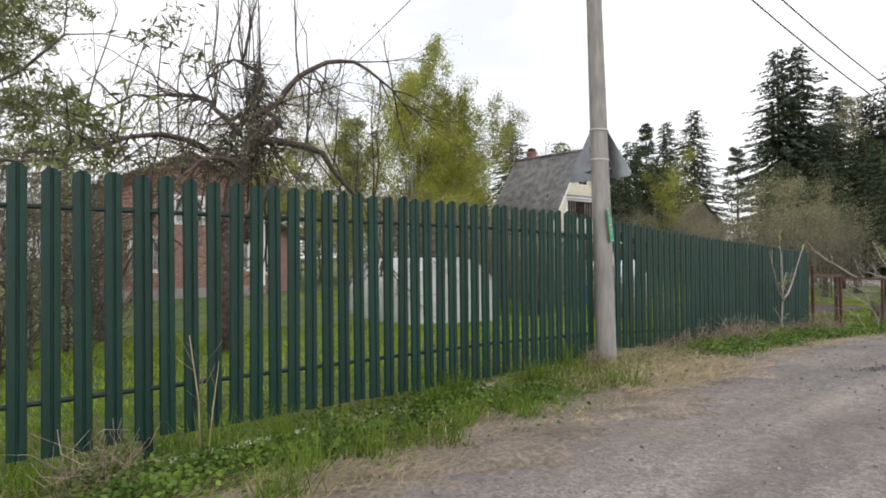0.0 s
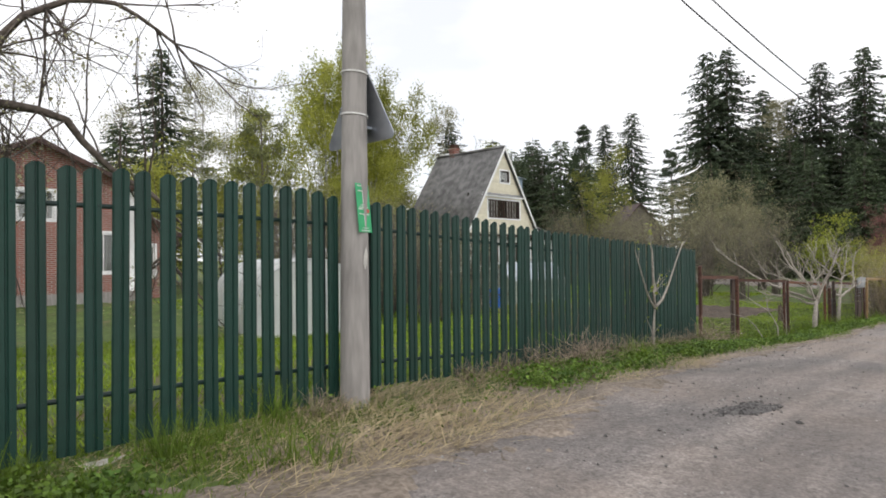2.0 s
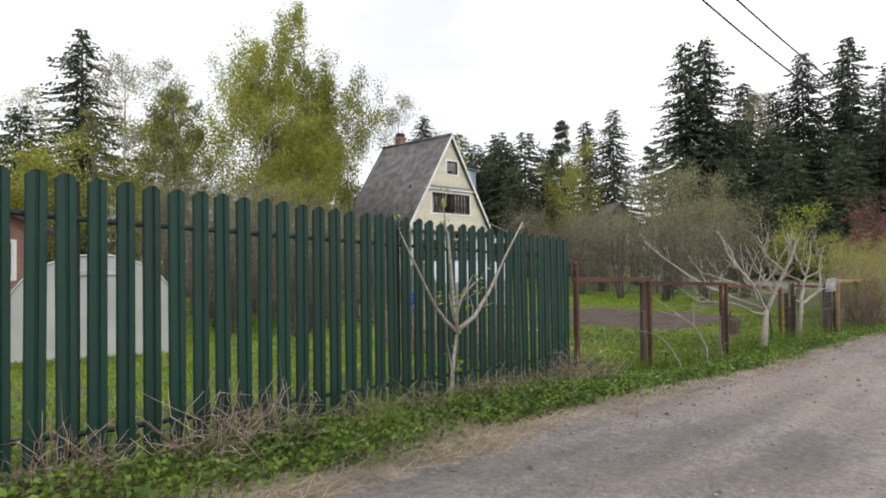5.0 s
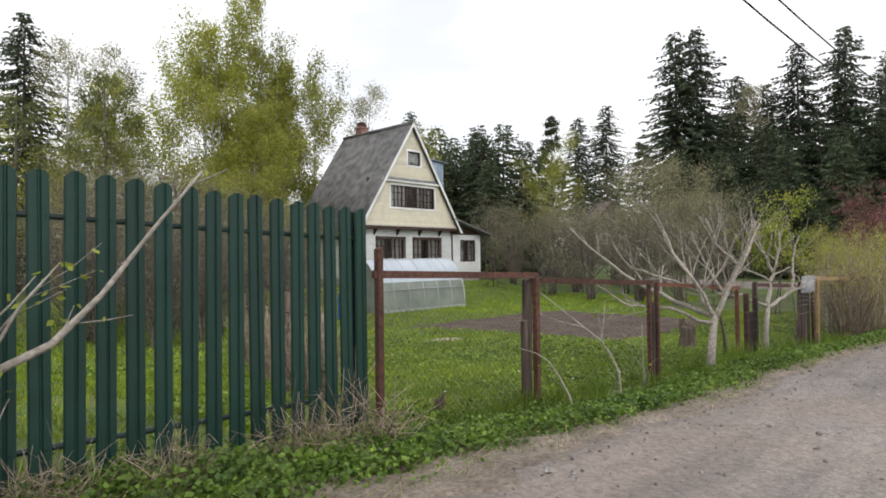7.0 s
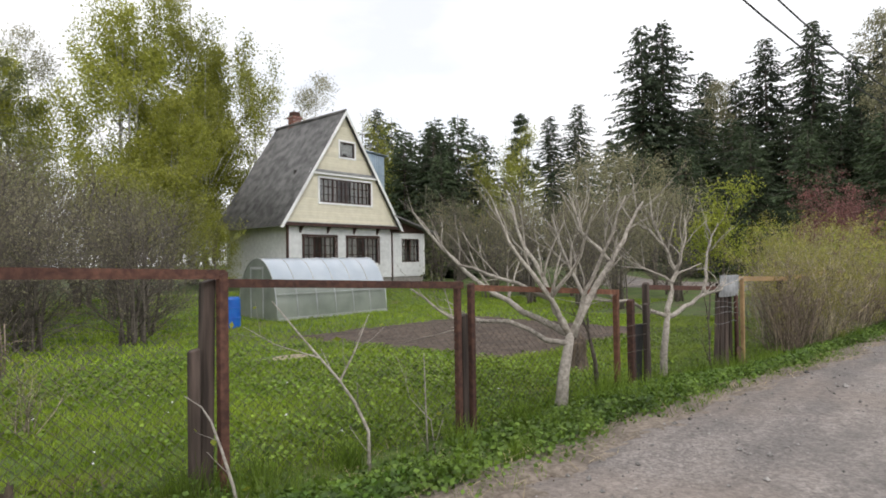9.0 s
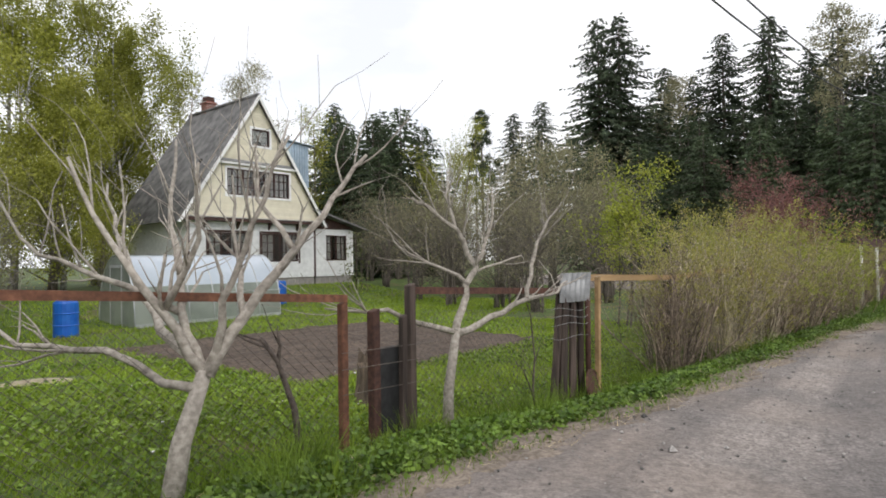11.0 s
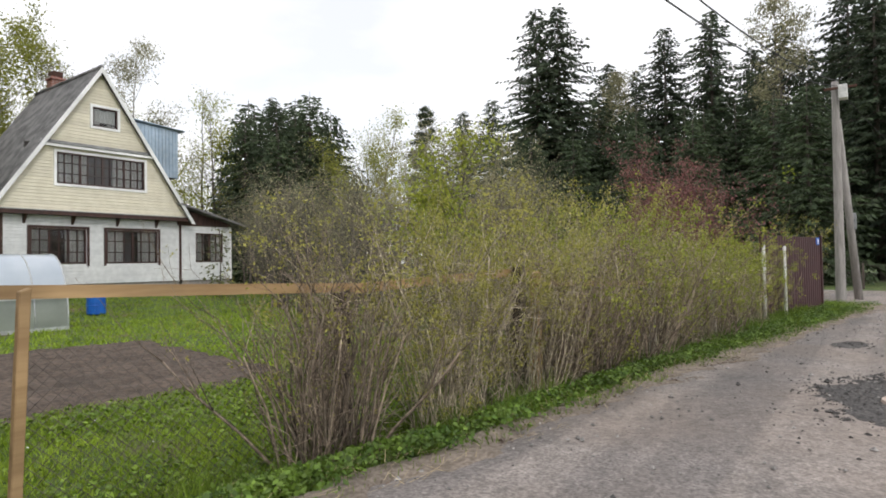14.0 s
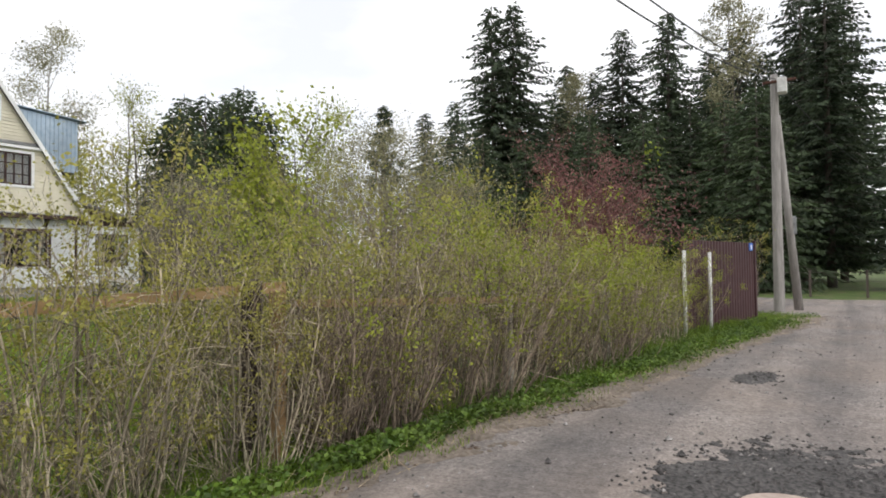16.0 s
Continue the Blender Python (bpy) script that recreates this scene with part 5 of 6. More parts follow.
def old_apple_tree():
    """Gnarled crown of arching limbs with upright water shoots."""
    rng, nr = random.Random(31), np.random.default_rng(31)
    tb, tips = Tubes(), []
    tb.add([(-0.3, 0, -0.2), (-0.2, 0.05, 1.2), (-0.1, 0.05, 2.2), (0.15, 0, 2.9), (0.5, -0.2, 3.25)], [0.15, 0.13, 0.12, 0.1, 0.07], 8)
    tb.add([(0.05, 0.1, 1.5), (0.3, 0.0, 2.15), (0.5, -0.05, 2.4)], [0.09, 0.085, 0.08], 7)
    arms = [((0.1, 0, 2.9), (0.75, -0.55, 0.55), 3.6, 0.09), ((0.1, 0, 3.2), (0.8, -0.45, 0.75), 3.2, 0.08), ((0, 0, 2.6), (-0.8, 0.5, 0.45), 3.0, 0.08), ((0, 0, 3.0), (-0.6, 0.45, 0.7), 2.9, 0.07), ((0.05, 0, 2.4), (-0.7, -0.3, 0.35), 2.4, 0.06), ((0.1, 0, 3.2), (0.2, 0.5, 0.9), 2.2, 0.06), ((0.1, 0, 3.3), (-0.15, -0.3, 1.0), 2.0, 0.05), ((0.1, 0, 2.7), (0.6, 0.6, 0.5), 2.6, 0.07)]
    for p, d, L, r in arms:
        r *= 0.62
        pts, radii, q, dd = [Vector(p)], [r], Vector(p), Vector(d).normalized()
        n = 13
        for i in range(n):
            dd = (dd + Vector((rng.gauss(0, 0.24), rng.gauss(0, 0.24), -0.2 + rng.gauss(0, 0.2)))).normalized()
            q = q + dd * L / n
            pts.append(q.copy())
            radii.append(r * (1 - 0.75 * (i + 1) / n))
        tb.add(pts, radii, 6)
        for k in range(26):
            i = rng.randrange(1, n)
            upright = rng.random() < 0.25
            d2 = Vector((rng.gauss(0, 0.12), rng.gauss(0, 0.12), 1)) if upright else turned(dd, rng, rng.uniform(0.5, 1.2))
            limb(tb, rng, pts[i], d2, rng.uniform(0.7, 1.9) if upright else rng.uniform(0.5, 1.2), 0.014, 1 if upright else 2, tips, 0.12 if upright else -0.02, 4, 0.6, 0.12, 4, 0.5, 4)
    for k in range(10):
        limb(tb, rng, (rng.gauss(0.05, 0.14), rng.gauss(0, 0.12), rng.uniform(1.6, 3.2)), (rng.gauss(0, 0.9), rng.gauss(0, 0.9), 0.7), rng.uniform(0.5, 1.2), 0.01, 2, tips, 0.05, 4, 0.7, 0.2, 4, 0.5, 4)
    base = np.array([tuple(t) for t in tips])
    c = base[nr.integers(0, len(base), 6500)] + nr.normal(size=(6500, 3)) * 0.05
    e = tree_thing("apple_tree", "gnarled old apple tree with arching, nearly bare boughs", "tree", tb.mesh("trunk"), BARK_DARK, quads("crown", leaf_quads(nr, c, 0.04, 0.022)), LEAF_PALE)
    e.matrix_basis = pose(4.5, 10.6, ground_z(4.5, 10.6)) @ Matrix.Scale(1.3, 4)


old_apple_tree()


def pruned_tree(where, trunk, arms, seed, label, r0=0.05):
    """A small pale fruit tree: trunk points, then arms as polylines with side shoots."""
    rng = random.Random(seed)
    tb, tips = Tubes(), []
    n = len(trunk)
    tb.add([Vector(p) for p in trunk], [r0 * (1.15 - 0.45 * i / (n - 1)) for i in range(n)], 9)
    e = root("fruit_tree", where, label, "tree")
    part("trunk", tb.mesh("trunk"), BARK_PALE, e)
    for arm, r in arms:
        tb = Tubes()
        pts = []
        for a, b in zip(arm, arm[1:]):
            a, b = Vector(a), Vector(b)
            for i in range(3):
                pts.append(a.lerp(b, i / 3) + Vector((rng.gauss(0, 0.012), rng.gauss(0, 0.012), rng.gauss(0, 0.012))))
        pts.append(Vector(arm[-1]))
        m = len(pts)
        radii = [r * 0.82 * (1 - 0.72 * i / (m - 1)) for i in range(m)]
        tb.add(pts, radii, 7)
        for k in range(6):
            i = rng.randrange(m // 3, m - 1)
            d = (pts[i + 1] - pts[i]).normalized()
            limb(tb, rng, pts[i], turned(d, rng, rng.uniform(0.4, 1.0)) + Vector((0, 0, 0.35)), rng.uniform(0.25, 0.7), radii[i] * 0.5, 1, tips, 0.1, 2, 0.6, 0.14, 4, 0.6, 6)
        part("limb", tb.mesh("limb"), BARK_PALE, e)
    return e


pruned_tree((20.95, 4.1, -0.7), [(0, 0, -0.1), (0.1, 0, 0.45), (0.25, 0, 0.84)],
            [([(0.25, 0, 0.82), (0.3, 0.6, 1.05), (0.45, 1.3, 1.3), (0.6, 2.0, 1.75), (0.8, 2.7, 2.25)], 0.05),
             ([(0.25, 0, 0.8), (0.45, -0.08, 1.15), (0.75, -0.2, 1.55), (1.0, -0.28, 1.9), (1.25, -0.35, 2.2)], 0.052),
             ([(0.25, 0, 0.82), (0.2, 0.2, 1.2), (0.35, 0.6, 1.75), (0.6, 1.0, 2.4)], 0.042),
             ([(0.25, 0, 0.82), (0.05, 0.1, 1.2), (-0.15, 0.35, 1.6), (-0.3, 0.5, 2.1)], 0.042),
             ([(0.25, 0, 0.82), (0.3, -0.15, 1.25), (0.35, -0.35, 1.7), (0.5, -0.5, 2.2)], 0.036),
             ([(0.45, -0.08, 1.15), (0.6, 0.2, 1.5), (0.75, 0.5, 2.1)], 0.03),
             ([(0.2, 0.2, 1.2), (-0.1, 0.6, 1.4), (-0.3, 1.0, 1.55), (-0.45, 1.2, 1.9)], 0.03),
             ([(0.05, 0.1, 1.2), (0.1, -0.2, 1.6), (0.0, -0.4, 2.0)], 0.028),
             ([(0.2, 0, 0.72), (-0.1, 0.5, 0.95), (-0.4, 1.0, 1.0), (-0.6, 1.4, 1.3)], 0.036),
             ([(0.75, -0.2, 1.55), (0.7, 0.1, 1.9), (0.8, 0.3, 2.3)], 0.026)], 41, "small pruned fruit tree with smooth pale grey limbs", 0.062)
pruned_tree((23.4, 4.05, -0.85), [(0, 0, -0.1), (0.03, 0, 0.5), (0.12, -0.03, 1.03)],
            [([(0.12, -0.03, 0.98), (0.55, -0.1, 1.08), (1.0, -0.2, 1.22), (1.4, -0.24, 1.26), (1.74, -0.26, 1.38)], 0.044),
             ([(0.12, -0.03, 1.0), (0.25, -0.03, 1.3), (0.39, -0.05, 1.58), (0.23, 0.05, 1.89), (-0.07, 0.1, 2.09), (-0.24, 0.15, 2.16)], 0.046),
             ([(1.0, -0.2, 1.22), (1.19, -0.16, 1.56), (1.47, -0.12, 1.93), (1.97, -0.1, 2.24)], 0.032),
             ([(0.1, -0.03, 0.97), (-0.5, 0.2, 1.2), (-0.92, 0.5, 1.25)], 0.036),
             ([(0.39, -0.05, 1.58), (0.55, -0.1, 1.85), (0.6, -0.1, 2.3)], 0.028),
             ([(0.23, 0.05, 1.89), (0.3, 0.2, 2.2), (0.45, 0.3, 2.5)], 0.024),
             ([(0.3, -0.04, 1.4), (0.1, 0.25, 1.6), (-0.1, 0.45, 1.75)], 0.026)], 42, "small pruned fruit tree with pale forked limbs")


def sapling(where, arms, label, leaf_n, seed, mat_=BARK_PALE, leaf=LEAF_LIME, leaf_len=0.05):
    rng, nr = random.Random(seed), np.random.default_rng(seed)
    tb, tips = Tubes(), []
    for arm, r in arms:
        arm = [Vector(a) for a in arm]
        m = len(arm)
        tb.add(arm, [r * (1 - 0.7 * i / (m - 1)) for i in range(m)], 6)
        for k in range(3):
            i = rng.randrange(1, m)
            d = (arm[i] - arm[i - 1]).normalized()
            limb(tb, rng, arm[i - 1].lerp(arm[i], rng.random()), turned(d, rng, 0.7), rng.uniform(0.12, 0.4), r * 0.3, 0, tips, 0.08, 2, 0.5, 0.12, 3, 0.5, 4)
        tips.append(arm[-1])
    e = root("sapling", where, label, "sapling")
    part("stem", tb.mesh("stem"), mat_, e)
    if leaf_n:
        base = np.array([tuple(t) for t in tips])
        c = base[nr.integers(0, len(base), leaf_n)] + nr.normal(size=(leaf_n, 3)) * 0.025
        part("foliage", quads("foliage", leaf_quads(nr, c, leaf_len, leaf_len * 0.7)), leaf, e)


sapling((12.66, 4.5, ground_z(12.66, 4.5)), [([(0.0, 0, -0.1), (0.06, 0, 0.38), (0.12, 0, 0.72)], 0.034), ([(0.12, 0, 0.7), (0.07, -0.01, 0.92), (0.02, -0.02, 1.36), (-0.02, -0.03, 1.63), (-0.08, -0.03, 1.75)], 0.027), ([(0.12, 0, 0.7), (-0.06, -0.01, 0.84), (-0.2, -0.02, 0.98), (-0.43, -0.04, 1.31), (-0.66, -0.06, 1.64)], 0.022), ([(0.12, 0, 0.72), (0.35, -0.02, 0.83), (0.58, -0.03, 1.07), (0.83, -0.04, 1.41), (1.12, -0.06, 1.78)], 0.026), ([(0.1, 0, 0.8), (0.22, 0.02, 1.02), (0.4, 0.03, 1.24)], 0.012)], "pale forked sapling with a few opening buds", 60, 51)
sapling((22.0, 4.22, ground_z(22.0, 4.22)), [([(0, 0, -0.1), (-0.07, 0, 0.4), (-0.2, 0.01, 0.75), (-0.33, 0.02, 0.92)], 0.032), ([(-0.2, 0.01, 0.74), (-0.17, 0.02, 0.85), (-0.19, 0.02, 0.95)], 0.018)], "crooked dead dark stem beside the fruit tree", 0, 53, BARK_DARK)
sapling((1.55, 4.35, ground_z(1.5, 4.35)), [([(0, 0, -0.05), (-0.02, 0, 0.5), (-0.08, 0, 0.95)], 0.009), ([(0.03, 0, -0.05), (0.08, 0, 0.4), (0.12, -0.02, 0.75)], 0.007), ([(-0.02, 0, 0.5), (0.05, 0, 0.8)], 0.005)], "thin dry weed stalks before the fence", 0, 52, STRAW)
sapling((17.69, 4.28, ground_z(17.69, 4.28)), [([(0, 0, -0.08), (-0.02, 0.08, 0.2), (-0.03, 0.2, 0.4), (-0.02, 0.34, 0.54), (0, 0.5, 0.6), (0, 0.74, 0.64)], 0.012)], "thin pale shoot bent over at the wire fence", 4, 60)
sapling((18.69, 4.3, ground_z(18.69, 4.3)), [([(0, 0, -0.08), (0.02, 0.03, 0.35), (-0.04, 0.1, 0.55), (-0.12, 0.18, 0.72), (-0.14, 0.6, 1.0), (-0.14, 1.0, 1.26)], 0.016), ([(-0.12, 0.18, 0.7), (0.1, 0.26, 0.9), (0.33, 0.36, 1.15)], 0.009), ([(-0.13, 0.4, 0.86), (-0.3, 0.7, 0.95), (-0.4, 1.0, 1.08)], 0.006)], "forked bare shoot growing at the wire fence", 6, 61)
sapling((19.3, 4.3, ground_z(19.3, 4.3)), [([(0, 0, -0.05), (-0.02, 0, 0.5), (-0.03, 0, 0.85)], 0.01), ([(0.1, 0, -0.05), (0.06, 0.02, 0.3), (-0.1, 0.1, 0.5)], 0.007)], "thin dry upright stalks at the wire fence", 4, 62)
sapling((24.48, 3.79, ground_z(24.48, 3.79)), [([(0, 0, -0.06), (-0.03, 0.03, 0.3), (0.05, 0.05, 0.6), (0.04, 0.08, 1.0), (-0.03, 0.1, 1.2)], 0.014), ([(-0.03, 0.03, 0.25), (-0.12, 0.08, 0.5), (-0.2, 0.12, 0.6)], 0.008), ([(0.05, 0.05, 0.55), (0.16, 0.04, 0.75)], 0.006)], "dark bare shoot with crooked twigs", 5, 63, BARK_DARK)

HEDGE = "dense hedge bush of thin brown stems with yellow-green buds"
_seeds = [bush("hedge_bush", HEDGE, 2.35, 1.3, 70, 26, LEAF_HEDGE, 3000, 0.04, r=0.011, low_leaf=0.2, splay=0.4, kids=3, wild=170),
          bush("hedge_bush", "tangled hedge bush of dark bare stems with few buds", 2.3, 1.0, 71, 36, LEAF_HEDGE, 1400, 0.036, STEM_DARK, 0.015, low_leaf=0.3, splay=0.32, wild=170),
          bush("hedge_bush", "hedge bush of pale stems in fresh green leaf", 2.3, 1.3, 72, 26, LEAF_LIME, 3300, 0.046, STEM_DARK, 0.01, low_leaf=0.14, splay=0.5, kids=3, wild=170)]
_spots = [[], [], []]
for _k in range(26):
    _x = 28.3 + 0.62 * _k - 0.1 * max(_k - 5, 0)
    _r = random.Random(_k)
    _kind = 0 if _x < 30 else (_k % 3 if _x < 35 else (0, 2, 2)[_k % 3])
    _spots[_kind].append((_x, float(fence_line(_x)) - 0.1 + _r.uniform(-0.3, 0.35) + 0.3 * (_x > 37), float(np.interp(_x, [27.9, 29.2, 31, 34, 37, 41.5], [0.66, 0.7, 0.74, 0.74, 0.64, 0.56])) * _r.uniform(0.66, 1.2)))
for _k in range(13):
    _x = 30.6 + 0.8 * _k
    _r = random.Random(_k + 100)
    _spots[(0, 2, 0, 1)[_k % 4]].append((_x, float(fence_line(_x)) + _r.uniform(0.8, 1.6), _r.uniform(0.84, 1.0) * float(np.interp(_x, [31, 33, 36.5, 40.5], [0.82, 1.0, 1.0, 0.66]))))
_spots[0] += [(30.1, 2.98, 0.58), (29.4, 3.15, 0.55), (28.6, 3.2, 0.5)]
_spots[1] += [(30.9, 3.1, 0.66), (31.5, 2.95, 0.6), (27.55, 3.55, 0.62), (27.85, 3.5, 0.68)]
_spots[0] += [(46.6, 2.4, 0.95), (49.5, 2.6, 0.8)]
for _b, _s in zip(_seeds, _spots):
    plant(_b, _s, "hedge along the road")
plant(bush("currant_bush", "small sparse bush with a few green leaves on the lawn", 0.8, 0.5, 83, 12, LEAF_LIME, 260, 0.035, splay=0.4), [(17.4, 7.7, 0.85)])
plant(bush("dead_stalk_clump", "tall clump of dead grey-brown stalks", 1.0, 0.6, 82, 60, None, 0, 0.03, DRY_BROWN, 0.006, 1, 3, splay=0.2, category="weeds", wild=60), [(15.9, 6.3, 0.9), (16.2, 7.2, 0.95), (16.6, 8.2, 1.0), (17.0, 9.3, 0.9), (17.5, 10.6, 1.0)], "dead stalks along the old boundary")
plant(bush("dry_weed_clump", "dry brown weed stalks at the fence foot", 0.5, 0.8, 81, 60, None, 0, 0.03, DRY_BROWN, 0.0055, 1, 3, splay=1.3, category="weeds", wild=120), [(10.3, 4.4, 0.72), (9.5, 4.42, 0.6), (10.8, 4.42, 0.7), (11.6, 4.44, 0.5), (8.3, 4.48, 0.4), (12.2, 4.44, 0.5), (14.9, 4.38, 0.8), (8.9, 4.5, 0.45), (0.9, 4.42, 0.6), (6.3, 4.3, 0.4), (13.6, 4.44, 0.5), (14.4, 4.42, 0.6), (13.0, 4.44, 0.5)], "dry weeds along the fence")


# ---- the wire fence ----
def rod(parent, name, a, b, r, material, sides=8, label=""):
    t = Tubes()
    t.add([a, b], [r, r], sides)
    return part(name, t.mesh(name), material, parent, label)


def wire_fence():
    z0 = ground_z(15.3, 4.65)
    e = root("wire_fence", (15.3, 4.65, z0), "rusty chain-link fence on old steel and timber posts", "fence")

    def loc(x, y, z):
        return Vector((x - 15.3, y - 4.65, z - z0))

    def foot(x, dy=0.0):
        return float(gz(x, fence_line(x) + dy))

    def post(name, x, dy, w, top, material, lean=0.0, d=None):
        y = float(fence_line(x)) + dy
        p, q = loc(x, y, foot(x, dy) - 0.15), loc(x + lean, y, top)
        bm = bmesh.new()
        d = d or w
        lo = [bm.verts.new(p + Vector((sx * w / 2, sy * d / 2, 0))) for sx, sy in ((-1, -1), (1, -1), (1, 1), (-1, 1))]
        hi = [bm.verts.new(q + Vector((sx * w / 2, sy * d / 2, 0.01 * sx))) for sx, sy in ((-1, -1), (1, -1), (1, 1), (-1, 1))]
        bm.faces.new(lo[::-1])
        bm.faces.new(hi)
        for i in range(4):
            bm.faces.new((lo[i], lo[(i + 1) % 4], hi[(i + 1) % 4], hi[i]))
        bmesh.ops.bevel(bm, geom=list(bm.edges), offset=0.006, segments=1, affect="EDGES")
        return part(name, bm, material, e)

    post("post", 15.46, -0.02, 0.06, 1.12, RUST)
    post("post", 17.92, -0.02, 0.065, 0.83, RUST)
    post("post", 17.82, 0.03, 0.085, 0.78, OLD_WOOD, 0.03)
    post("post", 17.73, -0.01, 0.065, 0.32, OLD_WOOD)
    post("post", 19.93, 0.0, 0.055, 0.7, RUST)
    post("post", 20.07, -0.02, 0.055, 0.68, RUST)
    post("post", 20.0, 0.02, 0.08, 0.4, OLD_WOOD)
    post("post", 22.31, 0.0, 0.06, 0.47, RUST_LIGHT)
    post("post", 22.57, -0.04, 0.075, 0.4, RUST)
    post("post", 22.8, -0.1, 0.055, 0.34, OLD_WOOD, 0.02)
    post("post", 22.97, -0.03, 0.07, 0.58, OLD_WOOD)
    post("post", 25.76, -0.16, 0.055, 0.56, RAW_WOOD, 0.06)
    post("post", 28.1, 0.0, 0.1, 0.45, OLD_WOOD)
    post("post", 30.4, -0.22, 0.09, 0.55, RAW_WOOD)
    post("post", 30.28, -0.1, 0.11, 0.62, OLD_WOOD)
    post("post", 33.6, -0.1, 0.09, 0.35, BARK_PALE)
    post("post", 36.2, -0.1, 0.09, 0.3, BARK_PALE)
    for xa, za, xb, zb, m, w in ((15.4, 0.9, 17.94, 0.82, RUST, 0.065), (17.94, 0.76, 19.97, 0.67, RUST, 0.06), (20.05, 0.645, 22.33, 0.5, RUST_LIGHT, 0.055), (22.95, 0.53, 25.4, 0.41, RUST, 0.06), (25.6, 0.55, 28.2, 0.47, RAW_WOOD, 0.075), (28.2, 0.46, 30.62, 0.56, RAW_WOOD, 0.08), (30.7, 0.42, 36.3, 0.2, RAW_WOOD, 0.07)):
        a, b = loc(xa, float(fence_line(xa)) - 0.035, za), loc(xb, float(fence_line(xb)) - 0.035, zb)
        n = Vector((0, 0, w / 2))
        bm = bmesh.new()
        slab(bm, [a - n, b - n, b + n, a + n], 0.035)
        part("rail", bm, m, e)
    # woven wire, one mesh of fine diagonals per bay
    for xa, xb in ((15.33, 17.66), (17.95, 19.9), (20.1, 22.23), (23.1, 25.0), (25.85, 28.05), (28.15, 30.5)):
        tb = Tubes()
        h, p = 1.05, 0.075
        ya, yb = float(fence_line(xa)), float(fence_line(xb))
        L = xb - xa
        k = -h
        while k < L:
            for s in (1, -1):
                u0, u1 = max(k, 0.0), min(k + h, L)
                if u1 - u0 > 0.02:
                    pts = []
                    for u in (u0, (u0 + u1) / 2, u1):
                        x, y = xa + u, ya + (yb - ya) * u / L
                        w = (u - k) if s > 0 else h - (u - k)
                        pts.append(loc(x, y + 0.003 * s, float(gz(x, y)) + 0.03 + w))
                    tb.add(pts, [0.0021] * 3, 3)
            k += p
        tagged(part("wire_mesh", tb.mesh("wire_mesh"), WIRE, e), kind="stuff")
    for zz in (0.12, 0.3, 0.42):
        a, b = loc(22.2, float(fence_line(22.2)) - 0.12, zz - 0.3), loc(23.15, float(fence_line(23.15)) - 0.12, zz - 0.32)
        rod(e, "binding_wire", a, b, 0.003, WIRE, 4)
    return e


wire_fence()
_o = part("tarred_sheet", boxed(-0.14, 0.14, -0.01, 0.01, -0.1, 0.8, bevel=0.004), BLACK_PLASTIC)
_o.matrix_basis = pose(22.72, 4.12, ground_z(22.76, 4.1), 3, 0, -6)
tagged(_o, "black tarred sheet leaning between fence posts", "sheet")


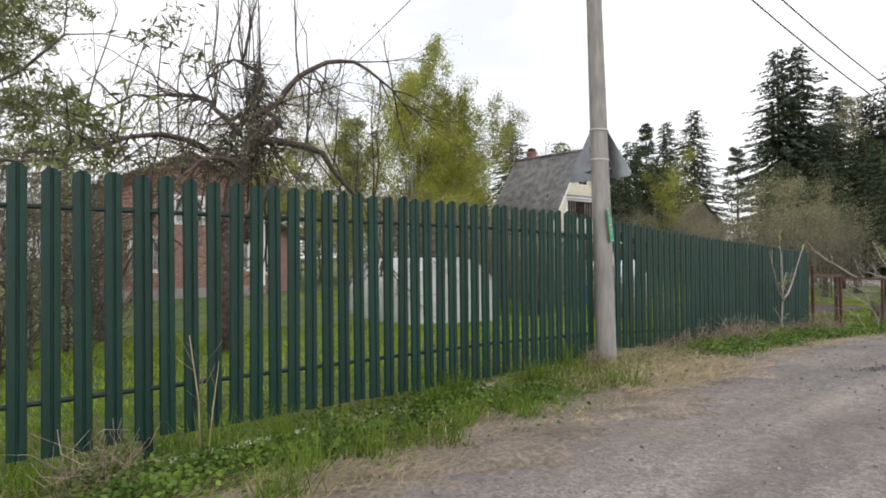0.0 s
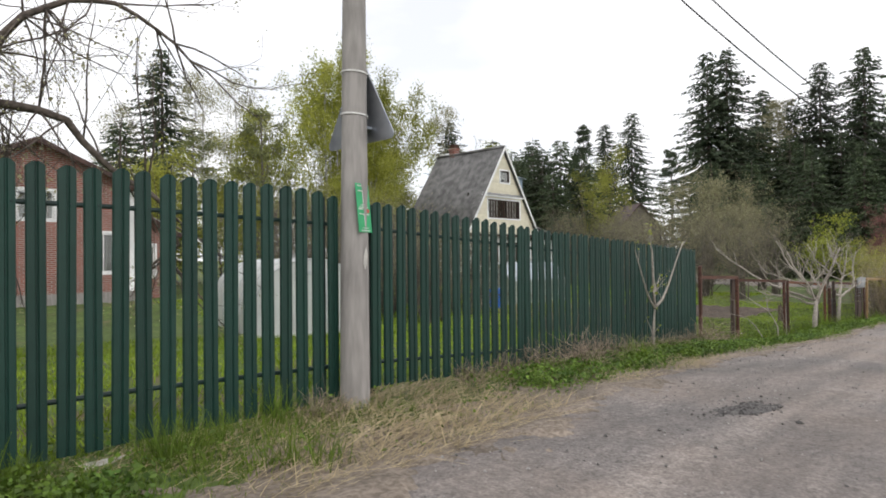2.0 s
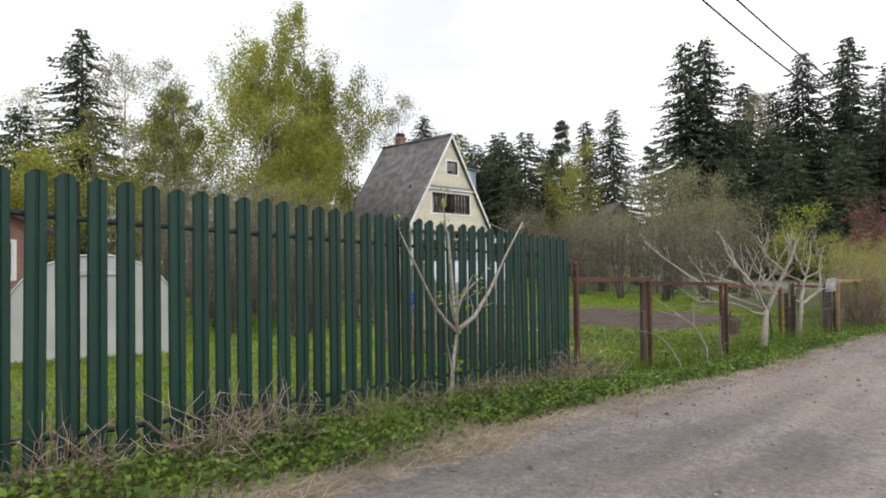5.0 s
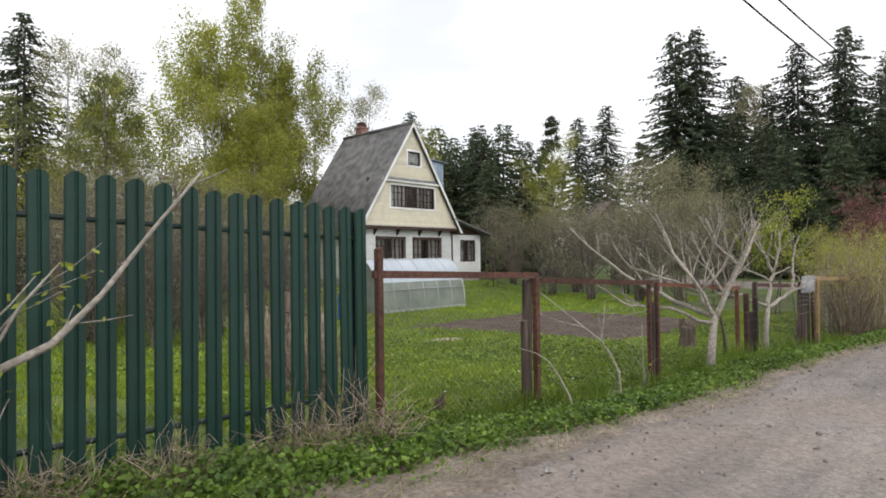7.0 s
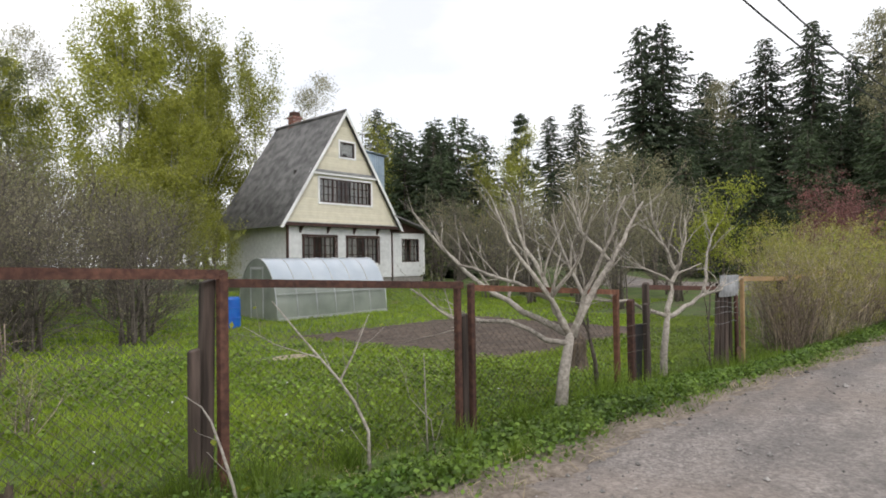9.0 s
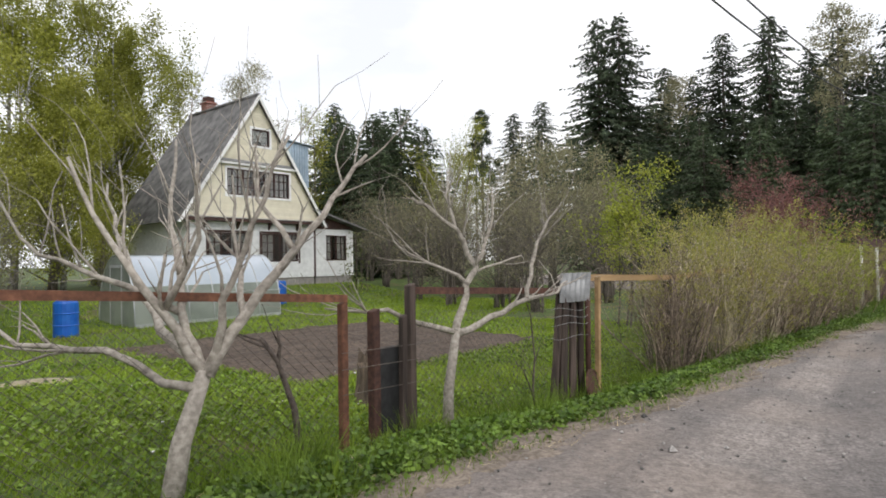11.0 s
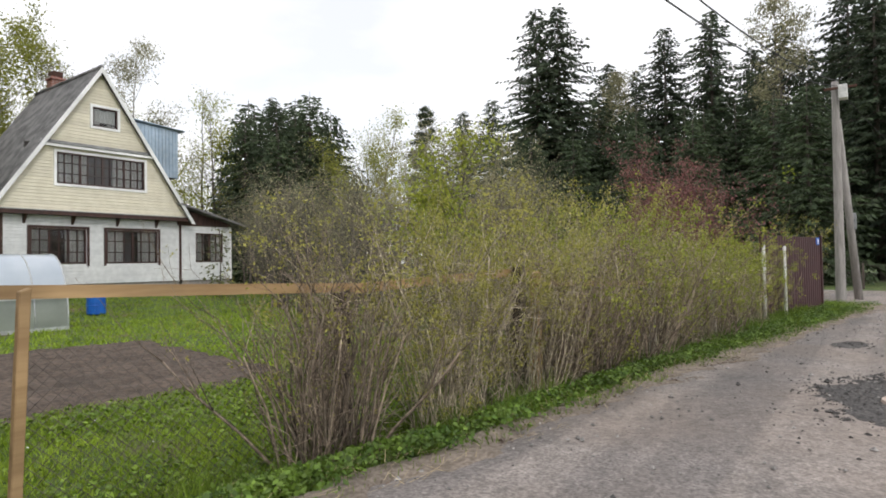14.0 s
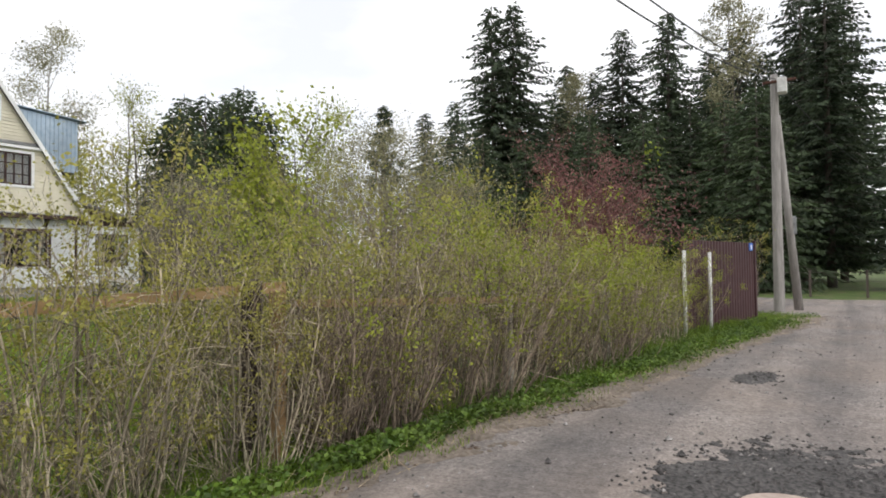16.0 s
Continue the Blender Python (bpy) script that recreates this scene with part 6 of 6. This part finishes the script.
def scrap_stack():
    """Old boards, a wavy zinc sheet, a pipe and a round lid tied round a fence post."""
    x, y = 25.36, 3.93
    z = ground_z(x, y)
    rng = random.Random(91)
    for k, (dx, lean, w, h) in enumerate(((-0.3, 0.22, 0.13, 1.4), (-0.19, 0.16, 0.12, 1.45), (-0.07, 0.1, 0.13, 1.42), (0.05, 0.08, 0.12, 1.38), (0.16, 0.06, 0.12, 1.36), (0.28, 0.03, 0.12, 1.44))):
        bm = bmesh.new()
        rows = []
        for i in range(8):
            u = i / 7
            c = dx + lean * u
            rows.append([bm.verts.new((c + s * w / 2 + rng.uniform(-0.008, 0.008), -0.04 * (k % 2) + t, h * u)) for s, t in ((-1, 0.0), (-0.3, -0.025), (0.4, -0.02), (1, 0.0), (0.9, 0.03), (-0.9, 0.03))])
        for r, q in zip(rows, rows[1:]):
            for i in range(6):
                bm.faces.new((r[i], r[(i + 1) % 6], q[(i + 1) % 6], q[i]))
        bm.faces.new(rows[0])
        bm.faces.new(rows[-1])
        o = part("slab_board", bm, OLD_WOOD)
        o.location = (x, y, z - 0.05)
        tagged(o, "dark weathered slab board leaning at the fence", "board", "scrap boards at the fence")
    v, f = [], []
    for i in range(25):
        a = -0.24 + 0.48 * i / 24
        d = 0.022 * math.sin(i * 1.5)
        v += [(a, d, 0), (a + 0.01, d, 0.32), (a, d + 0.004, 0), (a + 0.01, d + 0.004, 0.32)]
    for i in range(24):
        f += [(4 * i, 4 * i + 4, 4 * i + 5, 4 * i + 1), (4 * i + 2, 4 * i + 3, 4 * i + 7, 4 * i + 6), (4 * i + 1, 4 * i + 5, 4 * i + 7, 4 * i + 3)]
    o = part("zinc_sheet", mesh_from("zinc_sheet", v, f), ZINC)
    o.matrix_basis = pose(x + 0.03, y - 0.09, z + 1.15, 4, 0, -12)
    tagged(o, "bent piece of grey corrugated zinc capping old boards", "metal sheet")
    t = Tubes()
    t.add([(0, 0, -0.1), (0.02, 0, 1.38)], [0.032, 0.032], 10)
    o = part("steel_pipe", t.mesh("steel_pipe"), RUST)
    o.location = (x + 0.26, y - 0.13, z)
    tagged(o, "rusty brown steel pipe standing at the boards", "pipe")
    bm = bmesh.new()
    bmesh.ops.create_cone(bm, cap_ends=True, segments=28, radius1=0.265, radius2=0.24, depth=0.03)
    bmesh.ops.inset_region(bm, faces=[q for q in bm.faces if len(q.verts) > 6 and q.normal.z > 0], thickness=0.03, depth=-0.012)
    o = part("round_lid", bm, RUST)
    o.matrix_basis = pose(x + 0.27, y - 0.2, z + 0.19, 78, 0, 4) @ Matrix.Scale(0.78, 4)
    tagged(o, "round rusty metal lid leaning on the scrap boards", "lid")
    t = Tubes()
    for h in (0.78, 0.92, 1.0, 1.08):
        t.add([(0.34 * math.cos(a) + 0.06, 0.17 * math.sin(a), h + 0.02 * math.sin(a * 3 + h * 9)) for a in np.linspace(math.pi * 0.95, math.pi * 2.05, 14)], [0.0035] * 14, 4)
    o = part("binding_wire", t.mesh("binding_wire"), ZINC)
    o.location = (x, y, z)
    tagged(o, "loops of pale wire tied round the boards", "wire")


scrap_stack()


def paling_row():
    """A derelict boundary of thin stakes and dead stalks that runs back from the road."""
    a, b = Vector((15.75, 5.9, 0)), Vector((18.5, 13.2, 0))
    e = root("paling_fence", (a.x, a.y, ground_z(a.x, a.y)), "derelict fence of thin grey stakes with dead stalks", "fence")
    rng = random.Random(17)
    for k in range(44):
        p = a.lerp(b, (k + rng.uniform(-0.3, 0.3)) / 43)
        p.z = ground_z(p.x, p.y) - 0.1
        post = k % 9 == 4
        h, r = (1.35, 0.045) if post else (rng.uniform(0.75, 1.2), rng.uniform(0.008, 0.018))
        q = p + Vector((rng.gauss(0, 0.05), rng.gauss(0, 0.06), h))
        t = Tubes()
        t.add([p - e.location, (p + q) / 2 + Vector((rng.gauss(0, 0.015), rng.gauss(0, 0.015), 0)) - e.location, q - e.location], [r, r * 0.95, r * 0.8], 6)
        part("post" if post else "stake", t.mesh("stake"), STUMP_WOOD if post else STEM_DARK, e)
    for z in (0.4, 0.95):
        t = Tubes()
        t.add([(0, 0.05, z), tuple((b - a) * 0.5 + Vector((0.03, 0.05, z - 0.18))), tuple((b - a) + Vector((0, 0.05, z - 0.3)))], [0.014] * 3, 5)
        part("rail", t.mesh("rail"), STUMP_WOOD, e)


paling_row()


def stump(x, y, h, r, seed, label):
    rng = random.Random(seed)
    bm = bmesh.new()
    rings = []
    n = 14
    jag = [rng.uniform(-0.22, 0.12) for _ in range(n)]
    for i in range(7):
        u = i / 6
        rings.append([bm.verts.new((math.cos(2 * math.pi * k / n) * r * (1.35 - 0.4 * min(1, u * 2) + 0.08 * math.sin(k * 2.3 + i)), math.sin(2 * math.pi * k / n) * r * (1.35 - 0.4 * min(1, u * 2) + 0.08 * math.cos(k * 1.9 + i)), h * u + (jag[k] if i == 6 else 0) - 0.06)) for k in range(n)])
    for a, b in zip(rings, rings[1:]):
        for k in range(n):
            bm.faces.new((a[k], a[(k + 1) % n], b[(k + 1) % n], b[k]))
    c = bm.verts.new((0, 0, h * 0.8))
    for k in range(n):
        bm.faces.new((rings[-1][k], rings[-1][(k + 1) % n], c))
    o = part("tree_stump", bm, STUMP_WOOD)
    o.location = (x, y, ground_z(x, y))
    tagged(o, label, "tree stump")


stump(23.97, 5.59, 0.58, 0.15, 95, "rotten broken grey-brown tree stump beside the fruit tree")
stump(16.76, 5.37, 0.2, 0.06, 98, "short sawn-off stake in the lawn")
stump(15.2, 4.45, 0.16, 0.07, 97, "low rotten stump at the end of the fence")


# ---- the gate at the bend ----
def steel_gate():
    a, b = Vector((40.85, 2.5, 0)), Vector((44.9, 1.62, 0))
    turn = math.degrees(math.atan2(b.y - a.y, b.x - a.x))
    L = (b - a).length
    z = -0.78
    e = root("gate", (a.x, a.y, z), "maroon corrugated steel double gate between posts", "gate", turn=turn)
    for k in (0, 1):
        x0, x1 = L / 2 * k + 0.02, L / 2 * (k + 1) - 0.02
        v, f = [], []
        n = 72
        for i in range(n + 1):
            x = x0 + (x1 - x0) * i / n
            d = 0.012 if i % 6 < 3 else -0.012
            v += [(x, d, 0.05), (x, d, 1.98), (x, d + 0.003, 0.05), (x, d + 0.003, 1.98)]
        for i in range(n):
            f += [(4 * i, 4 * i + 4, 4 * i + 5, 4 * i + 1), (4 * i + 2, 4 * i + 3, 4 * i + 7, 4 * i + 6), (4 * i + 1, 4 * i + 5, 4 * i + 7, 4 * i + 3)]
        part("leaf", mesh_from("leaf", v, f, smooth=False), MAROON, e)
        part("leaf_frame", boxed(x0, x1, 0.02, 0.06, 1.94, 1.99), MAROON, e)
    for x in (-0.05, L + 0.05):
        part("post", boxed(x - 0.04, x + 0.04, -0.04, 0.04, -0.2, 2.05, bevel=0.004), MAROON, e)
    part("number_plate", boxed(L - 0.36, L - 0.12, -0.03, -0.016, 1.78, 1.98, bevel=0.003), BLUE_PLASTIC, e, "small blue house number plate")
    part("number_plate_mark", boxed(L - 0.28, L - 0.2, -0.036, -0.031, 1.82, 1.93), WHITE, e)
    for dx, dy, h in ((-0.2, -0.1, 1.75), (0.95, -0.16, 1.72)):
        t = Tubes()
        t.add([(dx, dy, -0.2), (dx, dy, h)], [0.045, 0.04], 8)
        o = part("stake", t.mesh("stake"), WHITE_BAND)
        o.matrix_basis = e.matrix_basis.copy()
        tagged(o, "thin pale grey fence stake beside the gate", "stake", "stakes beside the gate")


steel_gate()


def far_fence():
    e = root("far_fence", (60.5, 2, ground_z(60.5, 2)), "low dark wire fence beyond the road bend", "fence")
    for k in range(9):
        y = -12 + k * 2.2
        part("post", boxed(-0.05, 0.05, y - 0.05, y + 0.05, -0.2, 1.25, bevel=0.005), BARK_DARK, e)
    for z in (0.35, 0.75, 1.15):
        rod(e, "wire", (0, -12, z), (0, 5.6, z), 0.008, WIRE, 4)


far_fence()


# ---- ground cover ----
def garden_bed():
    def inside(x, y):
        u = np.clip((y - 7.2) / 6.6, 0, 1)
        return np.minimum.reduce([x - (24.3 + 0.4 * u), (30.4 + 1.2 * u) - x, y - (7.3 - 0.04 * (x - 24)), 14.2 - 0.1 * (x - 24) - y]) + 0.15 * wobble(x, y, 2.5, 1.0)

    def h(x, y):
        return gz(x, y) + np.clip(inside(x, y) * 0.3, -0.1, 0.06) + 0.02 * wobble(x, y, 6.5, 3) + 0.018 * wobble(x, y, 17, 5) + 0.02 * np.sin(y * 9 + 0.8 * np.sin(x))

    o = part("soil_bed", grid_mesh("soil_bed", np.arange(23.5, 33, 0.09), np.arange(6.6, 15, 0.09), h, lambda x, y: inside(x, y) > -0.3), SOIL)
    tagged(o, "freshly dug dark brown vegetable bed in the lawn", "garden bed", kind="structure")
    return inside


bed_inside = garden_bed()
_o = part("sand_patch", grid_mesh("sand_patch", np.arange(21.2, 23.3, 0.1), np.arange(9.4, 11.2, 0.1), lambda x, y: gz(x, y) + 0.05 - 0.12 * (((x - 22.2) / 0.8) ** 2 + ((y - 10.3) / 0.55) ** 2)), mat("pale_sand", (0.3, 0.25, 0.17), (0.42, 0.36, 0.25), 14, 0.95, 0.4))
tagged(_o, "small pale patch of sand on the lawn", "sand", kind="structure")


def cover(name, label, category, v, material):
    return tagged(part(name, quads(name, v), material), label, category, kind="stuff")


def scatter_points(r, n, x0, x1, y0, y1, keep):
    x, y = r.uniform(x0, x1, n), r.uniform(y0, y1, n)
    k = keep(x, y)
    return x[k], y[k]


def with_z(x, y, lift=0.0):
    return np.stack([x, y, gz(x, y) + lift], 1)


def grow_cover():
    r = np.random.default_rng(8)

    def verge(x, y):
        return (road_sdf(x, y) < 0.06) & (y < fence_line(x) + 0.4)

    patch = lambda x, y: wobble(x, y, 1.1, 2.0)
    # tall tufts along the fence foot and loose verge grass
    x, y = scatter_points(r, 330000, -2, 47, 0.2, 5.2, verge)
    dry = np.where(x < 13, 0.6, 0.12)
    keep = r.random(len(x)) < np.clip(0.5 + 0.5 * patch(x, y), 0.12, 1) * (1 - 0.55 * dry)
    x, y = x[keep], y[keep]
    tall = 0.08 + 0.2 * smooth(0.9, 0.1, np.abs(fence_line(x) - 0.25 - y)) * np.clip(0.6 + wobble(x, y, 1.7, 4.0), 0.1, 1.2) * np.interp(x, [5.5, 6.8, 15, 17], [0.8, 0.25, 0.3, 0.6])
    cover("verge_grass", "fresh green grass tufts along the fence", "grass", blades(r, with_z(x, y, -0.01), tall, 0.0045, 0.4), GRASS)
    # dense tufts
    n = 620
    cx = r.uniform(-1.5, 44, n)
    cy = np.where(r.random(n) < 0.6, fence_line(cx) - r.uniform(0.02, 0.4, n), road_edge(cx) + r.uniform(0.15, 1.1, n))
    k = (cy < fence_line(cx) + 0.3) & (road_sdf(cx, cy) < -0.1) & (r.random(n) < np.clip(0.55 + 0.7 * wobble(cx, cy, 0.8, 6.0), 0.1, 1) * np.interp(cx, [5.5, 6.8, 14.5, 16], [0.8, 0.12, 0.15, 0.6]))
    cx, cy = cx[k], cy[k]
    hgt = np.repeat(r.uniform(0.14, 0.36, len(cx)), 70)
    bx, by = np.repeat(cx, 70) + r.normal(size=len(hgt)) * 0.07, np.repeat(cy, 70) + r.normal(size=len(hgt)) * 0.06
    cover("grass_tufts", "taller bright green grass tufts at the fence foot", "grass", blades(r, with_z(bx, by, -0.01), hgt, 0.005, 0.38), GRASS)
    # lush leafy patches
    n = 520
    cx = np.concatenate([r.uniform(0.8, 4.6, 60), r.uniform(8.6, 16, 130), r.uniform(16, 27, 170), r.uniform(27, 44, n - 360)])
    cy = np.where(cx < 6.2, fence_line(cx) - r.uniform(0.15, 0.9, n), road_edge(cx) + r.uniform(0.2, 0.9, n))
    m = 130
    bx, by = np.repeat(cx, m) + r.normal(size=n * m) * 0.13, np.repeat(cy, m) + r.normal(size=n * m) * 0.11
    k = (road_sdf(bx, by) < -0.05) & (by < fence_line(bx) + 0.3)
    c = with_z(bx, by) + np.stack([0 * bx, 0 * bx, r.uniform(0.01, 0.16, n * m)], 1)
    cover("nettle_patches", "lush patches of dark green nettle leaves", "weeds", leaf_quads(r, c[k], 0.043, 0.03, flat=0.4), WEED)
    # dry straw lying on the verge
    x, y = scatter_points(r, 190000, -2, 47, 0.2, 4.9, lambda a, b: (road_sdf(a, b) < 0.25) & (b < fence_line(a) + 0.1))
    keep = r.random(len(x)) < np.where(x < 13.5, np.clip(0.35 + 0.7 * wobble(x, y, 1.3, 7.0) + 0.6 * np.exp(-((x - 6.6) / 1.7) ** 2), 0.06, 1), 0.06)
    x, y = x[keep], y[keep]
    n = len(x)
    a = r.normal(0.1, 0.7, n)
    long = (r.random((n, 1)) < 0.12) * np.exp(-((x - 6.9) / 2.2) ** 2)[:, None]
    d = np.stack([np.cos(a), np.sin(a), r.uniform(-0.02, 0.25, n)], 1) * (r.uniform(0.06, 0.28, (n, 1)) + long * r.uniform(0.1, 0.5, (n, 1)))
    s = np.stack([-np.sin(a), np.cos(a), np.zeros(n)], 1) * (0.0024 + 0.0022 * long)
    b = with_z(x, y, 0.02) + np.stack([0 * x, 0 * x, r.uniform(0, 0.05, n)], 1)
    cover("dry_straw", "matted dry straw and dead grass on the verge", "straw", np.stack([b - s, b + s, b + d + s * 0.4, b + d - s * 0.4], 1), STRAW)
    # dead leaves and twigs gathered along the road's edge
    x, y = scatter_points(r, 60000, 12.5, 34, 0.2, 4.9, lambda a, b: (road_sdf(a, b) < 0.8) & (road_sdf(a, b) > -0.12))
    keep = r.random(len(x)) < np.exp(-np.abs(road_sdf(x, y) - 0.12) / 0.2) * np.clip(0.5 + 0.9 * wobble(x, y, 1.1, 4.0), 0.05, 1)
    x, y = x[keep], y[keep]
    cover("leaf_litter", "brown dead leaves and twigs along the edge of the road", "leaf litter", leaf_quads(r, with_z(x, y, 0.014), 0.05, 0.022, flat=0.85), LITTER)
    # broad-leaved weeds on the verge
    x, y = scatter_points(r, 150000, -1, 47, 0.2, 5.4, lambda a, b: (road_sdf(a, b) < 0.02) & (b < fence_line(a) + 0.8))
    keep = r.random(len(x)) < np.clip(0.15 + 0.8 * wobble(x, y, 1.5, 9.0) + 0.35 * smooth(13, 17, x), 0.02, 1) * np.where(x < 6, 0.6, 1.0)
    x, y = x[keep], y[keep]
    c = with_z(x, y, 0.0) + np.stack([0 * x, 0 * x, r.uniform(0.02, 0.14, len(x))], 1)
    cover("verge_weeds", "low broad-leaved green weeds beside the road", "weeds", leaf_quads(r, c, 0.042, 0.03, flat=0.5), WEED)
    # the lawn, denser where it lies near
    far = lambda a, b: (b > fence_line(a) + 0.1) & (bed_inside(a, b) < 0.05) & (((a - 22.2) / 0.75) ** 2 + ((b - 10.3) / 0.5) ** 2 > 1)
    x1, y1 = scatter_points(r, 150000, 14.5, 34, 3.5, 11, far)
    x2, y2 = scatter_points(r, 55000, 13, 42, 11, 26, far)
    x3, y3 = scatter_points(r, 45000, -2, 15, 4.9, 16, far)
    cover("lawn_grass", "bright green lawn grass", "grass", np.concatenate([blades(r, with_z(x1, y1, -0.01), np.full(len(x1), 0.085), 0.008, 0.65), blades(r, with_z(x2, y2, -0.01), np.full(len(x2), 0.1), 0.016, 0.65), blades(r, with_z(x3, y3, -0.01), np.full(len(x3), 0.09), 0.01, 0.6)]), LAWN)
    x, y = scatter_points(r, 120000, 14.5, 33, 3.6, 12, far)
    keep = r.random(len(x)) < np.clip(0.4 + 0.8 * wobble(x, y, 0.9, 3.0), 0.05, 1)
    x, y = x[keep], y[keep]
    c = with_z(x, y, 0.0) + np.stack([0 * x, 0 * x, r.uniform(0.01, 0.1, len(x))], 1)
    cover("lawn_weeds", "clover and dandelion leaves in the lawn", "weeds", leaf_quads(r, c, 0.055, 0.04, flat=0.5), CLOVER)
    x, y = scatter_points(r, 60, 16, 28, 5, 9, far)
    c = with_z(x, y, 0.1)
    cover("white_flowers", "tiny white flowers in the lawn", "flowers", leaf_quads(r, c, 0.03, 0.03, flat=0.8), WHITE)


grow_cover()


def strew(name, x, y, size, material, label, r):
    """Small uneven stones lying on the road, as one sheet of stuff."""
    n = len(x)
    s = np.minimum(r.lognormal(size, 0.45, n), 0.034)
    oct_v = np.array([(1, 0, 0), (0, 1, 0), (-1, 0, 0), (0, -1, 0), (0, 0, 0.8), (0, 0, -0.8)])
    oct_f = np.array([(0, 1, 4), (1, 2, 4), (2, 3, 4), (3, 0, 4), (1, 0, 5), (2, 1, 5), (3, 2, 5), (0, 3, 5)])
    v = oct_v[None] * s[:, None, None] * r.uniform(0.6, 1.3, (n, 6, 1)) + np.stack([x, y, road_height(x, y) + s * 0.35], 1)[:, None]
    f = oct_f[None] + (np.arange(n) * 6)[:, None, None]
    o = part(name, mesh_from(name, v.reshape(-1, 3).tolist(), f.reshape(-1, 3).tolist(), smooth=False), material)
    tagged(o, label, "gravel", kind="stuff")


def pebbles():
    r = np.random.default_rng(12)
    x, y = scatter_points(r, 42000, -2, 48, -3.5, 4, lambda a, b: road_sdf(a, b) > -0.15)
    edge = np.exp(-np.abs(road_sdf(x, y)) / 0.5)
    patch = np.exp(-(((x - 31.2) / 1.5) ** 2 + ((y + 0.2) / 0.8) ** 2)) + np.exp(-(((x - 9.7) / 0.8) ** 2 + ((y - 2.3) / 0.4) ** 2))
    keep = r.random(len(x)) < 0.16 + 0.5 * edge + patch
    x, y = x[keep], y[keep]
    strew("pebbles", x, y, -4.75, STONE, "loose grey stones on the gravel road", r)


pebbles()


def gravel_patch(cx, cy, rx, ry, slant, stones, seed, label):
    """Loose dark stones strewn over a low mound that frays out into single stones."""
    def inside(x, y):
        return 1 - ((x - cx) / rx) ** 2 - ((y - cy + slant * (x - cx)) / ry) ** 2 + 0.4 * wobble(x, y, 2.7, seed) + 0.35 * wobble(x, y, 9.0, seed + 1) + 0.35 * wobble(x, y, 23.0, seed + 2)

    def h(x, y):
        return road_height(x, y) + np.clip(0.05 * inside(x, y), -0.03, 0.012) + 0.006 * wobble(x, y, 31, 2)

    o = part("gravel_patch", grid_mesh("gravel_patch", np.arange(cx - rx * 1.5, cx + rx * 1.5, 0.045), np.arange(cy - ry * 1.7, cy + ry * 1.7, 0.045), h, lambda x, y: inside(x, y) > -0.25), GRAVEL)
    tagged(o, label, "gravel", kind="structure")
    r = np.random.default_rng(int(seed * 10) + 3)
    p = r.normal(size=(stones, 2)) * [rx * 0.62, ry * 0.62]
    x, y = cx + p[:, 0], cy + p[:, 1] - slant * p[:, 0]
    k = r.random(stones) < np.clip(inside(x, y) + 0.5, 0.08, 1)
    strew("gravel_stones", x[k], y[k], -4.6, GRAVEL, "dark loose stones strewn over the road", r)


gravel_patch(31.0, -0.25, 1.3, 0.88, 0.0, 9000, 1.0, "spread of darker loose gravel round the manhole cover")
gravel_patch(9.28, 2.05, 0.5, 0.17, 0.12, 500, 2.0, "shallow dark pothole of loose gravel in the road")
gravel_patch(35.3, 0.56, 0.6, 0.22, 0.1, 500, 3.0, "shallow dark pothole of loose gravel in the road")


def manhole():
    e = root("manhole_cover", (30.85, -0.07, float(road_height(30.85, -0.07)) + 0.008), "round pinkish-beige concrete manhole cover amid gravel", "manhole cover")
    bm = bmesh.new()
    bmesh.ops.create_cone(bm, cap_ends=True, segments=36, radius1=0.26, radius2=0.245, depth=0.06, matrix=pose(0, 0, 0.01))
    part("cover", bm, mat("pinkish_concrete", (0.42, 0.33, 0.28), (0.52, 0.42, 0.36), 20, 0.9, 0.3), e)


manhole()
